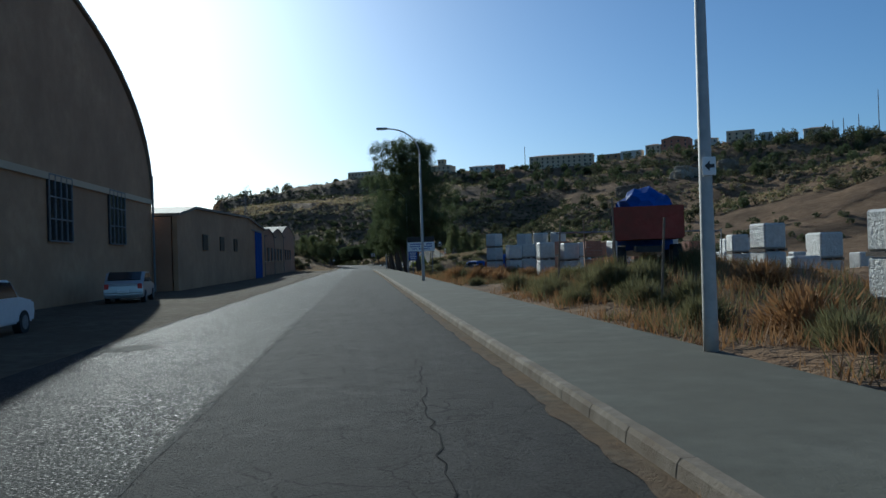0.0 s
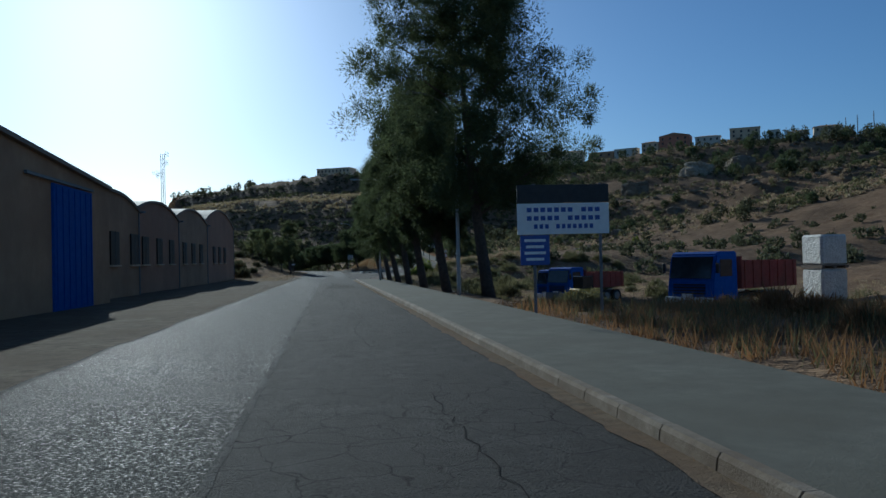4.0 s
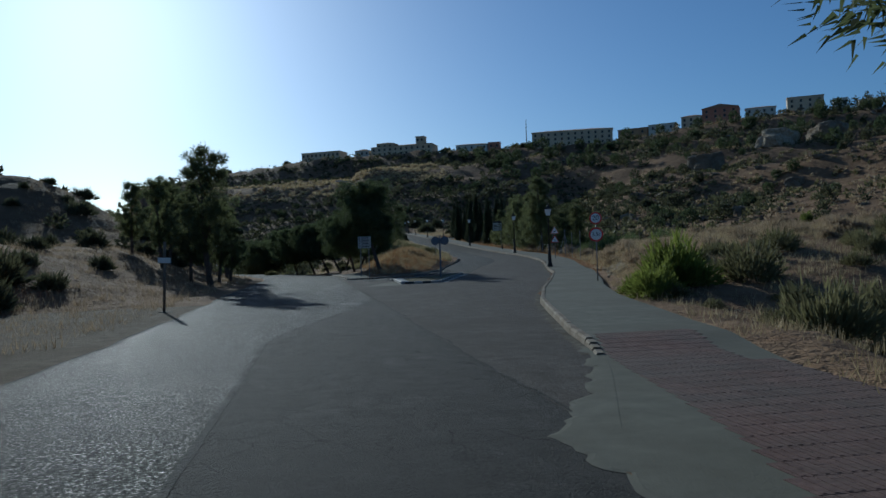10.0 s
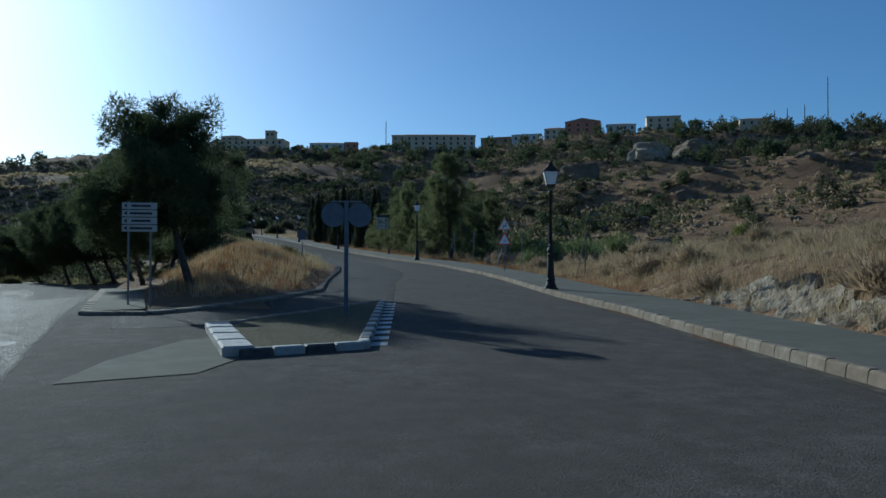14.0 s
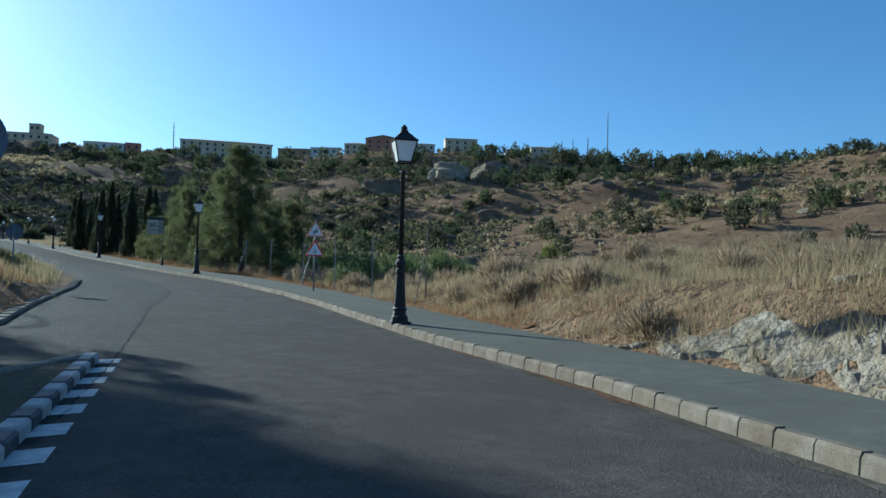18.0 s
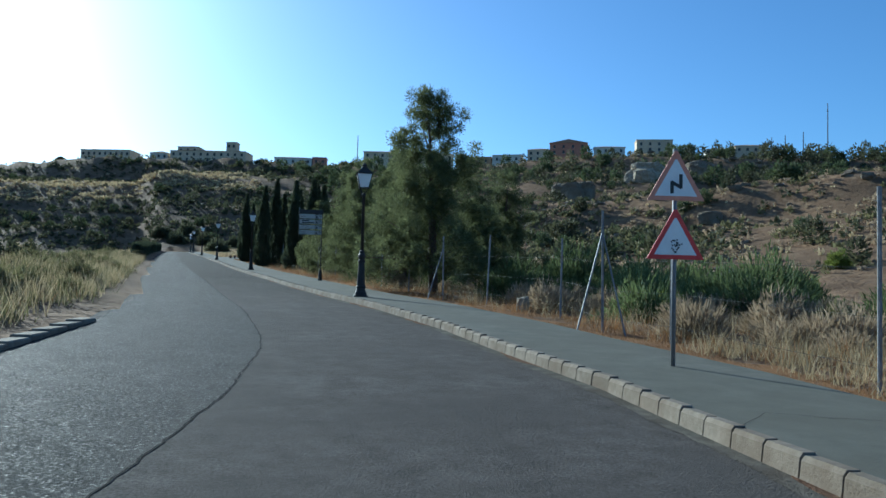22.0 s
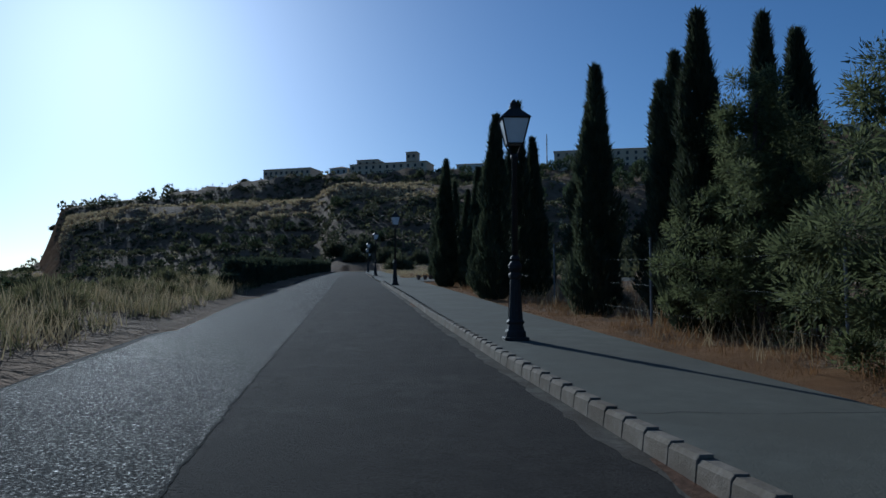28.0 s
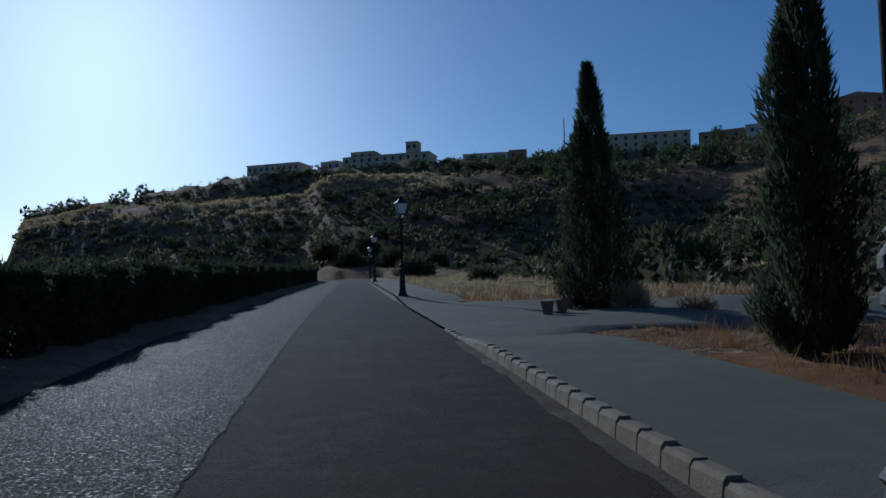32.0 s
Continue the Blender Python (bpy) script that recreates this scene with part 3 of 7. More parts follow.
WHITE_LINES = [(123.9, -4.3, -1.8, 0.22), (125.2, -5.1, -1.3, 0.22), (129.4, -5.0, -2.2, 0.16), (130.8, -5.2, -2.1, 0.14), (135.4, -3.9, -1.1, 0.2), (136.9, -4.7, -1.1, 0.2), (143.5, -3.0, -2.0, 0.16), (136.1, 0.7, 1.3, 0.07), (122.6, 0.2, 1.5, 0.1), (123.7, -0.3, 1.3, 0.1)]
for y, a, b, w in WHITE_LINES:
    xs = np.arange(a, b + 0.01, 0.09)
    v, f = [], []
    for i, x in enumerate(xs):
        e = w * (0.25 * math.sin(i * 1.9 + y) + 0.2 * math.sin(i * 4.7 + 2 * y))
        for yy in (y - 0.3 * w + e, y + 0.3 * w + 0.5 * e):
            v.append((x, yy, rz(x, yy) + 0.006))
        if i and math.sin(i * 0.61 + y * 3) + math.sin(i * 1.37 + y) > -1.72:
            k = 2 * i
            f.append((k - 2, k, k + 1, k - 1))
    tagged(mesh_object("road_marking", v, f, paint_worn), "worn white line painted across the asphalt", "road marking", kind="structure")
ribbon("centre_line", [(y, -1.79 + wiggle(y, 1.3, 0.03), -1.70 + wiggle(y + 9, 1.1, 0.03)) for y in np.arange(-60, 204, 0.5)], 1, 0.005, mat("paint_faded", (0.06, 0.058, 0.055), (0.022, 0.0215, 0.021), 1.1, 0.85, 0.8, fine=22, dist=0.03, spec=0.1), "faded white centre line", "road marking")
ribbon("oncoming_lane", [(y, -5.2 + float(shift1(y)) + wiggle(y, 2.7, 0.12), -1.78 + float(shift1(y)) + wiggle(y, 4.1, 0.04)) for y in np.arange(-60, 216, 0.7)], 4, 0.0035, asphalt_glint, "coarse glinting asphalt of the worn oncoming lane")
JOINT = [(146, 2.05), (165, 1.85), (170, 1.72), (174.5, 1.6), (181, 1.37), (192, 0.95), (204, 0.9)]
ribbon("coarse_road", [(y, -1.9 + float(shift1(y)), -1.78 + float(shift1(y)) + (float(table(JOINT, y)) + 1.76) * float(smooth((y - 153.5) / 19)) + wiggle(y, 1.3, 0.05)) for y in np.arange(153.5, 204, 0.5)], 4, 0.0058, asphalt_glint, "coarse open asphalt of the main road past the corner")
SEAM = [(186, 7.6), (192.4, 9.8), (197.7, 11.5), (200.5, 12.4), (205, 13.8), (208.5, 15.2), (212.5, 16.6), (216.8, 17.7), (219, 18.05), (225, 18.6), (241, 19.35), (246, 19.6), (261, 20.1), (281.4, 21.0), (285, 21.2), (299, 21.8), (303, 22.0), (316, 22.5), (345, 24), (400, 27)]
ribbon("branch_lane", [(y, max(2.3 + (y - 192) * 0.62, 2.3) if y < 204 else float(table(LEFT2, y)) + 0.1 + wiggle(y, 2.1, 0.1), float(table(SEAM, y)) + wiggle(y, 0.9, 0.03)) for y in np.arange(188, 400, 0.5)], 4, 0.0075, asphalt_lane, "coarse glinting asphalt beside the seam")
ribbon("road_seam", [(y, float(table(SEAM, y)) - 0.006 + wiggle(y, 0.9, 0.03) + 0.018 * math.sin(y * 17.3) * math.sin(y * 5.1) - 0.01 * abs(math.sin(y * 3.1)), float(table(SEAM, y)) + 0.006 + wiggle(y, 0.9, 0.03) + 0.018 * math.sin(y * 17.3) * math.sin(y * 5.1) + 0.01 * abs(math.sin(y * 2.3))) for y in np.arange(189, 345, 0.12)], 1, 0.010, seal,
       "dark cracked seam along the middle of the road", "crack")
ribbon("road_joint", [(y, float(table(JOINT, y)) - 0.03 + wiggle(y, 2.3, 0.06) + 0.015 * math.sin(y * 9), float(table(JOINT, y)) + 0.03 + wiggle(y, 2.3, 0.06) + 0.02 * math.sin(y * 5)) for y in np.arange(146, 192, 0.25)], 1, 0.010, asphalt_patch, "rough joint between two layers of asphalt", "joint")


def crack(pts, w=0.008, dz=0.008, label="thin dark crack in the asphalt", group="cracks in the main road"):
    v, f = [], []
    path = []
    for (x0, y0), (x1, y1) in zip(pts, pts[1:]):
        n = max(2, int(math.hypot(x1 - x0, y1 - y0) / 0.25))
        path += [(x0 + (x1 - x0) * i / n, y0 + (y1 - y0) * i / n) for i in range(n)]
    path.append(pts[-1])
    for i, (x, y) in enumerate(path):
        j, k = 0.05 * random.uniform(-1, 1), w * random.uniform(0.4, 1.2)
        a, b = path[max(0, i - 1)], path[min(len(path) - 1, i + 1)]
        d = math.hypot(b[0] - a[0], b[1] - a[1]) or 1
        nx, ny = -(b[1] - a[1]) / d, (b[0] - a[0]) / d
        for s in (-k, k):
            px, py = x + nx * (j + s), y + ny * (j + s)
            v.append((px, py, rz(px, py) + dz))
        if i:
            q = 2 * i
            f.append((q - 2, q - 1, q + 1, q))
    tagged(mesh_object("crack", v, f, seal), label, "crack", group, "structure")


random.seed(5)
for y in range(4, 118, 13):
    a = random.uniform(-0.6, 1.2)
    crack([(a, y), (a + random.uniform(-0.3, 0.3), y + 4), (a + random.uniform(-0.5, 0.5), y + 8)])
    crack([(a, y + 3), (a + 1.2, y + 3.4)])
    if y % 2:
        crack([(-3.8, y), (-3.4, y + 5)])
        crack([(-1.6, y + 2), (0.6, y + 2.3)], 0.009)


for y in (12, 35, 37.5, 41, 58, 77, 96, 113, 131, 160, 187, 209, 236, 258, 281):
    k = float(table(KERB, y))
    crack([(k + 0.2, y), (k + 1.0, y + random.uniform(-0.3, 0.5)), (k + 1.7, y + random.uniform(-0.2, 0.6)), (k + 2.9, y + random.uniform(-0.5, 0.8))], 0.006, walk_lift(y) + 0.004, "thin crack across the concrete pavement", "cracks in the pavement")


def patch(x, y, sx, sy, material, label):
    n = 18
    v = [(x, y, rz(x, y) + 0.007)]
    for k in range(n):
        a = 6.2832 * k / n
        r = 0.5 + 0.5 * random.random()
        px, py = x + math.copysign(abs(math.cos(a)) ** 0.7, math.cos(a)) * sx * r, y + math.copysign(abs(math.sin(a)) ** 0.7, math.sin(a)) * sy * r
        v.append((px, py, rz(px, py) + 0.007))
    f = [(0, 1 + k, 1 + (k + 1) % n) for k in range(n)]
    tagged(mesh_object("road_patch", v, f, material), label, "road patch", "patches in the main road", "structure")


for x, y, sx, sy in ((-4.6, 15.5, 0.7, 0.8), *[(-0.9 + 2.4 * random.random(), 108 + 15 * random.random(), 0.2 + 0.5 * random.random(), 0.15 + 0.7 * random.random()) for _ in range(34)], (-4.3, 93, 0.8, 0.5), (-3.9, 103, 1.1, 0.6), (0.2, 97, 1.0, 0.35), (-2.9, 160, 0.5, 0.5), (-3.1, 186, 0.55, 1.2), (-3.4, 181, 0.5, 0.9), (-2.6, 192, 0.5, 1.0), (-0.5, 166, 0.4, 0.5)):
    patch(x, y, sx, sy, asphalt_patch, "pale rough patch where the asphalt is broken")

patch_smooth = mat("asphalt_smooth_patch", (0.04, 0.039, 0.037), (0.075, 0.072, 0.068), 5.0, 0.75, 0.6, fine=24, dist=0.012, spec=0.12)
for x, y, sx, sy in ((0.35, 183.8, 0.32, 0.75), (-0.05, 181.4, 0.45, 0.6), (0.65, 186, 0.25, 0.5), (0.6, 168.2, 0.5, 0.4), (-0.6, 177.5, 0.3, 0.7), (-3.4, 171, 0.4, 0.8)):
    patch(x, y, sx, sy, patch_smooth, "smooth pale patch in the coarse asphalt")

# verge left of the main road, lot in front of the sheds
ribbon("dirt_verge", [(y, -15.2 - wiggle(y, 6, 0.3), -5.2 + float(shift1(y)) + wiggle(y, 2.7, 0.2)) for y in np.arange(-60, 172, 1.0)], 4, -0.004, dirt_lot, "pale beaten earth beside the road", "dirt")
# straw-covered strip behind the pavement
v, f = [], []
for i, y in enumerate(np.arange(196, 330, 0.6)):
    k = float(table(KERB, y))
    for j in range(5):
        x = k + 2.9 + j * (0.55 + 0.12 * math.sin(y * 0.7) + 0.1 * math.sin(y * 2.1))
        v.append((x, y, (rz(x, y) + walk_lift(y) - 0.015 if j == 0 else tz(x, y) + 0.03 + 0.02 * math.sin(j * 9 + y * 5)) - (0.06 if j == 4 else 0)))
    if i and not 308.4 < y < 324:
        for j in range(4):
            q = i * 5 + j
            f.append((q - 5, q - 4, q + 1, q))
tagged(mesh_object("straw_strip", v, f, straw_soil, smooth_shade=True), "strip of dry rust-coloured straw beside the pavement", "dry grass", kind="structure")

# ragged concrete apron at the dropped corner
v, f = [], []
for i, y in enumerate(np.arange(141.6, 151.4, 0.15)):
    y, k = float(y), float(table(KERB, y))
    out = 0.12 + 0.3 * float(smooth((148.2 - y) / 3)) * float(smooth((y - 142) / 2)) + wiggle(y, 1.1, 0.16) + wiggle(y, 0.37, 0.1)
    for x, dz in ((k - out, 0.005), (k - out + 0.07, 0.014), (k + 0.02, 0.018), (k + 0.2, max(0.02, walk_lift(y) + 0.003))):
        v.append((x, y, rz(x, y) + dz))
    if i:
        for j in range(3):
            q = i * 4 + j
            f.append((q - 4, q - 3, q + 1, q))
tagged(mesh_object("concrete_apron", v, f, concrete), "ragged concrete apron at the dropped corner kerb", "pavement", kind="structure")
ribbon("side_gutter", [(y, float(table(KERB, y)) - 0.2 - wiggle(y, 1.9, 0.06) - wiggle(y, 0.7, 0.05) - wiggle(y, 0.3, 0.03), float(table(KERB, y)) + 0.02) for y in np.arange(150.5, 312, 0.25)], 2, 0.010, gutter_pale, "strip of pale dusty mortar along the kerb of the side road", "gutter")

# tactile paving at the corner
tp = new("tactile_paving")
tagged(tp, "patch of red-brown ribbed paving at the corner", "paving", kind="structure")
TILE_EDGE = [(141.5, 2.2), (144.3, 3.05), (146.4, 3.45), (148.6, 3.8), (150.4, 4.15), (152.4, 4.72)]
for y in np.arange(142.6, 152.5, 0.4):
    for j in range(6 if y < 149 else 5):
        x = float(table(TILE_EDGE, y)) + 0.2 + j * 0.4
        me = bpy.data.meshes.get("paving_tile_mesh")
        if not me:
            bm = bmesh.new()
            box(bm, (0, 0, 0), (0.392, 0.392, 0.02))
            for q in range(4):
                box(bm, (-0.14 + q * 0.095, 0, 0.0115), (0.04, 0.36, 0.005))
            me = bpy.data.meshes.new("paving_tile_mesh")
            bm.to_mesh(me)
            bm.free()
            me.materials.append(red_tile)
        o = new("tile", me)
        o.parent = tp
        o.matrix_basis = pose(x, y, rz(x, y) + walk_lift(y) - 0.004, math.degrees(math.atan2(rz(x, y + 0.2) + walk_lift(y + 0.2) - rz(x, y - 0.2) - walk_lift(y - 0.2), 0.4)), 0, 0)


# ---- fork: island and verge ----
def fluted(bm, prof, n=28, depth=0.07):
    """A turned body with upright flutes."""
    rings = [[bm.verts.new((math.cos(6.2832 * k / n) * r * (1 - depth * (k % 2)), math.sin(6.2832 * k / n) * r * (1 - depth * (k % 2)), z)) for k in range(n)] for r, z in prof]
    for a, b in zip(rings, rings[1:]):
        for k in range(n):
            bm.faces.new((a[k], a[(k + 1) % n], b[(k + 1) % n], b[k]))
    bm.faces.new(rings[-1])
    bm.faces.new(rings[0][::-1])
    return bm


def block_line(parent, pts, step, mats, name, w=0.22, h=0.17):
    """Kerb blocks along a line, painted in turn."""
    i = 0
    for (x0, y0), (x1, y1) in zip(pts, pts[1:]):
        L = math.hypot(x1 - x0, y1 - y0)
        k = max(1, round(L / step))
        turn = Matrix.Rotation(math.atan2(y1 - y0, x1 - x0), 4, "Z")
        for j in range(k):
            x, y = x0 + (x1 - x0) * (j + 0.5) / k, y0 + (y1 - y0) * (j + 0.5) / k
            bm = bmesh.new()
            box(bm, (0, 0, 0), (L / k - 0.012, w, h), bevel=0.03)
            o = part(name, bm, mats[i % len(mats)], parent)
            o.matrix_basis = Matrix.Translation((x, y, rz(x, y) + h / 2 - 0.03)) @ turn
            i += 1


island = thing("traffic_island", "low island with black and white painted kerb in the fork", "traffic island", kind="structure")
ISL = [(4.4, 182.8), (6.5, 183.2), (9.8, 193.4), (4.4, 187.2)]
v = [(x, y, rz(x, y) + 0.10) for x, y in ISL] + [(6.2, 187, rz(6.2, 187) + 0.13)]
o = mesh_object("island_top", v, [(0, 1, 4), (1, 2, 4), (2, 3, 4), (3, 0, 4)], island_gravel, island)
block_line(island, [ISL[0], ISL[1]], 0.5, [black_kerb, white_kerb], "kerb_block")
block_line(island, [ISL[1], ISL[2]], 0.5, [white_kerb, black_kerb], "kerb_block")
block_line(island, [ISL[2], ISL[3]], 1.0, [kerb_mat], "kerb_block")
block_line(island, [ISL[3], ISL[0]], 1.1, [white_kerb], "kerb_block", 0.5, 0.2)
for k in range(11):
    y = 183.5 + k * 0.95
    v = []
    for yy in (y, y + 0.5):
        for dx in (6.64, 6.95):
            x = dx + (yy - 183.3) * 0.325
            v.append((x, yy + (0.1 if dx > 7 else 0), rz(x, yy) + 0.010))
    tagged(mesh_object("painted_dash", v, [(0, 1, 3, 2)], paint_white), "white dash painted beside the island kerb", "road marking", "dashes beside the island", "structure")
fork_kerb = thing("fork_kerb", "pale concrete kerb round the grassy fork", "kerb", kind="structure")
block_line(fork_kerb, [(0.75, 212), (1.15, 204), (1.5, 192.2), (3.0, 191.4), (4.2, 192.4), (7.4, 197.0), (9.1, 199.8), (10.6, 206), (12.4, 212.4), (13.5, 216), (14.8, 221.6)], 0.9, [kerb_mat], "kerb_stone", 0.36, 0.13)
ribbon("fork_walk", [(y, 1.62 - (y - 192) * 0.03 + 0.6 * float(shift1(y)), 2.95 - (y - 192) * 0.02 + 0.6 * float(shift1(y))) for y in np.arange(192.3, 216, 0.8)], 2, 0.10, concrete, "short concrete pavement beside the fork", "pavement")

v = [(x, y, rz(x, y) + 0.014) for x, y in ((2.0, 181.0), (3.7, 181.3), (4.4, 182.6), (4.3, 185.6), (3.7, 185.4), (2.5, 183.0))]
tagged(mesh_object("concrete_patch", v, [(0, 1, 2, 3, 4, 5)], concrete), "pale concrete patch before the traffic island", "pavement", kind="structure")


# ---- lantern lamps ----
def lantern_lamp():
    t = thing("lantern_lamp", "black cast-iron street lamp with a four-sided lantern on the pavement", "street lamp", "lantern lamps along the side road")
    bm = bmesh.new()
    box(bm, (0, 0, 0.03), (0.46, 0.46, 0.06), bevel=0.01)
    lathe(bm, [(0.21, 0.06), (0.2, 0.16), (0.17, 0.2), (0.15, 0.3), (0.18, 0.34), (0.135, 0.4)], 12)
    part("base", bm, iron, t)
    bm = bmesh.new()
    fluted(bm, [(0.145, 0.4), (0.125, 0.7), (0.11, 0.95), (0.1, 1.15)])
    part("pedestal", bm, iron, t)
    bm = bmesh.new()
    lathe(bm, [(0.085, 1.15), (0.125, 1.18), (0.125, 1.24), (0.09, 1.28), (0.13, 1.36), (0.13, 1.42), (0.075, 1.5), (0.1, 1.54), (0.06, 1.6)], 12)
    part("collar", bm, iron, t)
    bm = bmesh.new()
    lathe(bm, [(0.06, 1.6), (0.05, 3.45), (0.075, 3.47), (0.075, 3.52), (0.045, 3.56)], 12)
    part("shaft", bm, iron, t, smooth_shade=True)
    bm = bmesh.new()
    for sx in (-1, 1):
        for sy in (-1, 1):
            rod(bm, (0.05 * sx, 0.05 * sy, 3.54), (0.15 * sx, 0.15 * sy, 3.74), 0.012, n=5)
            rod(bm, (0.15 * sx, 0.15 * sy, 3.74), (0.26 * sx, 0.26 * sy, 4.22), 0.016, n=5)
    for r, z in ((0.15, 3.74), (0.26, 4.22)):
        for k in range(4):
            a = radians(45 + 90 * k)
            rod(bm, (r * 1.414 * math.cos(a), r * 1.414 * math.sin(a), z), (r * 1.414 * math.cos(a + 1.5708), r * 1.414 * math.sin(a + 1.5708), z), 0.016, n=5)
    lan = part("lantern_frame", bm, iron, t)
    for k in range(4):
        bm = bmesh.new()
        q = [bm.verts.new(p) for p in ((-0.145, -0.147, 3.755), (0.145, -0.147, 3.755), (0.25, -0.253, 4.21), (-0.25, -0.253, 4.21))]
        bm.faces.new(q)
        r = bmesh.ops.extrude_face_region(bm, geom=bm.faces[:])
        bmesh.ops.translate(bm, vec=(0, 0.006, 0), verts=[e for e in r["geom"] if isinstance(e, bmesh.types.BMVert)])
        o = part("pane", bm, opal, lan, "milky white glass pane")
        o.matrix_basis = Matrix.Rotation(radians(90 * k), 4, "Z")
    bm = bmesh.new()
    bmesh.ops.create_cone(bm, cap_ends=True, segments=4, radius1=0.41, radius2=0.13, depth=0.2, matrix=Matrix.Translation((0, 0, 4.33)) @ Matrix.Rotation(radians(45), 4, "Z"))
    part("roof", bm, iron, t)
    bm = bmesh.new()
    lathe(bm, [(0.1, 4.42), (0.1, 4.49), (0.06, 4.5), (0.085, 4.54), (0.05, 4.58), (0.02, 4.62)], 10)
    part("finial", bm, iron, t)
    return t


LAMPS = [(17.65, 196.9), (23.65, 230.8), (24.85, 265.4), (25.9, 299.4), (27.04, 331.5), (28.8, 370.3), (30.9, 405), (33.6, 440)]
first = lantern_lamp()
for i, (x, y) in enumerate(LAMPS):
    m = pose(x, y, rz(x, y) + walk_lift(y) - 0.01, 0, 0, -20 + 7 * i) @ Matrix.Scale((1.09, 1.0)[i] if i < 2 else 0.95, 4)
    if i == 0:
        first.matrix_basis = m
    else:
        copy_thing(first, m)


# ---- tall road lamps ----
def tall_lamp(x, y, plate=False):
    t = thing("road_lamp", "tall grey road lamp with a curved arm" + (" and arrow plate" if plate else ""), "street lamp", "tall lamps along the main road", pose(x, y, tz(x, y) if x > 4.95 else rz(x, y) + 0.13, 0, 0, 0))
    bm = bmesh.new()
    lathe(bm, [(0.11, 0), (0.105, 0.5), (0.055, 8.4)], 10)
    part("pole", bm, concrete_pole, t, smooth_shade=True)
    bm = bmesh.new()
    pts = [(-2.0 + 2.0 * math.cos(a), 0, 8.35 + 1.75 * math.sin(a)) for a in [radians(8 * k) for k in range(11)]]
    tube(bm, pts + [(-2.1, 0, 10.12)], [0.045] * 12, 8)
    part("arm", bm, concrete_pole, t, smooth_shade=True)
    bm = bmesh.new()
    box(bm, (-2.45, 0, 10.13), (0.75, 0.26, 0.13), bevel=0.04)
    head = part("lamp_head", bm, concrete_pole, t)
    bm = bmesh.new()
    box(bm, (-2.5, 0, 10.055), (0.5, 0.2, 0.03), bevel=0.01)
    part("lens", bm, lamp_glass, head, "clear lamp cover")
    if plate:
        bm = bmesh.new()
        box(bm, (0, -0.12, 2.62), (0.2, 0.02, 0.26), bevel=0.008)
        p = part("plate", bm, sign_white, t, "small white plate with a black arrow")
        bm = bmesh.new()
        prism(bm, [(-0.07, 2.62), (0.0, 2.69), (0.0, 2.645), (0.07, 2.645), (0.07, 2.595), (0.0, 2.595), (0.0, 2.55)], 0.01)
        bmesh.ops.translate(bm, vec=(0, -0.136, 0), verts=bm.verts)
        part("arrow", bm, sign_black, p)
    return t


for x, y, pl in ((4.9, 10.3, True), (4.0, 50.2, False), (5.5, 92.0, False), (4.1, 131.0, False), (4.3, 224.0, False)):
    tall_lamp(x, y, pl)


# ---- signs ----
def post_of(t, h, r=0.03, material=None):
    bm = bmesh.new()
    rod(bm, (0, 0, -0.1), (0, 0, h), r, n=10)
    return part("post", bm, material or galv, t, smooth_shade=True)


def disc_sign(t, z, r, text, size):
    bm = bmesh.new()
    prism(bm, disc_outline(r, 28), 0.02, Matrix.Translation((0, -0.045, z)))
    d = part("red_disc", bm, sign_red, t, "round sign with a red rim")
    bm = bmesh.new()
    prism(bm, disc_outline(r * 0.76, 28), 0.012, Matrix.Translation((0, -0.053, z)))
    part("white_disc", bm, sign_white, d)
    writing(text, size, sign_black, d, Matrix.Translation((0, -0.062, z)) @ FACE)


s = thing("speed_and_weight_sign", "post with two round red-rimmed signs, 20 above 3,5t", "traffic sign", at=pose(13.2, 174.6, tz(13.2, 174.6), 0, 0, -28))
post_of(s, 3.75)
disc_sign(s, 3.42, 0.31, "20", 0.34)
disc_sign(s, 2.6, 0.36, "3,5t", 0.27)


def triangle_sign(t, z, side, rim, symbol):
    h = side * 0.866
    def tri(k, y, th):
        bm = bmesh.new()
        a, c = side * k / 2, z + h / 3
        hh = h * k
        o = [(-a, c - hh / 3), (a, c - hh / 3), (0.02 * k, c + 2 * hh / 3), (-0.02 * k, c + 2 * hh / 3)]
        return prism(bm, o, th, Matrix.Translation((0, y, 0)))
    d = part("red_triangle", tri(1.0, -0.045, 0.02), rim, t, "triangular sign with a red rim")
    part("white_triangle", tri(0.74, -0.053, 0.012), sign_white, d)
    c = z + h / 3
    bm = bmesh.new()
    if symbol == "bends":
        k = side / 0.85
        pts = [(-0.06, -0.13), (-0.06, 0.02), (0.07, -0.05), (0.07, 0.13)]
        for (x0, z0), (x1, z1) in zip(pts, pts[1:]):
            d2 = Vector((x1 - x0, 0, z1 - z0))
            box(bm, ((x0 + x1) / 2 * k, -0.062, c + (z0 + z1) / 2 * k), (d2.length * k + 0.03, 0.006, 0.05 * k), Matrix.Rotation(-math.atan2(z1 - z0, x1 - x0), 4, "Y"))
    else:
        random.seed(3)
        for _ in range(26):
            a, r = random.uniform(0, 6.28), random.uniform(0, 0.13)
            box(bm, (0.02 + math.cos(a) * r * 0.7, -0.062, c - 0.03 + math.sin(a) * r), (0.022, 0.006, 0.022), Matrix.Rotation(a, 4, "Y"))
    part("symbol", bm, sign_black, d)


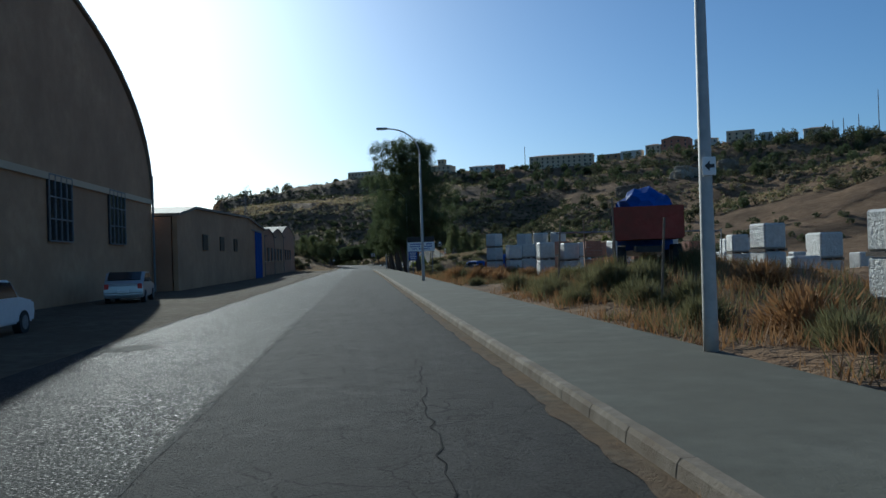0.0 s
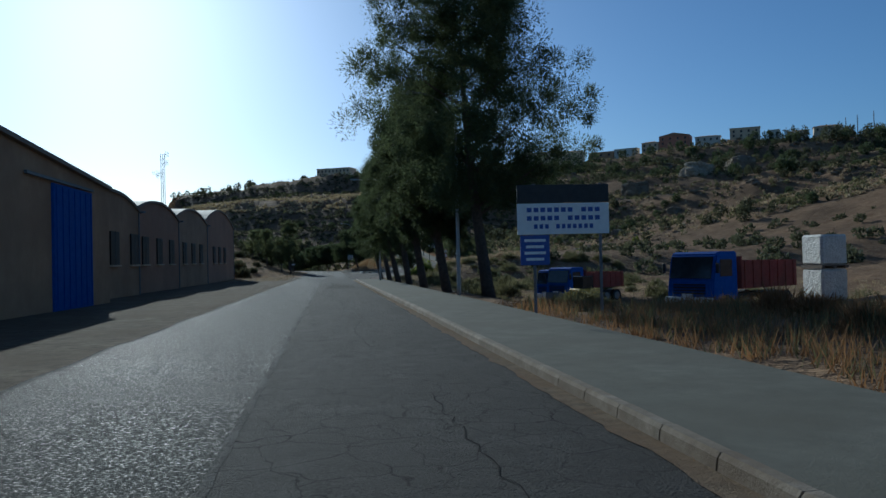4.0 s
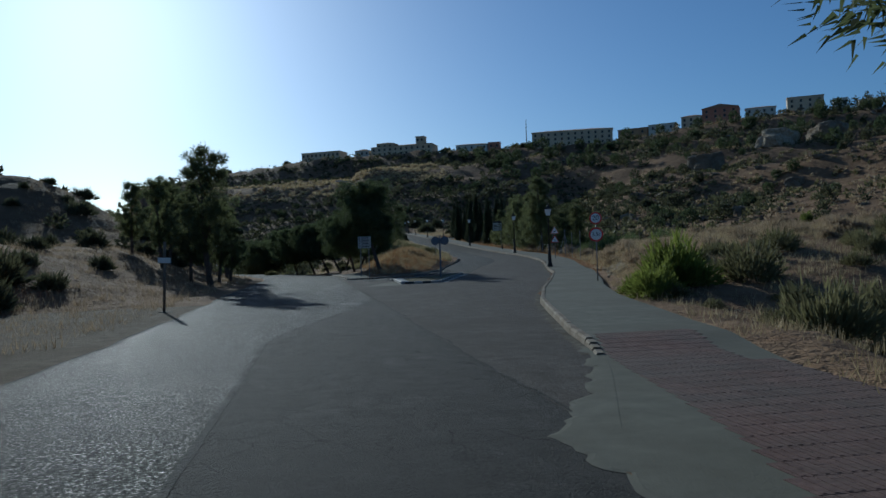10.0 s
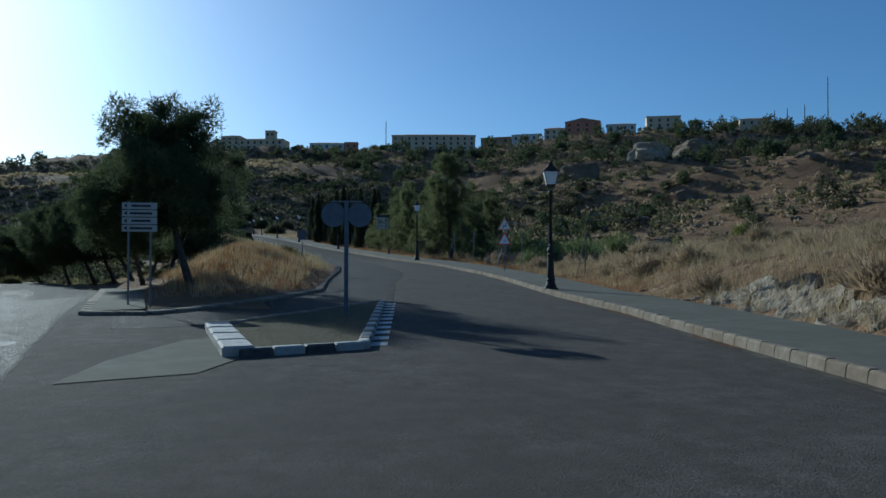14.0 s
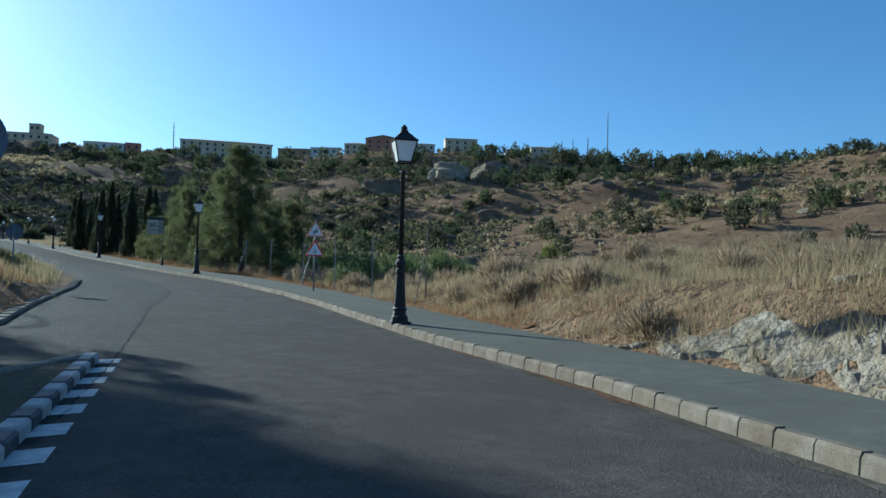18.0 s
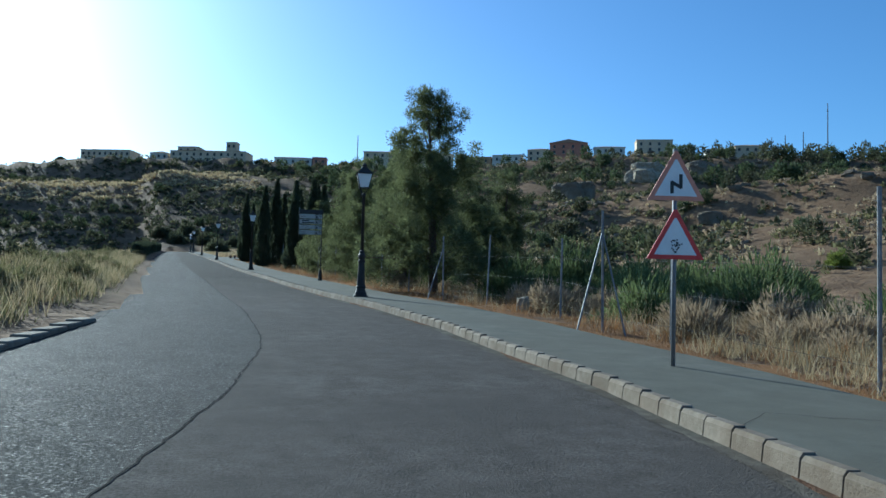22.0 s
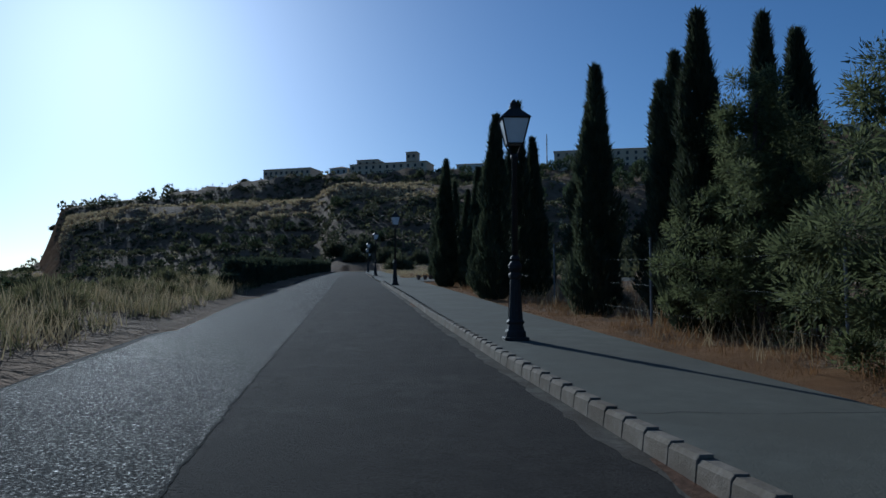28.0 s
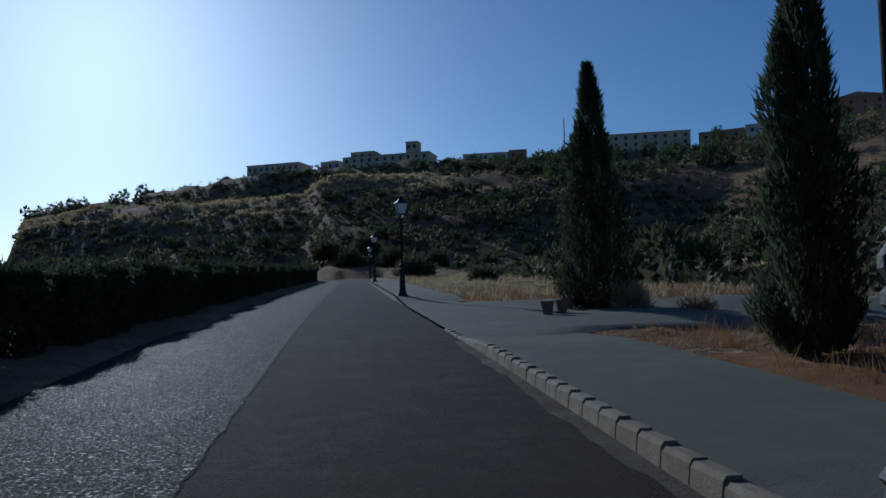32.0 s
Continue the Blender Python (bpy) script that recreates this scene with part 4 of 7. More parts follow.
faded_red = mat("faded_red", (0.55, 0.2, 0.12), (0.62, 0.28, 0.18), 6, 0.5, 0)
s = thing("warning_sign", "post with two triangular warning signs, bends above loose gravel", "traffic sign", at=pose(23.2, 212.8, tz(23.2, 212.8), 0, 0, -22))
post_of(s, 3.6, 0.035)
triangle_sign(s, 2.8, 0.88, faded_red, "bends")
triangle_sign(s, 1.9, 0.88, sign_red, "gravel")

s = thing("double_disc_sign", "grey post with two round signs seen from behind", "traffic sign", at=pose(7.4, 188.2, rz(7.4, 188.2) + 0.1, 0, 0, -18))
bm = bmesh.new()
box(bm, (0, 0, 1.35), (0.1, 0.05, 2.75), bevel=0.008)
part("post", bm, sign_back, s)
for x in (-0.31, 0.31):
    bm = bmesh.new()
    prism(bm, disc_outline(0.29, 28), 0.025, Matrix.Translation((x, 0.05, 2.42)))
    d = part("disc", bm, sign_back, s, "back of a round sign")
    bm = bmesh.new()
    prism(bm, disc_outline(0.28, 28), 0.006, Matrix.Translation((x, 0.066, 2.42)))
    part("sign_face", bm, sign_blue, d, "blue sign face turned away")
bm = bmesh.new()
box(bm, (0, 0.03, 2.74), (0.75, 0.03, 0.035))
part("crossbar", bm, galv, s)

s = thing("stop_sign_back", "octagonal sign seen from behind on a short post", "traffic sign", at=pose(11.2, 215.0, tz(11.2, 215.0), 0, 0, -20))
post_of(s, 1.9, 0.03)
bm = bmesh.new()
prism(bm, disc_outline(0.33, 8, 0), 0.02, Matrix.Translation((0, 0.04, 1.72)))
part("plate", bm, sign_back, s)

s = thing("direction_sign", "pale board with four rows of place names on two posts", "direction sign", at=pose(2.75, 194.1, rz(2.75, 194.1) + 0.08, 0, 0, -8))
for x in (-0.3, 0.3):
    bm = bmesh.new()
    rod(bm, (x, 0, -0.2), (x, 0, 2.98), 0.03, n=8)
    part("post", bm, galv, s)
for k in range(4):
    bm = bmesh.new()
    box(bm, (0, -0.045, 2.2 + 0.215 * k), (0.95, 0.03, 0.19), bevel=0.006)
    b = part("board", bm, board_cream, s, "white name board")
    bm = bmesh.new()
    box(bm, (0.04, -0.065, 2.2 + 0.215 * k), (0.6 - 0.08 * (k % 2), 0.008, 0.06))
    part("lettering_bar", bm, sign_black, b)
    bm = bmesh.new()
    prism(bm, [(-0.42, 2.2 + 0.215 * k), (-0.34, 2.26 + 0.215 * k), (-0.34, 2.14 + 0.215 * k)], 0.008, Matrix.Translation((0, -0.065, 0)))
    part("arrow", bm, sign_black, b)

s = thing("town_sign", "black post with a four-row board of town sights", "information sign", at=pose(25.93, 246.6, rz(25.93, 246.6) + walk_lift(246.6) - 0.01, 0, 0, -10) @ Matrix.Diagonal((0.93, 0.9, 1.19, 1)))
bm = bmesh.new()
lathe(bm, [(0.13, 0), (0.13, 0.1), (0.09, 0.45), (0.05, 0.55), (0.035, 0.6), (0.03, 3.5)], 10)
part("post", bm, iron, s)
bm = bmesh.new()
box(bm, (-0.68, 0, 3.32), (1.42, 0.05, 0.2), bevel=0.008)
part("header", bm, dark_plastic, s, "black header with a small crest")
bm = bmesh.new()
rod(bm, (-1.38, 0, 2.25), (-1.38, 0, 3.5), 0.02, n=8)
part("edge_post", bm, galv, s)
ROWS4 = [["Castillo"], None, ["Ayuntamiento", "Oficina de turismo"], ["Museo de", "Cerámica"]]
for k, words in enumerate(ROWS4):
    z = 3.1 - 0.26 * k
    bm = bmesh.new()
    box(bm, (-0.68, -0.01, z), (1.34, 0.04, 0.205), bevel=0.006)
    b = part("board", bm, board_cream, s, "cream board with black lettering")
    if words:
        for i, w in enumerate(words):
            writing(w, 0.09, sign_black, b, Matrix.Translation((-1.3, -0.035, z + (0.05 if len(words) > 1 else 0) - 0.1 * i)) @ FACE, "LEFT")
    else:
        bm = bmesh.new()
        box(bm, (-1.0, -0.035, z + 0.05), (0.45, 0.006, 0.06))
        box(bm, (-0.85, -0.035, z - 0.05), (0.75, 0.006, 0.06))
        part("lettering_bar", bm, sign_black, b)
    bm = bmesh.new()
    for sx, sz, w, h in ((-0.33, 0.09, 0.2, 0.02), (-0.33, -0.09, 0.2, 0.02), (-0.42, 0, 0.02, 0.2), (-0.24, 0, 0.02, 0.2), (-0.33, -0.02, 0.1, 0.09)):
        box(bm, (sx, -0.035, z + sz), (w, 0.006, h))
    part("pictogram", bm, sign_black, b)
    bm = bmesh.new()
    box(bm, (-0.12, -0.035, z - 0.02), (0.025, 0.006, 0.16))
    for q in (-1, 1):
        box(bm, (-0.12 + q * 0.045, -0.035, z + 0.045), (0.12, 0.006, 0.025), Matrix.Rotation(q * radians(45), 4, "Y"))
    part("arrow", bm, sign_black, b)

s = thing("marker_post", "thin dark post with a white plate beside the road", "post", at=pose(-6.3, 167.8, tz(-6.3, 167.8), 0, 2, 0))
post_of(s, 2.7, 0.05, wood)
bm = bmesh.new()
box(bm, (0, -0.06, 2.0), (0.46, 0.02, 0.2), bevel=0.005)
part("plate", bm, sign_white, s)
bm = bmesh.new()
box(bm, (0.05, 0, 0.04), (0.5, 0.35, 0.1), bevel=0.03)
part("foot", bm, concrete, s)

s = thing("billboard", "white advertising board over a smaller blue board under the pines", "billboard", at=pose(4.55, 76.0, rz(4.55, 76.0) + 0.1, 0, 0, -4))
for x in (0.5, 2.45):
    bm = bmesh.new()
    rod(bm, (x, 0.06, -0.3), (x, 0.06, 3.75), 0.045, n=8)
    part("post", bm, galv, s)
bm = bmesh.new()
box(bm, (1.35, 0, 2.72), (2.7, 0.05, 0.9), bevel=0.01)
b = part("white_board", bm, sign_white, s, "white board with blue lettering")
for i, (a, w) in enumerate(((1.35, 2.2), (1.35, 2.2), (1.35, 1.8))):
    for k in range(11):
        if (k * 7 + i * 3) % 11 == 5:
            continue
        bm = bmesh.new()
        box(bm, (a - w / 2 + (k + 0.5) * w / 11, -0.03, 2.98 - 0.24 * i), (w / 11 - 0.06, 0.01, 0.13))
        part("lettering_bar", bm, sign_blue, b)
bm = bmesh.new()
box(bm, (1.35, 0, 3.45), (2.7, 0.05, 0.52), bevel=0.01)
part("upper_board", bm, dark_plastic, s, "dark weathered upper board")
bm = bmesh.new()
box(bm, (0.5, 0, 1.82), (0.85, 0.05, 0.86), bevel=0.01)
b = part("blue_board", bm, sign_blue, s, "blue board with white lettering")
for i in range(4):
    bm = bmesh.new()
    box(bm, (0.5, -0.03, 2.1 - 0.18 * i), (0.62 - 0.1 * (i % 2), 0.01, 0.08))
    part("lettering_bar", bm, sign_white, b)


# ---- fence ----
def fence_post(x, y, h, lean=(0, 0), brace=None, material=None):
    t = thing("fence_post", "thin steel fence post" + (" with a slanting brace" if brace else "") + " in the dry grass", "fence post", "fence posts beside the pavement", pose(x, y, tz(x, y), lean[0], lean[1], 0))
    bm = bmesh.new()
    rod(bm, (0, 0, -0.3), (0, 0, h), 0.032, n=7)
    part("post", bm, material or galv, t)
    if brace:
        for bx, by in brace:
            bm = bmesh.new()
            rod(bm, (bx, by, -0.2), (0, 0, h * 0.82), 0.024, n=6)
            part("brace", bm, material or galv, t)
    return (x, y, tz(x, y), h)


POSTS = [fence_post(24.5, 205.6, 2.95, (0, 1), [(-0.7, -0.3)], wood), fence_post(25.2, 210.9, 2.95), fence_post(26.3, 216.6, 2.75), fence_post(26.5, 219.4, 3.1, (0, -1), [(-1.1, -0.4), (0.3, -0.6)]), fence_post(27.8, 223.5, 2.4, (1, 0)),
         fence_post(28.0, 229.0, 2.6, (0, 2)), fence_post(28.0, 233.2, 2.7, (0, -1), [(-0.9, -0.3)]), fence_post(28.4, 238.5, 2.4), fence_post(28.8, 244, 2.5), fence_post(29.1, 249.5, 2.4), fence_post(29.3, 256, 2.4), fence_post(29.5, 262, 2.4),
         fence_post(29.8, 270, 2.4), fence_post(30.0, 279, 2.4), fence_post(30.3, 288.7, 2.5), fence_post(30.6, 295, 2.4)]
fence_post(31.7, 211.4, 3.2, (0, 0), None, wood)
fw = thing("fence_wire", "slack wires strung between the fence posts", "fence wire")
for k, hh in enumerate((0.4, 1.1, 1.8)):
    for a, b in zip(POSTS[1:], POSTS[2:]):
        bm = bmesh.new()
        rod(bm, (a[0], a[1], a[2] + hh), (b[0], b[1], b[2] + hh), 0.0028, n=4)
        part("wire", bm, iron, fw)
bm = bmesh.new()
rod(bm, (24.5, 205.6, tz(24.5, 205.6) + 2.92), (31.7, 211.4, tz(31.7, 211.4) + 3.17), 0.02, n=6)
part("top_bar", bm, wood, fw)
for x, y, h in ((7.2, 27.5, 2.35), (7.9, 23.0, 2.7), (7.5, 18.5, 2.3), (11.4, 33.7, 2.4), (9.2, 30.6, 2.2)):
    fence_post(x, y, h, (random.uniform(-3, 3), random.uniform(-3, 3)), None, wood)
yf = thing("yard_gate_frame", "grey pipe frame of an open yard fence", "fence")
bm = bmesh.new()
for a, b in (((7.2, 27.5, 2.2), (11.4, 33.7, 2.34)), ((11.4, 33.7, 2.3), (18, 36.5, 2.3)), ((11.4, 33.7, 0.9), (18, 36.5, 0.9))):
    rod(bm, a, b, 0.03, n=6)
part("rail", bm, galv, yf)
bm = bmesh.new()
rod(bm, (18, 36.5, -0.5), (18, 36.5, 2.4), 0.03, n=6)
part("post", bm, galv, yf)


# ---- plants ----
def fast_mesh(name, V, material, quads=False):
    """A mesh of loose triangles (or quads) from an array of corners."""
    k = 4 if quads else 3
    V = np.asarray(V, np.float32).reshape(-1, 3)
    n = len(V) // k
    me = bpy.data.meshes.new(name)
    me.vertices.add(len(V))
    me.vertices.foreach_set("co", V.ravel())
    me.loops.add(len(V))
    me.loops.foreach_set("vertex_index", np.arange(len(V), dtype=np.int32))
    me.polygons.add(n)
    me.polygons.foreach_set("loop_start", np.arange(0, len(V), k, dtype=np.int32))
    me.polygons.foreach_set("loop_total", np.full(n, k, np.int32))
    me.materials.append(material)
    me.update(calc_edges=True)
    return me


def unit(rng, n):
    v = rng.normal(size=(n, 3))
    return v / np.linalg.norm(v, axis=1, keepdims=True)


def blades(base, way, length, width, rng):
    """Thin triangles from base along way."""
    side = np.cross(way, unit(rng, len(way)))
    side /= np.linalg.norm(side, axis=1, keepdims=True) + 1e-9
    w, L = np.asarray(width).reshape(-1, 1), np.asarray(length).reshape(-1, 1)
    return np.stack([base - side * w / 2, base + side * w / 2, base + way * L], 1)


def clump_crown(rng, centres, radii, per, length, width, up=0.35):
    out = []
    for c, r in zip(centres, radii):
        d = unit(rng, per)
        base = c + d * r * rng.uniform(0.15, 0.8, (per, 1))
        way = d + [0, 0, up] + 0.35 * unit(rng, per)
        way /= np.linalg.norm(way, axis=1, keepdims=True)
        out.append(blades(base, way, length * rng.uniform(0.6, 1.2, per), width * rng.uniform(0.7, 1.3, per), rng))
    return np.concatenate(out)


def pine(seed, h, spread_r, crown_from, label, lean=0.6, material=None, group="pines", clumps=200, conic=0.0, per=100, fine=1.0, back=0.0):
    """A pine: leaning tapered trunk, limbs, and a crown of many needle clumps with gaps."""
    rng = np.random.default_rng(seed)
    t = thing("pine_tree", label, "tree", group)
    la = rng.uniform(0, 6.28) if conic else 2.6
    top = np.array([math.cos(la) * lean, math.sin(la) * lean * 0.4 + back, h * 0.86])
    bend = np.array([math.cos(la + 1), math.sin(la + 1), 0]) * 0.25
    trunk_pts = [np.array([0, 0, -0.3]) + (top - [0, 0, -0.3]) * s + bend * math.sin(s * 3.1) for s in np.linspace(0, 1, 8)]
    bm = bmesh.new()
    r0 = 0.017 * h + 0.03
    tube(bm, [tuple(p) for p in trunk_pts], [r0 * (1.25 - s) for s in np.linspace(0, 1.05, 8)], 9)
    part("trunk", bm, bark, t, smooth_shade=True)
    cz0, cz1 = h * crown_from, h
    cen, rad = [], []
    while len(cen) < clumps:
        u = rng.uniform(0, 1)
        z = cz0 + (cz1 - cz0) * u
        prof = (math.sin(min(1.0, u * 1.25 + 0.12) * 2.6) ** 0.7 if not conic else (1.02 - u) ** conic)
        if conic and rng.uniform() > prof:
            continue
        a = rng.uniform(0, 6.28)
        lobes = 0.72 + 0.28 * math.sin(3 * a + 5 * u + seed) + 0.12 * math.sin(7 * a + seed)
        r = spread_r * prof * lobes * math.sqrt(rng.uniform(0.12, 1.3 if conic else 1))
        s = min(1, z / (h * 0.86))
        c = np.array([0, 0, -0.3]) + (top - [0, 0, -0.3]) * s + [math.cos(a) * r, math.sin(a) * r, 0]
        c[2] = z + rng.normal() * 0.15
        cen.append(c)
        rad.append(rng.uniform(0.3, 0.88) * (0.6 + 0.1 * spread_r))
    for i in range(0, len(cen), max(1, clumps // 16)):
        bm = bmesh.new()
        c = cen[i]
        s = max(0.25, min(0.95, (c[2] - 0.12 * h) / (h * 0.9)))
        b = np.array([0, 0, -0.3]) + (top - [0, 0, -0.3]) * s + bend * math.sin(s * 3.1)
        mid = (b + c) / 2 + [0, 0, -0.1]
        tube(bm, [tuple(b), tuple(mid), tuple(c)], [r0 * 0.28, r0 * 0.18, 0.015], 5)
        part("limb", bm, bark, t)
    tufts = clump_crown(rng, cen, rad, int(per * 1.5), 0.2 * (0.25 + 0.75 * fine), 0.058 * fine, 0.25)
    core = clump_crown(rng, cen, [0.85 * q for q in rad], 84, 0.16, 0.055, 0.1)
    me = fast_mesh("crown", np.concatenate([tufts, core]), material or pine_leaf)
    o = new("crown", me)
    o.parent = t
    return t


def place_copies(proto, spots, jit=0.12, seed=1, zf=None, turn=180):
    """Puts the prototype at the first spot and copies at the others: x, y, scale."""
    rng = random.Random(seed)
    for i, (x, y, s) in enumerate(spots):
        m = pose(x, y, (zf or tz)(x, y) - 0.05, 0, 0, rng.uniform(-turn, turn) if i else 0) @ Matrix.Diagonal((s, s, s * rng.uniform(1 - jit, 1 + jit), 1))
        if i == 0:
            proto.matrix_basis = m
        else:
            c = copy_thing(proto, Matrix.Identity(4))
            c.matrix_basis = m


AVENUE = "leaning Aleppo pine with a dark dense crown beside the pavement"
pa = pine(1, 14.2, 6.9, 0.3, AVENUE, 1.4, group="pines along the main road", clumps=820, per=160, fine=0.53)
pb = pine(2, 12.6, 3.35, 0.27, AVENUE, 1.2, group="pines along the main road", clumps=520, per=170, fine=0.52)
pc = pine(3, 11.6, 3.3, 0.28, AVENUE, 1.6, group="pines along the main road", clumps=430, per=190, fine=0.52)
place_copies(pa, [(6.9, 91.2, 1.0)], seed=2, turn=25)
place_copies(pb, [(5.6, 96.3, 1.0), (5.3, 104.3, 0.97), (5.4, 114.8, 0.95)], seed=3, turn=25)
place_copies(pc, [(5.2, 122.0, 1.0), (5.1, 130.6, 1.0), (5.0, 141.6, 0.93), (8.3, 143.0, 0.64)], seed=4, turn=25)
pd = pine(4, 9.5, 2.5, 0.28, "slender pine with an open feathery crown on a bank", 0.5, group="pines on the bank", clumps=170, per=85, fine=0.88, material=pine_mid)
place_copies(pd, [(-7.7, 190.8, 0.93), (-9.6, 194.5, 0.62), (-8.1, 197.5, 0.6), (-7.8, 202, 0.6), (-8.6, 207.5, 0.6), (-12.5, 199.5, 0.66), (-13.2, 206, 0.7), (-15.5, 203, 0.6), (-12.5, 212, 0.6), (-9.5, 216, 0.56), (-16, 216, 0.6), (-12, 222, 0.6)], seed=5)
pe = pine(5, 7.2, 4.3, 0.36, "spreading pine growing in the fork", 1.5, group="pines past the fork", clumps=380, per=130, fine=0.6, back=2.6)
place_copies(pe, [(4.6, 202.6, 0.96), (2.7, 209.5, 0.7), (3.6, 221, 0.8), (2.0, 226, 0.8), (0.6, 230, 0.8), (-1.0, 235, 0.85), (-3.2, 240, 0.8), (5.0, 228, 0.8), (-5.5, 246, 0.85), (-8.5, 251, 0.9), (2.5, 238, 0.85), (-14, 236, 0.8), (-17, 228, 0.85)], seed=6)
pf = pine(6, 10.4, 3.9, 0.1, "tall broad pine behind the fence", 0.5, group="pines beside the side road", clumps=330, conic=0.55, per=230, fine=0.48, material=pine_mid)
place_copies(pf, [(29.4, 237.7, 1.0)], seed=7)
pg = pine(7, 8.4, 3.3, 0.06, "young bushy pine behind the fence", 0.3, pine_mid, "pines beside the side road", 190, 0.75, per=190, fine=0.5)
place_copies(pg, [(31.3, 247.5, 1.1), (31.05, 260.0, 1.08), (33.2, 263.5, 1.05), (30.2, 252.5, 0.9), (36.5, 243.5, 0.85), (33.5, 240.5, 0.7), (35.5, 259, 1.1), (38.5, 254, 0.95), (31.0, 266.5, 0.85)], seed=8)


def cypress(seed, h, r, label):
    rng = np.random.default_rng(seed)
    t = thing("cypress_tree", label, "tree", "cypresses beside the side road")
    bm = bmesh.new()
    tube(bm, [(0, 0, -0.2), (0.03, 0, h * 0.4), (0, 0.02, h * 0.9)], [0.13, 0.08, 0.02], 7)
    part("trunk", bm, bark, t)
    n = 17000
    u = rng.uniform(0.02, 0.995, n) ** 1.15
    a = rng.uniform(0, 6.28, n)
    prof = np.minimum(1, u * 5 + 0.5) * 1.22 * (1 - u ** 1.5) ** 0.92 + 0.05
    rr = r * prof * (0.82 + 0.24 * np.sin(3 * a + 9 * u + seed) + 0.16 * np.sin(23 * u + 2 * a) + 0.12 * np.sin(41 * u + 5 * a)) * rng.uniform(0.6, 1.12, n)
    base = np.stack([np.cos(a) * rr, np.sin(a) * rr, u * h * 0.97], 1)
    base[:, 0] += 0.12 * np.sin(u * 3 + seed) * u
    way = np.stack([np.cos(a) * 0.4, np.sin(a) * 0.4, np.ones(n)], 1) + 0.45 * unit(rng, n)
    way /= np.linalg.norm(way, axis=1, keepdims=True)
    o = new("crown", fast_mesh("crown", blades(base, way, rng.uniform(0.14, 0.36, n), rng.uniform(0.035, 0.085, n), rng), cypress_leaf))
    o.parent = t
    return t


CYP = "narrow dark cypress behind the pavement"
ca, cb2 = cypress(11, 9.0, 0.78, CYP), cypress(12, 8.2, 0.7, CYP)
place_copies(ca, [(28.9, 284.4, 0.98), (31.4, 279, 1.0), (33.4, 276.5, 1.08), (30.5, 286.6, 1.0), (31.6, 287.2, 0.9), (31.1, 298.4, 1.0), (31.2, 307.6, 0.85), (32.9, 306.2, 0.85), (30.5, 268.5, 1.0)], seed=9)
place_copies(cb2, [(30.2, 275.2, 1.05), (31.5, 272, 1.0), (29.5, 301, 1.0), (30.9, 300.4, 0.8), (32.5, 298.6, 0.75), (32.8, 268, 1.0), (34, 271, 1.02), (30.2, 294.5, 0.5)], seed=10)
cc = cypress(13, 9.6, 1.1, "tall slender poplar standing alone beside the track")
place_copies(cc, [(32.3, 320.5, 0.92)], seed=11)


def shrub(seed, material, label, group, r=1.0, h=1.0, n=900, length=0.28, width=0.07, up=0.5, category="shrub", name="shrub"):
    rng = np.random.default_rng(seed)
    n, width = int(n * 1.3), width * 0.75
    d = unit(rng, n)
    d[:, 2] = np.abs(d[:, 2])
    a = np.arctan2(d[:, 1], d[:, 0])
    lob = 0.75 + 0.25 * np.sin(3 * a + seed) * np.cos(4 * d[:, 2] + seed)
    base = d * [r, r, h] * lob[:, None] * rng.uniform(0.35, 0.95, (n, 1))
    way = d + [0, 0, up] + 0.5 * unit(rng, n)
    way /= np.linalg.norm(way, axis=1, keepdims=True)
    o = new(name, fast_mesh(name, blades(base, way, length * rng.uniform(0.6, 1.3, n), width * rng.uniform(0.6, 1.3, n), rng), material))
    return tagged(o, label, category, group)


def scatter(proto, spots, seed=0, dz=0.0):
    rng = random.Random(seed)
    for i, (x, y, s, v) in enumerate(spots):
        m = pose(x, y, tz(x, y) - 0.06 + dz, 0, 0, rng.uniform(0, 360)) @ Matrix.Diagonal((s, s, s * v, 1))
        o = proto if i == 0 else proto.copy()
        if i:
            scene.collection.objects.link(o)
        o.matrix_basis = m


rr = random.Random(21)


def spots(n, y0, y1, d0, d1, s0, s1, side="right", avoid=()):
    out = []
    while len(out) < n:
        y = rr.uniform(y0, y1)
        k = float(table(KERB, y)) + 3.0 if side == "right" else (float(table(LEFT2, y)) if side == "left2" else -5.4 + float(shift1(y)))
        d = rr.uniform(d0, d1)
        x = k + d if side == "right" else k - d
        if side == "right" and 31 < y < 42.5 and d < 5.2:
            continue
        if not any(abs(x - ax) < ar and abs(y - ay) < ar for ax, ay, ar in avoid):
            out.append((x, y, rr.uniform(s0, s1), rr.uniform(0.8, 1.2)))
    return out


scatter(shrub(31, grey_shrub, "grey dry scrub bush on the bank", "scrub on the bank", 1.0, 0.95, 680, name="scrub_bush"), spots(150, 172, 222, 1.8, 20, 0.5, 1.1), 1)
scatter(shrub(32, grey_shrub, "grey dry scrub bush behind the fence", "scrub behind the fence", 0.9, 1.0, 1300, 0.2, 0.05, 0.4, name="scrub_bush"), spots(60, 214, 320, 3.2, 12, 0.5, 1.15), 2)
scatter(shrub(43, grey_shrub, "grey-brown bush behind the fence", "brown bushes beside the side road", 1.0, 1.0, 1500, 0.18, 0.05, 0.4, name="brown_bush"), spots(48, 214, 264, 3.2, 14, 0.6, 1.5), 13)
scatter(shrub(33, shrub_leaf, "olive green bush in the dry grass", "green bushes beside the side road", 1.0, 1.0, 1500, 0.16, 0.06, 0.3), spots(24, 214, 264, 5, 16, 0.6, 1.3), 3)
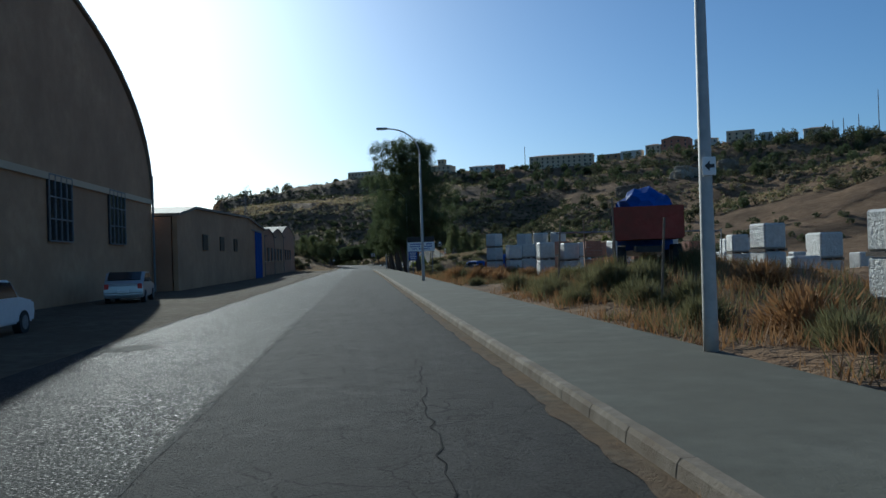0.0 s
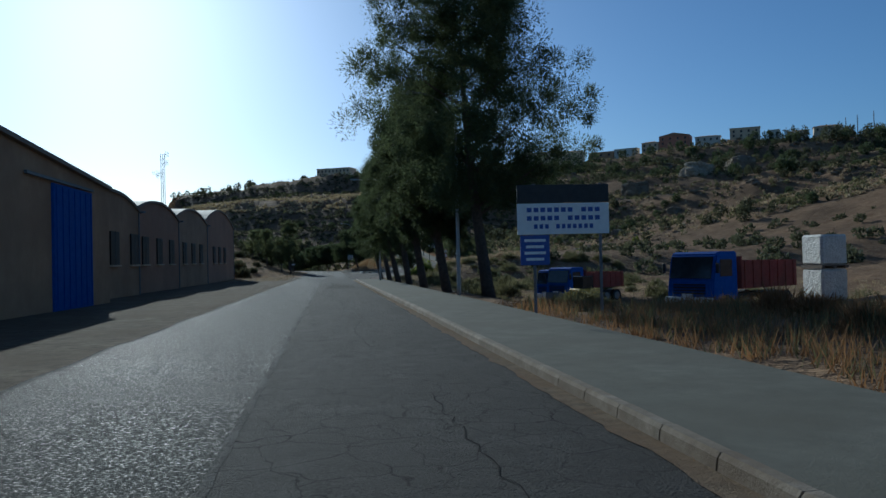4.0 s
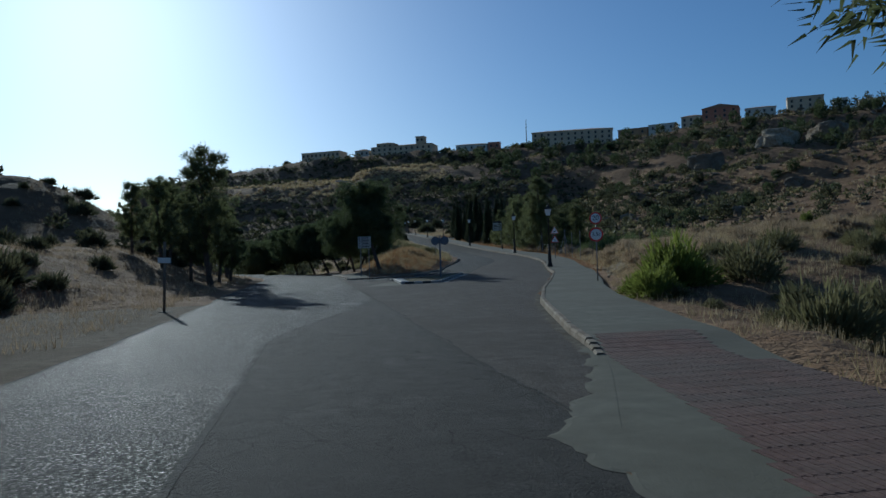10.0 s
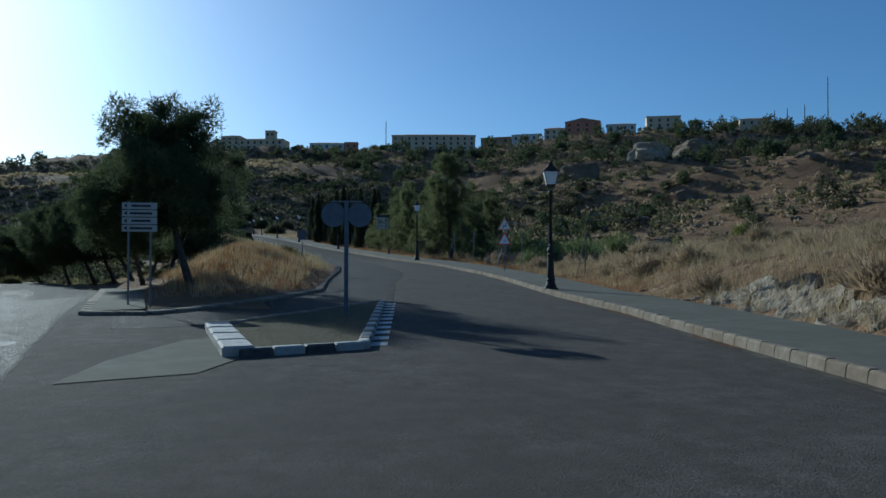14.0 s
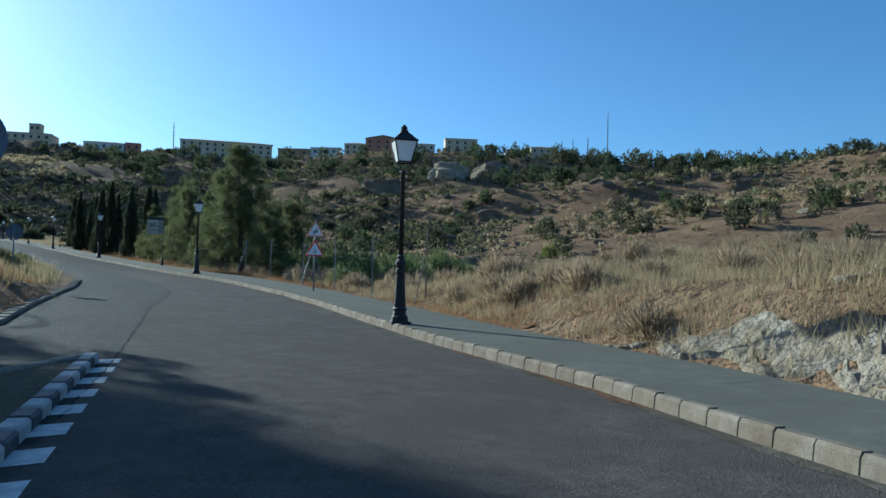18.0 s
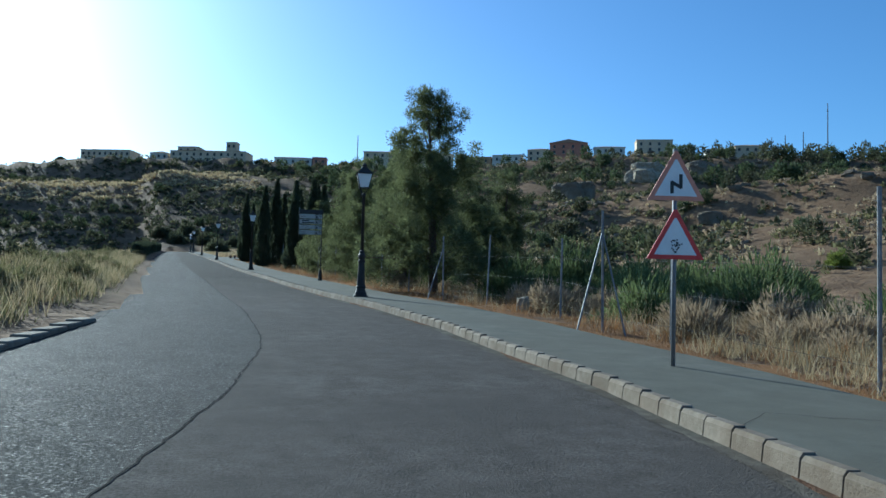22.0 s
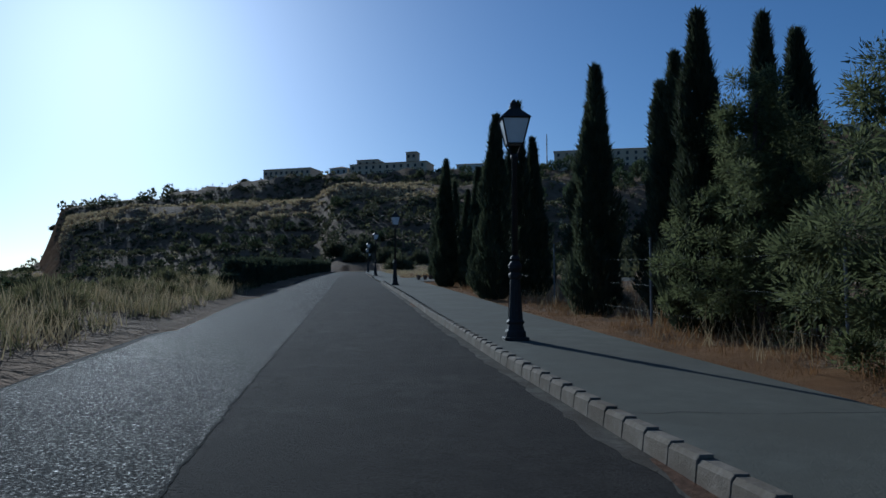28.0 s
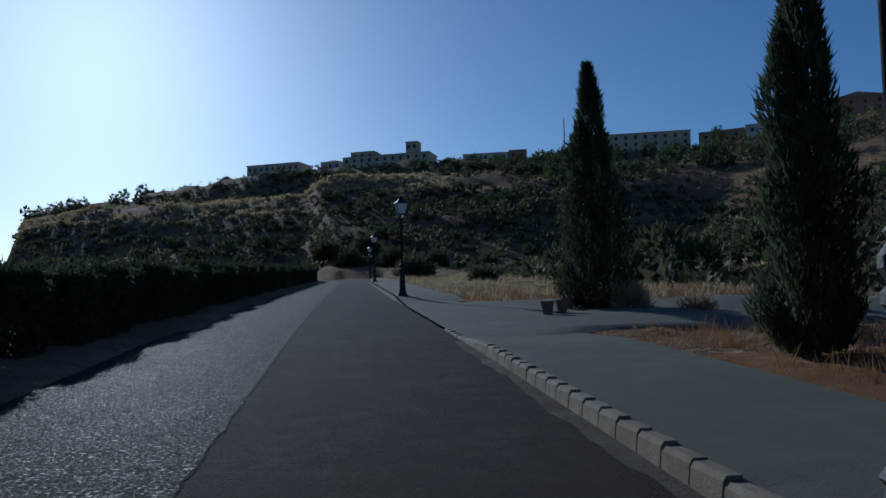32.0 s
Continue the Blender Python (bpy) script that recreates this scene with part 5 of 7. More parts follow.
scatter(shrub(44, pine_light, "tall olive-green bush behind the fence", "tall bushes behind the fence", 1.0, 1.15, 1700, 0.16, 0.05, 0.6, name="tall_bush"), spots(34, 221, 247, 4.6, 15, 0.9, 1.7), 14)
scatter(shrub(46, pine_light, "broad yellow-green bush on the slope behind the fence", "broad bushes behind the fence", 1.2, 1.2, 2600, 0.15, 0.045, 0.6, name="broad_bush"), spots(30, 219, 250, 5.5, 24, 1.3, 2.3), 16)
scatter(shrub(45, grey_shrub, "tall grey thorny bush behind the fence", "grey bushes behind the fence", 0.9, 1.1, 1700, 0.15, 0.035, 0.4, name="thorn_bush"), spots(34, 214, 247, 3.8, 12, 0.6, 1.15), 15)
scatter(shrub(34, green_leaf, "bright green leafy bush behind the pavement", "bright green bushes", 1.0, 1.1, 2600, 0.2, 0.06, 0.35, name="leafy_bush"), [(11.2, 163.6, 1.25, 0.9), (12.7, 165.2, 1.9, 1.05), (12.0, 167, 1.0, 0.8)] + [(float(table(KERB, y)) + d, y, s, 1.1) for y, d, s in ((262, 62, 1.8), (230, 58, 1.7), (232, 62, 1.6), (246, 40, 1.5), (223, 9, 0.9))], 4)
scatter(shrub(35, rust_straw, "rust-brown dry bush beside the pavement", "dry bushes beside the main road", 1.0, 0.95, 1000, 0.3, 0.05, name="dry_bush"), spots(30, 6, 76, 1.0, 7.0, 0.7, 1.25), 5)
scatter(shrub(36, shrub_leaf, "dull green weeds beside the pavement", "weeds beside the main road", 0.9, 1.0, 1500, 0.24, 0.035, 0.7, name="weed_clump"), spots(30, 2, 74, 1.2, 8.0, 0.6, 1.1) + spots(26, 18, 31, 1.0, 4.5, 0.5, 0.9), 6)
scatter(shrub(37, shrub_leaf, "dark low bush under the pines", "bushes under the pines", 1.0, 0.8, 1100, 0.19, 0.055, name="low_bush"), spots(130, 92, 172, 3.0, 34, 0.8, 2.0) + spots(34, 148, 174, 1.2, 14, 0.5, 1.1) + spots(46, 112, 148, 1.3, 9, 0.6, 1.2), 7)
scatter(shrub(38, hill_leaf, "dark green bush on the slope above the road", "bushes on the slope", 1.1, 1.1, 900, 0.35, 0.1), spots(60, 160, 232, 7, 34, 0.6, 1.9, "left1"), 8)
scatter(shrub(39, shrub_leaf, "low bush in the dry field", "bushes in the dry field", 1.0, 0.9, 900, 0.35, 0.1, name="field_bush"), spots(40, 226, 400, 9, 50, 0.8, 2.0, "left2"), 9)
scatter(shrub(42, shrub_leaf, "grey-green bush in the verge grass", "bushes in the verge", 0.9, 0.8, 900, 0.2, 0.06), spots(110, 216, 296, 1.6, 9, 0.55, 1.35, "left2"), 12)
scatter(shrub(40, hill_leaf, "round dark green tree below the hill", "round trees below the hill", 1.6, 1.7, 1600, 0.4, 0.14, 0.3, "tree", name="round_tree"), [(46, 352, 2.0, 1.0), (55, 360, 1.6, 1.1), (40, 372, 1.3, 1.0), (70, 372, 2.0, 1.0), (6, 366, 1.4, 1.0), (-14, 340, 1.8, 1.0), (12, 395, 1.6, 1.0), (-30, 300, 1.5, 1.0), (30, 446, 2.4, 1.1), (22, 441, 2.2, 1.1), (38, 443, 2.4, 1.1), (14, 438, 2.0, 1.1), (46, 438, 2.2, 1.1), (26, 455, 2.6, 1.2), (34, 458, 2.6, 1.2), (5, 430, 2.0, 1), (54, 430, 2, 1), (86, 380, 2.2, 1), (60, 395, 2.4, 1), (38, 410, 2.4, 1), (20, 420, 2.2, 1), (100, 360, 2, 1)], 10)


# ---- grass ----
def grass(name, label, material, n, where, h0, h1, seed, per=9, w=0.028, clump=0.16):
    rng = np.random.default_rng(seed)
    pts = []
    while len(pts) < n:
        p = where(rng)
        if p is not None:
            pts.append(p)
    pts = np.array(pts)
    z = terrain(pts[:, 0], pts[:, 1])
    base = np.repeat(np.stack([pts[:, 0], pts[:, 1], z - 0.03], 1), per, 0)
    base[:, :2] += rng.normal(size=(len(base), 2)) * clump
    way = np.stack([rng.normal(size=len(base)) * 0.35, rng.normal(size=len(base)) * 0.35, np.ones(len(base))], 1)
    way /= np.linalg.norm(way, axis=1, keepdims=True)
    hh = np.repeat(rng.uniform(h0, h1, len(pts)), per) * rng.uniform(0.6, 1.1, len(base))
    o = new(name, fast_mesh(name, blades(base, way, hh, np.full(len(base), w), rng), material))
    return tagged(o, label, "grass", kind="stuff")


def band(side, y0, y1, d0, d1, power=1.0):
    def f(rng):
        y = rng.uniform(y0, y1)
        d = d0 + (d1 - d0) * rng.uniform() ** power
        if (side == "right" and 31 < y < 42.5 and d < 4.6) or wob(np.array(y * 1.0), np.array(d * 2.0), 3.1, 4) < -0.35:
            return None
        if side == "right":
            if 312.8 < y < 327.5:
                return None
            return float(table(KERB, y)) + 3.05 + d, y
        if side == "left2":
            return float(table(LEFT2, y)) - d, y
        return -5.4 + float(shift1(y)) - d, y
    return f


def mound(rng):
    x, y = rng.normal(7.2, 2.8), rng.normal(211, 7.5)
    return (x, y) if y > 197 and 3.6 < x < float(table(LEFT2, y)) - 0.8 else None


def isle(rng):
    x, y = rng.uniform(4.6, 8.8), rng.uniform(183.2, 192)
    left, right = 4.3 + max(0, y - 187) * 0.8, 6.4 + (y - 183.3) * 0.325
    return (x, y) if left + 0.3 < x < right - 0.3 else None


def on_island(o, n):
    """Lifts the tufts from the ground to the top of the island."""
    me = o.data
    co = np.zeros(len(me.vertices) * 3, np.float32)
    me.vertices.foreach_get("co", co)
    co = co.reshape(-1, 3)
    co[:, 2] += road_z(co[:, 0], co[:, 1]) + 0.1 - terrain(co[:, 0], co[:, 1])
    me.vertices.foreach_set("co", co.ravel())


on_island(grass("island_weeds", "short dull weeds on the traffic island", shrub_leaf, 260, isle, 0.04, 0.12, 14, per=8, w=0.014), 1)
grass("dry_grass", "tall pale dry grass on the bank", straw, 6500, band("right", 172, 216, 0.9, 18), 0.2, 0.65, 1, w=0.02)
grass("dry_grass", "rusty dry straw beside the pavement", rust_straw, 4200, band("right", 212, 345, 1.2, 14), 0.15, 0.6, 2, w=0.022)
grass("short_straw", "short rust-coloured straw beside the pavement", rust_straw, 9000, band("right", 190, 335, 0.05, 3.2), 0.05, 0.2, 3, per=9, w=0.014)
grass("tall_stalks", "tall thin dry stalks among the scrub", straw, 2600, band("right", 172, 300, 1.4, 12), 0.5, 1.15, 16, per=6, w=0.012, clump=0.22)
grass("dry_grass", "rusty dry grass beside the main road", rust_straw, 4200, band("right", -6, 82, 0.3, 10), 0.2, 0.6, 4)
grass("green_grass", "dull green grass among the dry stalks", shrub_leaf, 2000, band("right", -6, 80, 0.5, 10), 0.25, 0.7, 5)
grass("kerb_tufts", "thin dry tufts growing along the kerb", rust_straw, 240, band("right", -6, 146, -3.08, -3.0), 0.14, 0.26, 17, per=7, w=0.01, clump=0.05)
grass("dry_grass", "golden grass on the mound in the fork", straw, 1300, mound, 0.2, 0.6, 6)
grass("dry_grass", "rusty grass on the mound in the fork", rust_straw, 1700, mound, 0.2, 0.5, 15)
grass("verge_grass", "tall straw-coloured grass on the road verge", straw, 1300, band("left2", 215, 290, 0.9, 8, 1.3), 0.4, 0.95, 7, per=10)
grass("verge_grass", "greenish grass on the road verge", shrub_leaf, 3400, band("left2", 215, 300, 0.8, 12), 0.3, 0.8, 8)
grass("dry_grass", "sparse dry grass on the bank", grey_shrub, 4200, band("left1", 150, 240, 1.0, 22), 0.2, 0.5, 9)
grass("dry_grass", "thin dry grass behind the corner pavement", straw, 3200, band("right", 100, 176, 0.3, 14), 0.15, 0.45, 13, w=0.022)
grass("dry_grass", "dry grass in the low field", straw, 3600, band("right", 80, 172, 3.0, 40), 0.2, 0.5, 10)
grass("dry_grass", "straw-coloured field grass along the track", straw, 4200, band("right", 322, 440, 0.4, 45), 0.3, 0.7, 11, w=0.05)
grass("field_grass", "dry grass in the field beyond the verge", straw, 3000, band("left2", 285, 430, 2.5, 60), 0.35, 0.8, 12, w=0.06)


# ---- hedge ----
def hedge_block(seed, w):
    rng = np.random.default_rng(seed)
    n = 2600
    face = rng.integers(0, 5, n)
    u, v2 = rng.uniform(-1, 1, n), rng.uniform(-1, 1, n)
    L, D, H = w / 2, 0.46, 1.3
    p = np.zeros((n, 3))
    p[face == 0] = np.stack([D * u, L * v2, np.full(n, H)], 1)[face == 0]
    p[face == 1] = np.stack([np.full(n, D), L * u, H * (v2 + 1) / 2], 1)[face == 1]
    p[face == 2] = np.stack([np.full(n, -D), L * u, H * (v2 + 1) / 2], 1)[face == 2]
    p[face == 3] = np.stack([D * u, np.full(n, L), H * (v2 + 1) / 2], 1)[face == 3]
    p[face == 4] = np.stack([D * u, np.full(n, -L), H * (v2 + 1) / 2], 1)[face == 4]
    p += rng.normal(size=(n, 3)) * 0.05
    p *= rng.uniform(0.8, 1.0, (n, 1))
    way = unit(rng, n) + [0, 0, 0.5]
    way /= np.linalg.norm(way, axis=1, keepdims=True)
    t = thing("hedge_bush", "dark clipped hedge bush beside the road", "hedge", "clipped hedge along the side road")
    o = new("foliage", fast_mesh("foliage", blades(p, way, rng.uniform(0.12, 0.24, n), rng.uniform(0.06, 0.12, n), rng), cypress_leaf))
    o.parent = t
    for k in range(3):
        bm = bmesh.new()
        rod(bm, (0, -L * 0.7 + k * L * 0.7, -0.1), (0.05, -L * 0.6 + k * L * 0.7, 1.1), 0.05, 0.02, 6)
        part("stem", bm, bark, t)
    return t


hb = hedge_block(51, 2.1)
for i in range(46):
    y = 290.0 + i * 2.25
    x = float(table(LEFT2, y)) - 1.55 - 0.12 * math.sin(i * 1.7)
    m = pose(x, y, tz(x, y) - 0.05, 0, 0, -4 + 3 * math.sin(i * 2.1)) @ Matrix.Diagonal((1, 0.66 if i < 11 else 0.94, (0.6 if i == 0 else 0.98) + 0.26 * abs(math.sin(i * 1.3)), 1))
    c = hb if i == 0 else copy_thing(hb, Matrix.Identity(4))
    c.matrix_basis = m

# ---- woods and scrub on the hill ----
def hill_stuff(name, label, material, n, seed, accept, r0, r1, tall, tris, flat=1.0):
    rng = np.random.default_rng(seed)
    out = []
    px = rng.uniform(-330, 520, n * 8)
    py = rng.uniform(150, 830, n * 8)
    ok = accept(px, py, rng)
    px, py = px[ok][:n], py[ok][:n]
    pz = terrain(px, py)
    r = rng.uniform(r0, r1, len(px))
    d = unit(rng, len(px) * tris)
    R = np.repeat(r, tris)[:, None]
    base = np.repeat(np.stack([px, py, pz + r * tall * 0.75], 1), tris, 0) + d * R * [1, 1, tall] * rng.uniform(0.5, 1, (len(d), 1))
    way = d + [0, 0, 0.5] + 0.5 * unit(rng, len(d))
    way /= np.linalg.norm(way, axis=1, keepdims=True)
    base -= way * R * 0.2
    k = math.sqrt(22.0 / tris) if tris > 22 else 1.0
    o = new(name, fast_mesh(name, blades(base, way, R[:, 0] * (0.14 + 0.62 * k), R[:, 0] * 0.68 * k, rng), material))
    return tagged(o, label, "woods", kind="stuff")


def clear(px, py):
    """Away from the roads and from the yard."""
    k, l = table(KERB, py), table(LEFT2, py)
    return ((px > k + 16) | (px < l - 26)) & ~((np.abs(px - 12) < 60) & (py < 330) & (px > l - 26) & (px < k + 22)) & (py > 300 - 0.5 * np.abs(px)) | (py > 446)


def woods(px, py, rng):
    d, h = ridge_at(px, py)
    n = wob(px, py, 55, 7) + 0.5 * wob(px, py, 17, 3)
    right = smooth((px - 300) / 40) * (d < 70)
    town = (px > -30) & (px < 345) & (d < 26)
    mid = (d > 25) & (d < 210) & (px > 40)
    shelf = (px < 75) & (d > 28) & (d < 128)
    z = terrain(px, py)
    bare = (px > 75) & (z > 14) & (z < 40) & (rng.uniform(size=len(px)) < 0.5)
    few = (px < 75) & (rng.uniform(size=len(px)) < 0.55)
    return clear(px, py) & ~town & ~shelf & ~bare & ~few & (d > 3) & (rng.uniform(size=len(px)) < np.clip(0.3 + 0.6 * n + 0.9 * right + 0.35 * mid, 0.03, 1))


def low_scrub(px, py, rng):
    d, h = ridge_at(px, py)
    n = wob(px, py, 40, 9) + 0.5 * wob(px, py, 13, 5)
    shelf = (px < 75) & (px > -110) & (d > 66) & (d < 128) & (rng.uniform(size=len(px)) < 0.85)
    return clear(px, py) & ~shelf & (rng.uniform(size=len(px)) < np.clip(0.35 + 0.5 * n, 0.05, 1))


def near_path(px, py):
    return np.hypot(px - 40, py - 210) < 250


hill_stuff("hill_woods", "scattered dark pines and bushes on the hillside", hill_leaf, 1500, 61, lambda a, b, g: woods(a, b, g) & near_path(a, b), 0.9, 2.6, 1.1, 260)
hill_stuff("far_hill_woods", "dark pines and bushes high on the hillside", hill_leaf, 1900, 72, lambda a, b, g: woods(a, b, g) & ~near_path(a, b), 1.1, 2.8, 1.2, 90)
hill_stuff("upper_woods", "dense round pines on the upper slope below the town", hill_green, 760, 81, lambda a, b, g: (a > 90) & (ridge_at(a, b)[0] > 14) & (terrain(a, b) > 37 + 9 * wob(a, b, 45, 3)) & (g.uniform(size=len(a)) < np.clip(0.75 + 0.6 * wob(a, b, 30, 6), 0.15, 1)), 1.6, 4.2, 1.15, 330)
hill_stuff("slope_bushes", "round green bushes scattered down the slope", hill_green, 260, 82, lambda a, b, g: clear(a, b) & (a > 60) & near_path(a, b) & (wob(a, b, 33, 5) > 0.0), 1.0, 2.3, 1.0, 420)
hill_stuff("slope_tussocks", "grey dry tussocks on the near slope", grey_shrub, 3200, 85, lambda a, b, g: clear(a, b) & (a > 50) & (np.hypot(a - 40, b - 210) < 170), 0.35, 0.9, 0.8, 26)
hill_stuff("olive_tussocks", "olive bushes on the near slope", shrub_leaf, 1300, 86, lambda a, b, g: clear(a, b) & (a > 50) & (np.hypot(a - 40, b - 210) < 190) & (wob(a, b, 20, 4) > -0.1), 0.5, 1.3, 0.85, 50)
hill_stuff("ridge_woods", "dense dark pines along the ridge", hill_leaf, 700, 62, lambda a, b, g: (a > 300) & (ridge_at(a, b)[0] < 60) & (g.uniform(size=len(a)) < 0.9), 2.0, 3.4, 1.8, 110)
hill_stuff("left_ridge_woods", "trees along the low end of the ridge", hill_leaf, 240, 63, lambda a, b, g: (a < -60) & (ridge_at(a, b)[0] < 22), 2.2, 4.0, 1.2, 50)
hill_stuff("hill_scrub", "grey scrub dotted over the hillside", shrub_leaf, 10000, 64, low_scrub, 0.4, 1.3, 0.8, 18)
hill_stuff("dark_scrub", "dark low bushes dotted over the hillside", hill_leaf, 5000, 69, low_scrub, 0.5, 1.2, 0.9, 20)
hill_stuff("pale_scrub", "pale dry tussocks on the hillside", straw, 7500, 65, low_scrub, 0.3, 0.9, 0.6, 12)
hill_stuff("golden_grass", "golden dry grass on the slope below the palace", straw, 13000, 67, lambda a, b, g: (a > -110) & (a < 70) & (ridge_at(a, b)[0] > 66 + 14 * wob(a, b, 30, 2)) & (ridge_at(a, b)[0] < 128 + 9 * wob(a, b, 45, 4)) & (wob(a, b, 26, 8) > -0.35), 0.7, 1.5, 0.5, 16)
hill_stuff("terrace_grass", "golden grass on the terraces of the hill", straw, 5000, 68, lambda a, b, g: clear(a, b) & (a > 120) & (np.sin(terrain(a, b) * 0.45) > 0.35) & (wob(a, b, 40, 4) > -0.2), 0.6, 1.3, 0.5, 14)
hill_stuff("slope_scrub", "dull brown scrub covering the slope below the palace", hill_leaf, 9000, 84, lambda a, b, g: clear(a, b) & (a < 120) & (a > -170) & (b > 300) & (ridge_at(a, b)[0] > 20) & ((ridge_at(a, b)[0] < 60) | (ridge_at(a, b)[0] > 126 + 8 * wob(a, b, 45, 4))), 0.7, 1.6, 0.55, 14)
hill_stuff("left_slope_bushes", "dark bushes over the slope below the palace", hill_green, 420, 83, lambda a, b, g: clear(a, b) & (a < 85) & (a > -150) & (b > 330) & (ridge_at(a, b)[0] > 22) & ((ridge_at(a, b)[0] < 66) | (ridge_at(a, b)[0] > 128)) & (wob(a, b, 42, 7) > -0.05), 1.0, 2.6, 0.95, 200)
hill_stuff("left_hill_woods", "dark scrub on the hill behind the sheds", hill_leaf, 900, 66, lambda a, b, g: (a < -40) & (a > -200) & (b < 420) & (b > 190), 1.3, 2.8, 1.0, 44)
hill_stuff("knoll_scrub", "dark scrub on the knoll behind the sheds", hill_leaf, 1500, 87, lambda a, b, g: (np.hypot(a + 35, (b - 225) * 0.6) < 27) & (a < -17) & (b > 180), 0.5, 1.4, 0.75, 90)

hill_stuff("yard_slope_scrub", "dark scrub on the slope behind the yard", hill_leaf, 1500, 88, lambda a, b, g: (a > table(KERB, b) + 14 + 6 * wob(a, b, 12, 3)) & (a < 120) & (b > 92) & (b < 235) & ((b < 172) | (a > table(KERB, b) + 30)) & (wob(a, b, 22, 5) > -0.55), 0.5, 1.7, 0.75, 70)


# ---- rocks ----
def hill_rocks(n, seed):
    """Loose stones and ledges over the hill, as one scatter."""
    rng = np.random.default_rng(seed)
    px, py = rng.uniform(60, 460, n * 6), rng.uniform(170, 560, n * 6)
    ok = clear(px, py) & (wob(px, py, 45, 11) + 0.4 * wob(px, py, 14, 2) > 0.05)
    px, py = px[ok][:n], py[ok][:n]
    pz = terrain(px, py)
    r = rng.uniform(0.2, 1.0, len(px)) ** 3 * 1.5 + 0.2
    g = (1 + 5 ** 0.5) / 2
    ico_v = np.array([(0, s1, s2 * g) for s1 in (-1, 1) for s2 in (-1, 1)] + [(s1, s2 * g, 0) for s1 in (-1, 1) for s2 in (-1, 1)] + [(s1 * g, 0, s2) for s2 in (-1, 1) for s1 in (-1, 1)]) / 1.9
    gap = np.linalg.norm(ico_v[:, None] - ico_v[None], axis=2)
    near = (gap > 0.1) & (gap < 1.2)
    ico_f = []
    for i, j, k in itertools.combinations(range(12), 3):
        if near[i, j] and near[j, k] and near[i, k]:
            out = np.dot(np.cross(ico_v[j] - ico_v[i], ico_v[k] - ico_v[i]), ico_v[i]) > 0
            ico_f.append((i, j, k) if out else (i, k, j))
    V = ico_v[None] * r[:, None, None] * rng.uniform(0.6, 1.4, (len(px), 12, 1)) * np.array([1.3, 1.0, 0.55]) + np.stack([px, py, pz], 1)[:, None]
    ico_f = np.array(ico_f)
    o = new("hill_stones", fast_mesh("hill_stones", V[:, ico_f].reshape(-1, 3), rock_mat))
    return tagged(o, "grey broken stones scattered over the hillside", "stones", kind="stuff")


hill_rocks(2600, 77)


def rock(name, label, c, size, material, seed, group="", sub=3):
    bm = bmesh.new()
    bmesh.ops.create_icosphere(bm, subdivisions=sub, radius=1.0)
    s = Vector((seed * 3.1, seed * 1.7, seed * 0.9))
    for v in bm.verts:
        p = v.co.copy()
        q = Vector((math.copysign(abs(p.x) ** 0.6, p.x), math.copysign(abs(p.y) ** 0.6, p.y), math.copysign(abs(p.z) ** 0.6, p.z)))
        k = 1 + 0.28 * noise.noise(p * 1.6 + s) + 0.12 * noise.noise(p * 4.5 + s) + 0.06 * noise.noise(p * 11 + s)
        v.co = Vector((q.x * size[0], q.y * size[1], q.z * size[2])) * k
    o = part(name, bm, material, None)
    o.matrix_basis = pose(c[0], c[1], c[2], 0, 0, seed * 37)
    return tagged(o, label, "rock", group)


rock("rock_outcrop", "pale broken rock outcrop on the hillside", (190, 428, 43), (8, 7, 5.2), chalk, 1, "rock outcrops on the hill", 4)
rock("rock_outcrop", "pale broken rock outcrop on the hillside", (219, 437, 47), (9, 7, 5), rock_mat, 2, "rock outcrops on the hill", 4)
rock("rock_outcrop", "grey slanting boulder on the hillside", (150, 415, 32.5), (6.5, 4.5, 4.5), rock_mat, 3, "rock outcrops on the hill", 4)
for i, (x, y, s) in enumerate(((255, 300, 4), (272, 292, 5), (290, 300, 5), (262, 270, 3.5), (240, 262, 3), (300, 330, 6), (320, 340, 6), (225, 250, 2.4), (282, 260, 4), (205, 262, 2.2), (240, 330, 3), (350, 380, 7), (335, 300, 5), (130, 330, 2), (95, 300, 1.5))):
    rock("rock_outcrop", "grey jagged rock standing out of the slope", (x, y, tz(x, y) + s * 0.25), (s * 1.2, s, s * 0.8), rock_mat, 10 + i, "rock outcrops on the hill")
rock("white_stone", "white broken block of stone in the straw", (28.3, 226.7, tz(28.3, 226.7) + 0.22), (0.36, 0.18, 0.32), chalk, 40, sub=2)
rock("white_stone", "flat white slab lying by the fence", (29.3, 234.4, tz(29.3, 234.4) + 0.1), (0.36, 0.25, 0.1), chalk, 41, sub=2)
for i in range(22):
    y = 181 + (i * 7.3) % 11
    x = float(table(KERB, y)) + 3.6 + (i * 3.7) % 5.5
    rock("chalk_lump", "lump of white chalk on the bank", (x, y, tz(x, y) + 0.02), (0.08 + 0.12 * math.sin(i * 5.1) ** 2, 0.1, 0.05 + 0.05 * math.cos(i * 3) ** 2), chalk, 50 + i, "chalk lumps", 2)
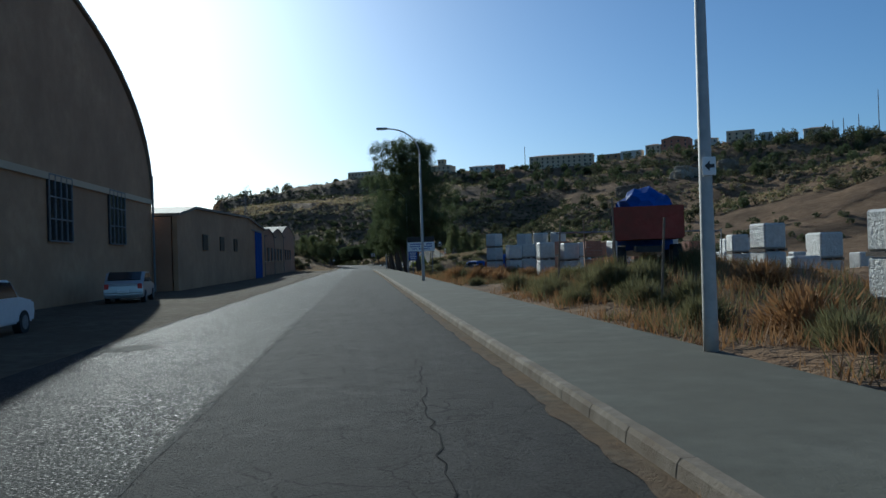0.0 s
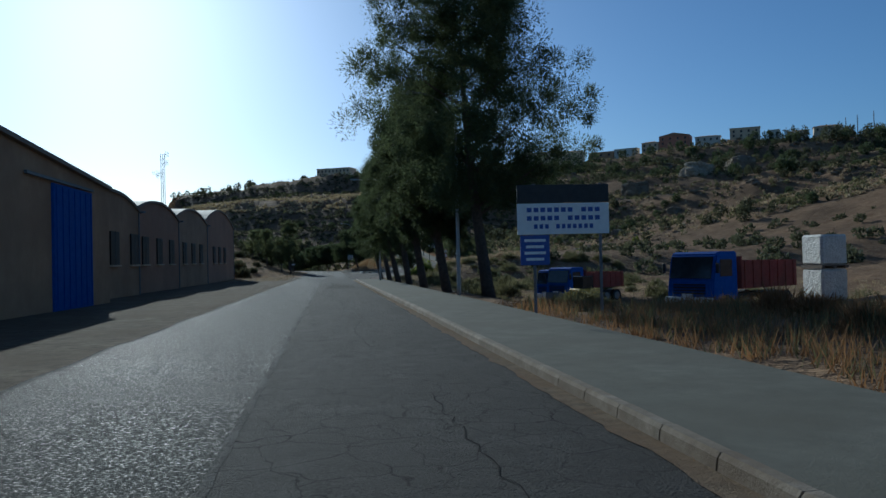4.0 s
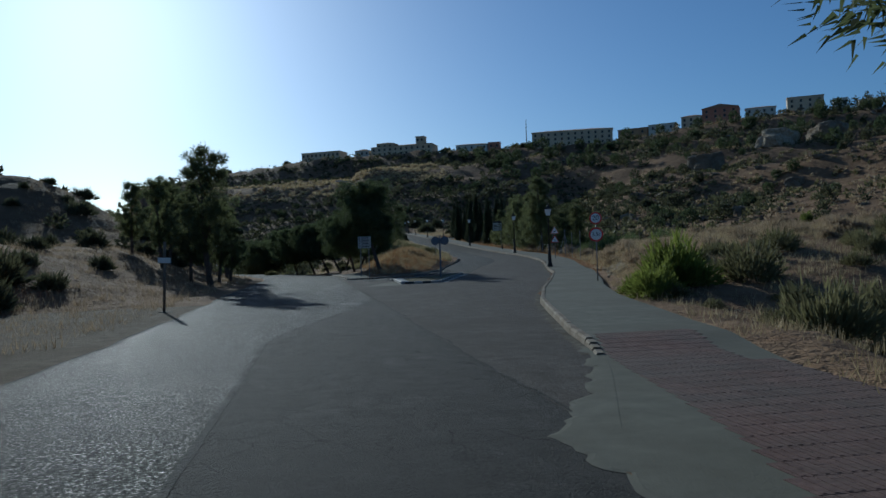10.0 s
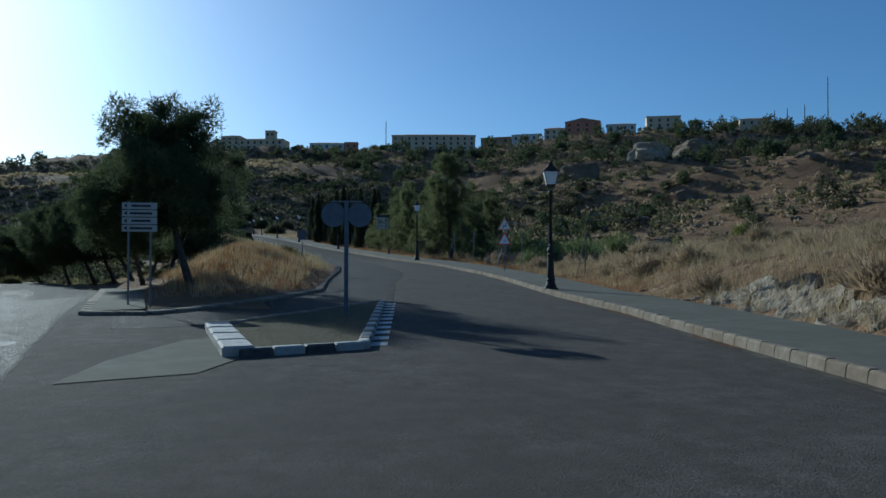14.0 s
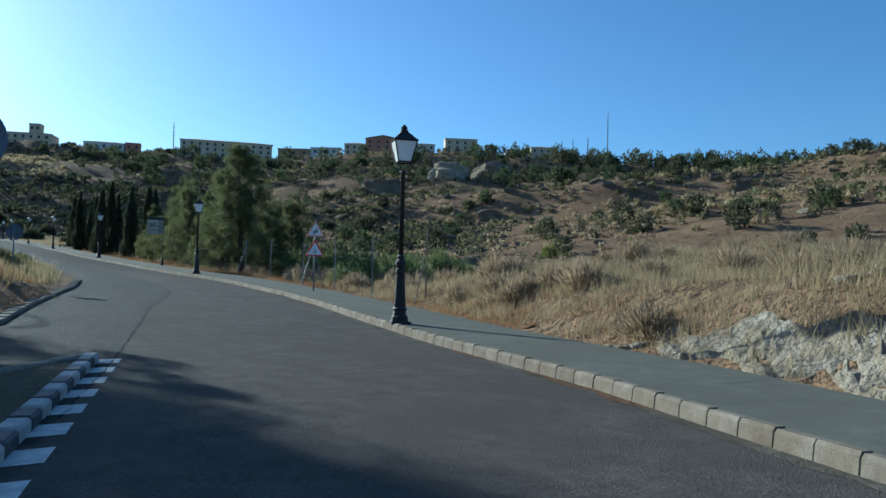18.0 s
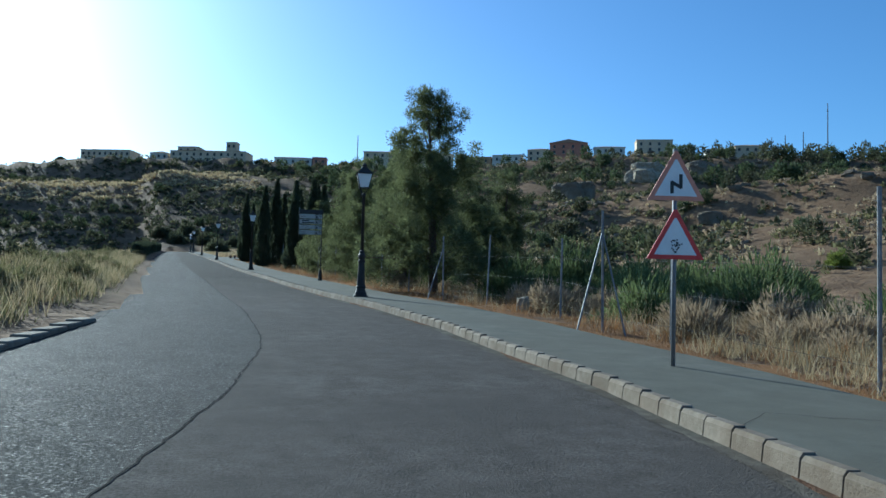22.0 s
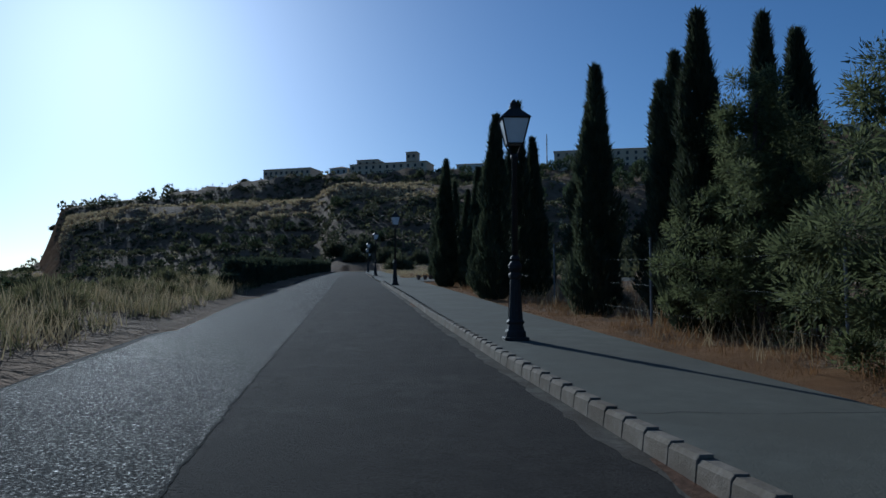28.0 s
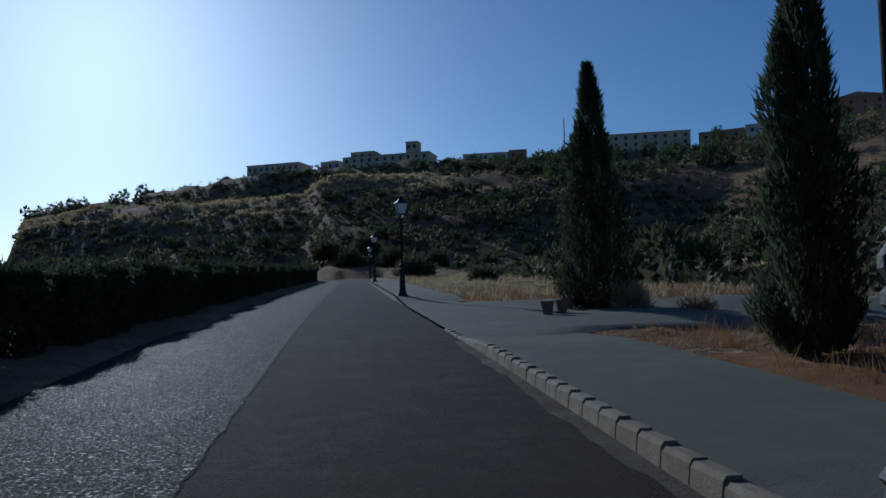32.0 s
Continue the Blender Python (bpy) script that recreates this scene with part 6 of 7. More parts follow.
# bare chalk face on the bank
v, f, cols = [], [], 9
ys = np.arange(182.0, 191.5, 0.2)
for i, y in enumerate(ys):
    e = max(0, math.sin((y - 182.0) / 9.4 * math.pi)) ** 0.5
    for j in range(cols):
        x = float(table(KERB, y)) + 3.9 + 0.3 * math.sin(y * 3) + j * (0.2 * e + 0.03)
        edge = j in (0, cols - 1) or i in (0, len(ys) - 1)
        v.append((x, y, tz(x, y) + (-0.12 if edge else 0.03 + 0.06 + 0.05 * math.sin(x * 5.1 + y * 3.3) + 0.04 * math.sin(x * 11.7 - y * 9.1))))
    if i:
        for j in range(cols - 1):
            q = i * cols + j
            f.append((q - cols, q - cols + 1, q + 1, q))
tagged(mesh_object("chalk_face", v, f, chalk), "bare white chalk face on the bank", "bank", kind="structure")

# track beside the tall poplar
v, f = [], []
xs = list(np.arange(0, 40, 0.8))
for i, dx in enumerate(xs):
    for j in range(17):
        y = 312.3 + j * (3.97 - min(1.7, max(0, dx - 3) * 0.12)) / 4 + max(0, dx - 3) * 0.08
        x = float(table(KERB, y)) + 0.1 + dx
        level = rz(x, y) + walk_lift(y) + 0.004
        top = max(tz(x + a, y + b) for a in (-0.8, 0, 0.8) for b in (-0.8, 0, 0.8)) + 0.03
        z = level if dx < 2.6 else max(top, level + (top - level) * float(smooth((dx - 2.5) / 8)))
        v.append((x, y, z - (0.5 if j in (0, 16) and dx > 2.9 else 0)))
    if i:
        for j in range(16):
            q = i * 17 + j
            f.append((q - 17, q, q + 1, q - 16))
tagged(mesh_object("side_track", v, f, concrete, smooth_shade=True), "pale grey concrete track leaving the road", "track", kind="structure")
for i, (x, y) in enumerate(((29.9, 318.2), (30.6, 318.9), (31.3, 320.4))):
    bm = bmesh.new()
    lathe(bm, [(0.13, 0), (0.2, 0.42), (0.22, 0.43), (0.22, 0.48), (0.16, 0.48), (0.14, 0.4)], 12)
    o = part("planter_pot", bm, terracotta, None)
    o.matrix_basis = pose(x, y, tz(x, y))
    tagged(o, "small dark pot standing beside the track", "pot", "pots beside the track")


# ---- sheds along the main road ----
def windows_on(t, rows, size, material=None, frame_mat=None, turn=None, depth=0.12):
    """Windows as parts of a house: frame, pane, sill, each at (x, y, z) of the wall."""
    for c in rows:
        bm = bmesh.new()
        box(bm, (0, 0, 0), (size[0], depth, size[1]))
        w = part("window", bm, material or dark_opening, t)
        w.matrix_basis = Matrix.Translation(c) @ (turn or Matrix.Identity(4))
        bm = bmesh.new()
        box(bm, (0, -0.03, -size[1] / 2 - 0.05), (size[0] + 0.2, depth + 0.12, 0.09))
        part("sill", bm, frame_mat or wall_white, w)


def road_wall(t, y0, y1, z0, tops, x, thick=0.3, material=None, name="wall"):
    """A wall along y whose top follows (y, z) points."""
    pts = [(y0, z0)] + [(y1, z0)] + tops[::-1]
    bm = bmesh.new()
    prism(bm, [(a, b) for a, b in pts], thick, Matrix.Translation((x - thick / 2, 0, 0)) @ Matrix.Rotation(radians(90), 4, "Z"))
    return part(name, bm, material or wall_ochre, t)


def vault(t, y0, y1, eave, rise, x0, x1, material, name="roof", thick=0.18, n=18, over=0.12, power=0.9):
    """A barrel roof from y0 to y1, its axis along x."""
    ym, hw = (y0 + y1) / 2, (y1 - y0) / 2
    arc = [(ym - (hw + over) * math.cos(math.pi * k / n), eave + rise * math.sin(math.pi * k / n) ** power) for k in range(n + 1)]
    bm = bmesh.new()
    rings = []
    for (y, z) in arc:
        rings.append([bm.verts.new((x1 + 0.12, y, z)), bm.verts.new((x0, y, z)), bm.verts.new((x0, y, z + thick)), bm.verts.new((x1 + 0.12, y, z + thick))])
    for a, b in zip(rings, rings[1:]):
        for k in range(4):
            bm.faces.new((a[k], a[(k + 1) % 4], b[(k + 1) % 4], b[k]))
    bm.faces.new(rings[0])
    bm.faces.new(rings[-1][::-1])
    return part(name, bm, material, t)


barn = thing("arched_barn", "large brown barn with a high arched roof beside the road", "barn")
N = 28
B0, B1, EAVE, RISE, FX = 7.5, 50.6, 5.5, 9.6, -13.4
top = [((B0 + B1) / 2 - (B1 - B0) / 2 * math.cos(math.pi * k / N), EAVE + RISE * math.sin(math.pi * k / N)) for k in range(N + 1)]
road_wall(barn, B0, B1, -0.5, top, FX, 0.35, wall_ochre, "gable_wall")
vault(barn, B0, B1, EAVE, RISE, -55, FX, roof_sheet, over=0.15, n=28)
bm = bmesh.new()
box(bm, (-34.6, B1 - 0.2, 2.45), (41, 0.35, 5.9))
part("side_wall", bm, wall_brick, barn)
bm = bmesh.new()
box(bm, (FX + 0.05, (B0 + B1) / 2, EAVE - 0.05), (0.16, B1 - B0 - 0.2, 0.3))
part("band", bm, wall_sand, barn, "pale band across the gable")
bm = bmesh.new()
rod(bm, (FX + 0.16, B1 - 0.25, -0.3), (FX + 0.16, B1 - 0.25, EAVE + 1.6), 0.07, n=8)
part("downpipe", bm, galv, barn, "grey downpipe at the corner of the barn")
for y, w, z, h in ((43.4, 2.6, 4.1, 2.9), (35.5, 2.6, 4.1, 2.9)):
    bm = bmesh.new()
    box(bm, (FX + 0.02, y, z), (0.16, w, h))
    win = part("window", bm, window_glass, barn)
    bm = bmesh.new()
    for k in range(5):
        box(bm, (FX + 0.12, y - w / 2 + w * k / 4, z), (0.06, 0.06, h))
    for k in range(4):
        box(bm, (FX + 0.12, y, z - h / 2 + h * k / 3), (0.06, w, 0.06))
    part("grating", bm, galv, win)
bm = bmesh.new()
box(bm, (FX + 0.02, 24, 2.0), (0.2, 5.0, 4.4), bevel=0.03)
part("door", bm, dark_plastic, barn, "dark sliding door")

shed = thing("long_shed", "long low brown shed with a blue door beside the road", "shed")
SX = -12.0
LINE = [(51.3, 4.6), (56.5, 5.35), (82, 5.95), (95.6, 5.1)]
road_wall(shed, 51.3, 95.6, -1.1, LINE, SX, 0.3, wall_ochre)
bm = bmesh.new()
prism(bm, [(y, z + 0.02) for y, z in LINE] + [(y, z + 0.2) for y, z in LINE[::-1]], 24, Matrix.Translation((SX - 11.8, 0, 0)) @ Matrix.Rotation(radians(90), 4, "Z"))
part("roof", bm, roof_sheet, shed)
for y, z in ((51.45, 4.55), (95.4, 5.05)):
    bm = bmesh.new()
    box(bm, (SX - 11.9, y, (z - 1.1) / 2), (23, 0.28, z + 1.1))
    part("end_wall", bm, wall_brick, shed)
bm = bmesh.new()
box(bm, (SX + 0.04, 90.0, 2.05), (0.16, 5.0, 5.3), bevel=0.02)
d = part("door", bm, blue_paint, shed, "blue metal sliding door")
for k in range(7):
    bm = bmesh.new()
    box(bm, (SX + 0.14, 87.75 + k * 0.75, 2.05), (0.04, 0.06, 5.1))
    part("rib", bm, blue_paint, d)
bm = bmesh.new()
box(bm, (SX + 0.12, 88.6, 4.82), (0.1, 8.0, 0.12))
part("door_rail", bm, galv, shed, "steel rail over the sliding door")
for y in (60, 67, 74):
    bm = bmesh.new()
    box(bm, (SX + 0.02, y, 3.0), (0.14, 1.8, 1.2))
    part("window", bm, dark_opening, shed)

# each bay: from, to, eave, rise, front
BAYS = [(96.2, 108.6, 4.75, 0.9, -13.6), (108.8, 124.8, 4.95, 1.05, -14.1), (125.0, 143.0, 5.4, 1.15, -14.5), (143.2, 168.6, 6.1, 1.75, -14.8)]
for i, (a, b, ev, ri, fx) in enumerate(BAYS):
    t = thing("vaulted_shed", "brown brick shed with a low barrel roof beside the road", "shed", "vaulted sheds along the main road")
    n = 20
    mid = (a + b) / 2 - (1.5 if i == 3 else 0)
    arc = [(a + (b - a) * 0.5 * (1 - math.cos(math.pi * k / n)), ev + ri * math.sin(math.pi * k / n) ** 2) for k in range(n + 1)]
    road_wall(t, a, b, -1.7, arc, fx, 0.3, wall_brick if i % 2 else wall_ochre, "front_wall")
    vault(t, a, b, ev, ri, fx - 22, fx + 0.02, roof_sheet, over=0.05, n=20, power=2)
    bm = bmesh.new()
    box(bm, (fx - 11.2, b - 0.16, (ev - 1.7) / 2), (21.6, 0.28, ev + 1.7))
    part("side_wall", bm, wall_brick, t)
    bm = bmesh.new()
    rod(bm, (fx + 0.1, b - 0.5, -1.0), (fx + 0.1, b - 0.5, ev), 0.05, n=7)
    part("downpipe", bm, galv, t, "thin grey downpipe")
    for y in (mid - 4.6, mid, mid + 4.6):
        bm = bmesh.new()
        box(bm, (fx + 0.03, y, 2.3), (0.14, 1.8, 2.0))
        w = part("window", bm, dark_opening, t)
        bm = bmesh.new()
        box(bm, (fx + 0.1, y, 2.3), (0.06, 0.07, 2.0))
        part("mullion", bm, galv, w)
        bm = bmesh.new()
        box(bm, (fx + 0.06, y, 1.25), (0.26, 2.0, 0.1))
        part("sill", bm, wall_sand, w)
    bm = bmesh.new()
    box(bm, (fx - 0.4, b, ev + 0.1), (1.6, 0.3, 0.12))
    part("gutter", bm, galv, t, "pale sheet-metal valley gutter")

# ---- antenna mast ----
t = thing("antenna_mast", "thin lattice radio mast with aerials behind the sheds", "mast", at=pose(-26.0, 176.0, tz(-26.0, 176.0), 0, 0, 10))
H = 18.2 - tz(-26.0, 176.0)
for x, y in ((-0.28, -0.16), (0.28, -0.16), (0, 0.32)):
    bm = bmesh.new()
    rod(bm, (x, y, 0), (x, y, H), 0.045, n=6)
    part("leg", bm, galv, t)
bm = bmesh.new()
for k in range(int(H / 0.7)):
    z = k * 0.7
    c = [(-0.28, -0.16), (0.28, -0.16), (0, 0.32)]
    for i in range(3):
        p, q = c[i], c[(i + 1) % 3]
        rod(bm, (*p, z), (*q, z + 0.7), 0.018, n=4)
part("lattice", bm, galv, t)
for z, L, side in ((H - 0.1, 0.9, 1), (H - 1.4, 0.8, 1), (H - 3.0, 1.5, -1), (H - 3.4, 1.0, -1)):
    bm = bmesh.new()
    rod(bm, (0, 0, z), (side * L, -0.2, z + 0.1), 0.025, n=5)
    for k in range(4):
        x = side * L * (0.4 + 0.18 * k)
        rod(bm, (x, -0.2, z - 0.45 + 0.05 * k), (x, -0.2, z + 0.55 - 0.05 * k), 0.018, n=4)
    part("aerial", bm, galv, t)


# ---- vehicles ----
def wheel(parent, c, r, w):
    bm = bmesh.new()
    prism(bm, disc_outline(r, 20), w, Matrix.Translation(c) @ Matrix.Rotation(radians(90), 4, "Z"))
    o = part("wheel", bm, rubber, parent)
    bm = bmesh.new()
    prism(bm, disc_outline(r * 0.6, 14), w + 0.03, Matrix.Translation(c) @ Matrix.Rotation(radians(90), 4, "Z"))
    part("rim", bm, galv, o)


def car(x, y, heading, paint, label):
    t = thing("parked_car", label, "car", "cars parked by the barn", pose(x, y, tz(x, y) + 0.02, 0, 0, heading))
    side = [(-2.0, 0.3), (2.0, 0.3), (2.08, 0.55), (2.0, 0.85), (1.1, 0.98), (0.55, 1.42), (-1.2, 1.47), (-1.85, 1.05), (-2.05, 0.9), (-2.08, 0.5)]
    bm = bmesh.new()
    prism(bm, side, 1.66, Matrix.Rotation(radians(90), 4, "Z"))
    bmesh.ops.bevel(bm, geom=bm.edges[:], offset=0.05, segments=2, affect="EDGES")
    part("body", bm, paint, t, smooth_shade=False)
    for sx in (-1, 1):
        bm = bmesh.new()
        prism(bm, [(0.95, 0.98), (0.5, 1.36), (-0.25, 1.39), (-0.25, 0.98)], 0.02, Matrix.Translation((sx * 0.835, 0, 0)) @ Matrix.Rotation(radians(90), 4, "Z"))
        part("side_window", bm, window_glass, t)
        bm = bmesh.new()
        prism(bm, [(-0.33, 0.98), (-0.33, 1.39), (-1.15, 1.4), (-1.65, 1.02)], 0.02, Matrix.Translation((sx * 0.835, 0, 0)) @ Matrix.Rotation(radians(90), 4, "Z"))
        part("rear_side_window", bm, window_glass, t)
        bm = bmesh.new()
        box(bm, (sx * 0.66, 2.04, 0.72), (0.3, 0.06, 0.16), bevel=0.02)
        part("headlight", bm, lamp_glass, t)
        bm = bmesh.new()
        box(bm, (sx * 0.7, -2.04, 0.82), (0.2, 0.06, 0.24), bevel=0.02)
        part("tail_light", bm, sign_red, t)
    for ya, za, yb, zb in ((1.06, 1.02, 0.6, 1.39), (-1.8, 1.1, -1.27, 1.44)):
        bm = bmesh.new()
        a = math.atan2(zb - za, yb - ya)
        box(bm, (0, (ya + yb) / 2, (za + zb) / 2 + 0.015), (1.4, math.hypot(yb - ya, zb - za), 0.03), Matrix.Rotation(a, 4, "X"))
        part("windscreen", bm, window_glass, t)
    for sx in (-1, 1):
        for sy in (-1.28, 1.3):
            wheel(t, (sx * 0.76, sy, 0.31), 0.31, 0.2)
    bm = bmesh.new()
    box(bm, (0, 2.09, 0.42), (0.5, 0.02, 0.12))
    box(bm, (0, -2.1, 0.6), (0.5, 0.02, 0.12))
    part("number_plate", bm, sign_white, t)


car(-11.0, 37.5, 8, car_silver, "silver hatchback parked in the shade of the barn")
car(-9.5, 19.3, 2, car_white, "pale blue-white hatchback parked in the shade")


def truck(x, y, heading, label, bed, bed_tilt=0.0, paint=None, tarp=False, scale=1.0):
    t = thing("lorry", label, "lorry", "lorries in the yard", pose(x, y, tz(x, y), 0, 0, heading) @ Matrix.Scale(scale, 4))
    bm = bmesh.new()
    prism(bm, [(0, 0.75), (0.08, 1.55), (0.32, 2.6), (0.5, 2.72), (1.75, 2.72), (1.8, 0.75)], 2.2, Matrix.Rotation(radians(90), 4, "Z"))
    bmesh.ops.bevel(bm, geom=bm.edges[:], offset=0.06, segments=2, affect="EDGES")
    cab = part("cab", bm, paint or blue_paint, t, "blue lorry cab")
    bm = bmesh.new()
    a = math.atan2(2.5 - 1.65, 0.3 - 0.1)
    box(bm, (0, 0.17, 2.07), (1.95, 0.9, 0.03), Matrix.Rotation(a, 4, "X"))
    part("windscreen", bm, window_glass, cab)
    for sx in (-1, 1):
        bm = bmesh.new()
        box(bm, (sx * 1.1, 0.95, 2.05), (0.03, 0.85, 0.7), bevel=0.01)
        part("door_window", bm, window_glass, cab)
        bm = bmesh.new()
        box(bm, (sx * 1.28, 0.1, 2.05), (0.14, 0.1, 0.4), bevel=0.02)
        rod(bm, (sx * 1.08, 0.3, 2.3), (sx * 1.28, 0.1, 2.2), 0.015, n=5)
        part("mirror", bm, dark_plastic, cab)
        bm = bmesh.new()
        box(bm, (sx * 0.8, -0.08, 0.72), (0.36, 0.06, 0.2), bevel=0.02)
        part("headlight", bm, lamp_glass, cab)
    bm = bmesh.new()
    box(bm, (0, -0.04, 0.68), (2.25, 0.16, 0.38), bevel=0.03)
    part("bumper", bm, sign_white, t, "pale steel bumper")
    bm = bmesh.new()
    for k in range(4):
        box(bm, (0, 0.0, 1.02 + 0.12 * k), (1.5, 0.06, 0.05))
    part("grille", bm, dark_plastic, cab)
    bm = bmesh.new()
    box(bm, (0, 3.3, 0.8), (0.9, 6.2, 0.22))
    part("chassis", bm, dark_plastic, t)
    for sx in (-1, 1):
        for sy in (0.9, 4.3, 5.5):
            wheel(t, (sx * 0.95, sy, 0.48), 0.48, 0.3)
    turn = Matrix.Translation((0, 6.2, 1.1)) @ Matrix.Rotation(radians(-bed_tilt), 4, "X") @ Matrix.Translation((0, -6.2, -1.1))
    bm = bmesh.new()
    for sx in (-1.12, 1.12):
        box(bm, (sx, 4.1, 1.75), (0.08, 4.3, 1.1))
        for k in range(7):
            box(bm, (sx * 1.045, 2.2 + k * 0.63, 1.75), (0.06, 0.1, 1.1))
    box(bm, (0, 1.98, 1.85), (2.3, 0.08, 1.3))
    box(bm, (0, 6.2, 1.75), (2.3, 0.08, 1.1))
    box(bm, (0, 4.1, 1.2), (2.3, 4.3, 0.1))
    bmesh.ops.transform(bm, matrix=turn, verts=bm.verts)
    part("dump_bed", bm, bed, t, "ribbed dump bed")
    if tarp:
        bm = bmesh.new()
        bmesh.ops.create_icosphere(bm, subdivisions=3, radius=1.0)
        for v in bm.verts:
            k = 1 + 0.3 * noise.noise(v.co * 2.2)
            v.co = Vector((v.co.x * 0.95 * k, 2.6 + v.co.y * 1.0 * k, 2.45 + v.co.z * 0.75 * k))
        part("tarpaulin", bm, blue_paint, t, "crumpled blue tarpaulin over the bed")
    bm = bmesh.new()
    box(bm, (0, -0.13, 0.95), (0.5, 0.02, 0.12))
    part("number_plate", bm, sign_white, t)


truck(15.75, 112.2, -60, "blue lorry parked in the low yard", red_paint)
truck(15.5, 108.4, -60, "blue lorry with a red dump bed in the low yard", red_paint)
truck(12.0, 31.4, 161, "blue lorry with a rust-red dump bed beside the yard", red_paint, 0, blue_paint, scale=1.0, tarp=True)
truck(15.2, 87.0, -62, "blue lorry with a red dump bed behind the pallets", red_paint, scale=1.1)
d = thing("loader", "yellow wheel loader among the lorries", "loader", at=pose(14.9, 103.2, tz(14.9, 103.2), 0, 0, -70) @ Matrix.Scale(0.8, 4))
yellow = mat("yellow_paint", (0.55, 0.33, 0.03), (0.62, 0.4, 0.06), 5, 0.5, 0.2)
bm = bmesh.new()
box(bm, (0, 1.5, 1.1), (1.4, 2.4, 0.8), bevel=0.08)
part("body", bm, yellow, d)
bm = bmesh.new()
box(bm, (0, 1.3, 2.0), (1.3, 1.2, 1.1), bevel=0.06)
part("cabin", bm, window_glass, d)
for sx in (-0.5, 0.5):
    bm = bmesh.new()
    rod(bm, (sx, 0.6, 1.2), (sx, -1.3, 1.0), 0.09, n=6)
    part("arm", bm, yellow, d)
bm = bmesh.new()
prism(bm, [(0, 0), (0.8, 0.1), (0.9, 0.8), (0.1, 0.9)], 1.8, Matrix.Translation((0, -2.0, 0.4)) @ Matrix.Rotation(radians(90), 4, "Z"))
part("bucket", bm, galv, d)
for sx in (-0.8, 0.8):
    for sy in (0.6, 2.4):
        wheel(d, (sx, sy, 0.55), 0.55, 0.35)


# ---- brick pallets in the yard ----
bm = bmesh.new()
box(bm, (0, 0, 0), (0.255, 1.04, 0.205))
brick_block = bpy.data.meshes.new("brick")
bm.to_mesh(brick_block)
bm.free()
brick_block.materials.append(brick_red)


def pallet(levels, wrapped):
    t = thing("brick_pallet", "pallet of bricks wrapped in white plastic in the yard" if wrapped else "pallet of stacked red bricks in the yard", "brick pallet", "pallets in the yard")
    for k in range(levels):
        z = k * 1.24
        bm = bmesh.new()
        prism(bm, [(-0.55, z), (-0.43, z), (-0.43, z + 0.09), (-0.06, z + 0.09), (-0.06, z), (0.06, z), (0.06, z + 0.09), (0.43, z + 0.09), (0.43, z), (0.55, z), (0.55, z + 0.12), (-0.55, z + 0.12)], 1.1)
        part("pallet", bm, wood, t)
        if wrapped:
            bm = bmesh.new()
            box(bm, (0, 0, z + 0.67), (1.08, 1.08, 1.1), bevel=0.07)
            part("wrapped_bricks", bm, plastic_wrap, t, "bricks under wrinkled white plastic")
        else:
            for r in range(5):
                for c in range(4):
                    o = new("brick", brick_block)
                    o.parent = t
                    o.location = (-0.4 + c * 0.265, 0.01 * math.sin(r * 5 + c * 3), z + 0.23 + r * 0.215)
    return t


kinds = [pallet(2, True), pallet(1, True), pallet(2, False), pallet(3, True)]
PAL = [(12.8, 52.2, 0), (14.2, 51.2, 0), (15.6, 50.3, 2), (17.0, 49.4, 0), (18.4, 48.5, 2), (19.8, 47.6, 0), (13.8, 18.2, 0), (15.0, 18.8, 0), (16.3, 17.6, 2), (17.6, 31.4, 0), (18.9, 30.9, 1), (20.3, 31.5, 0), (12.4, 61.5, 0), (13.8, 62.3, 0), (15.2, 61.8, 0), (16.8, 62.6, 2), (18.2, 61.0, 0), (19.8, 62.0, 2), (11.8, 67.1, 3), (15.2, 70.1, 3), (16.8, 70.3, 3), (18.4, 70.0, 3), (21.5, 63, 0), (23.2, 60.5, 1), (25, 62.5, 0), (27, 60, 2), (29.2, 58, 0),
       (22, 70, 0), (25, 71, 0), (28, 69, 2), (31, 66, 0), (20, 78, 0), (23, 80, 0), (17, 80, 0), (33, 62, 0), (35, 58, 1), (26, 52, 1), (28.5, 50.5, 0), (31, 49, 0), (33.5, 48, 1), (24, 46.5, 0), (36, 44, 0)]
used = set()
for i, (x, y, k) in enumerate(PAL):
    m = pose(x, y, tz(x, y), 0, 0, 8 * math.sin(i * 2.3) + (42 if k == 3 else 0))
    if k in used:
        copy_thing(kinds[k], m)
    else:
        kinds[k].matrix_basis = m
        used.add(k)


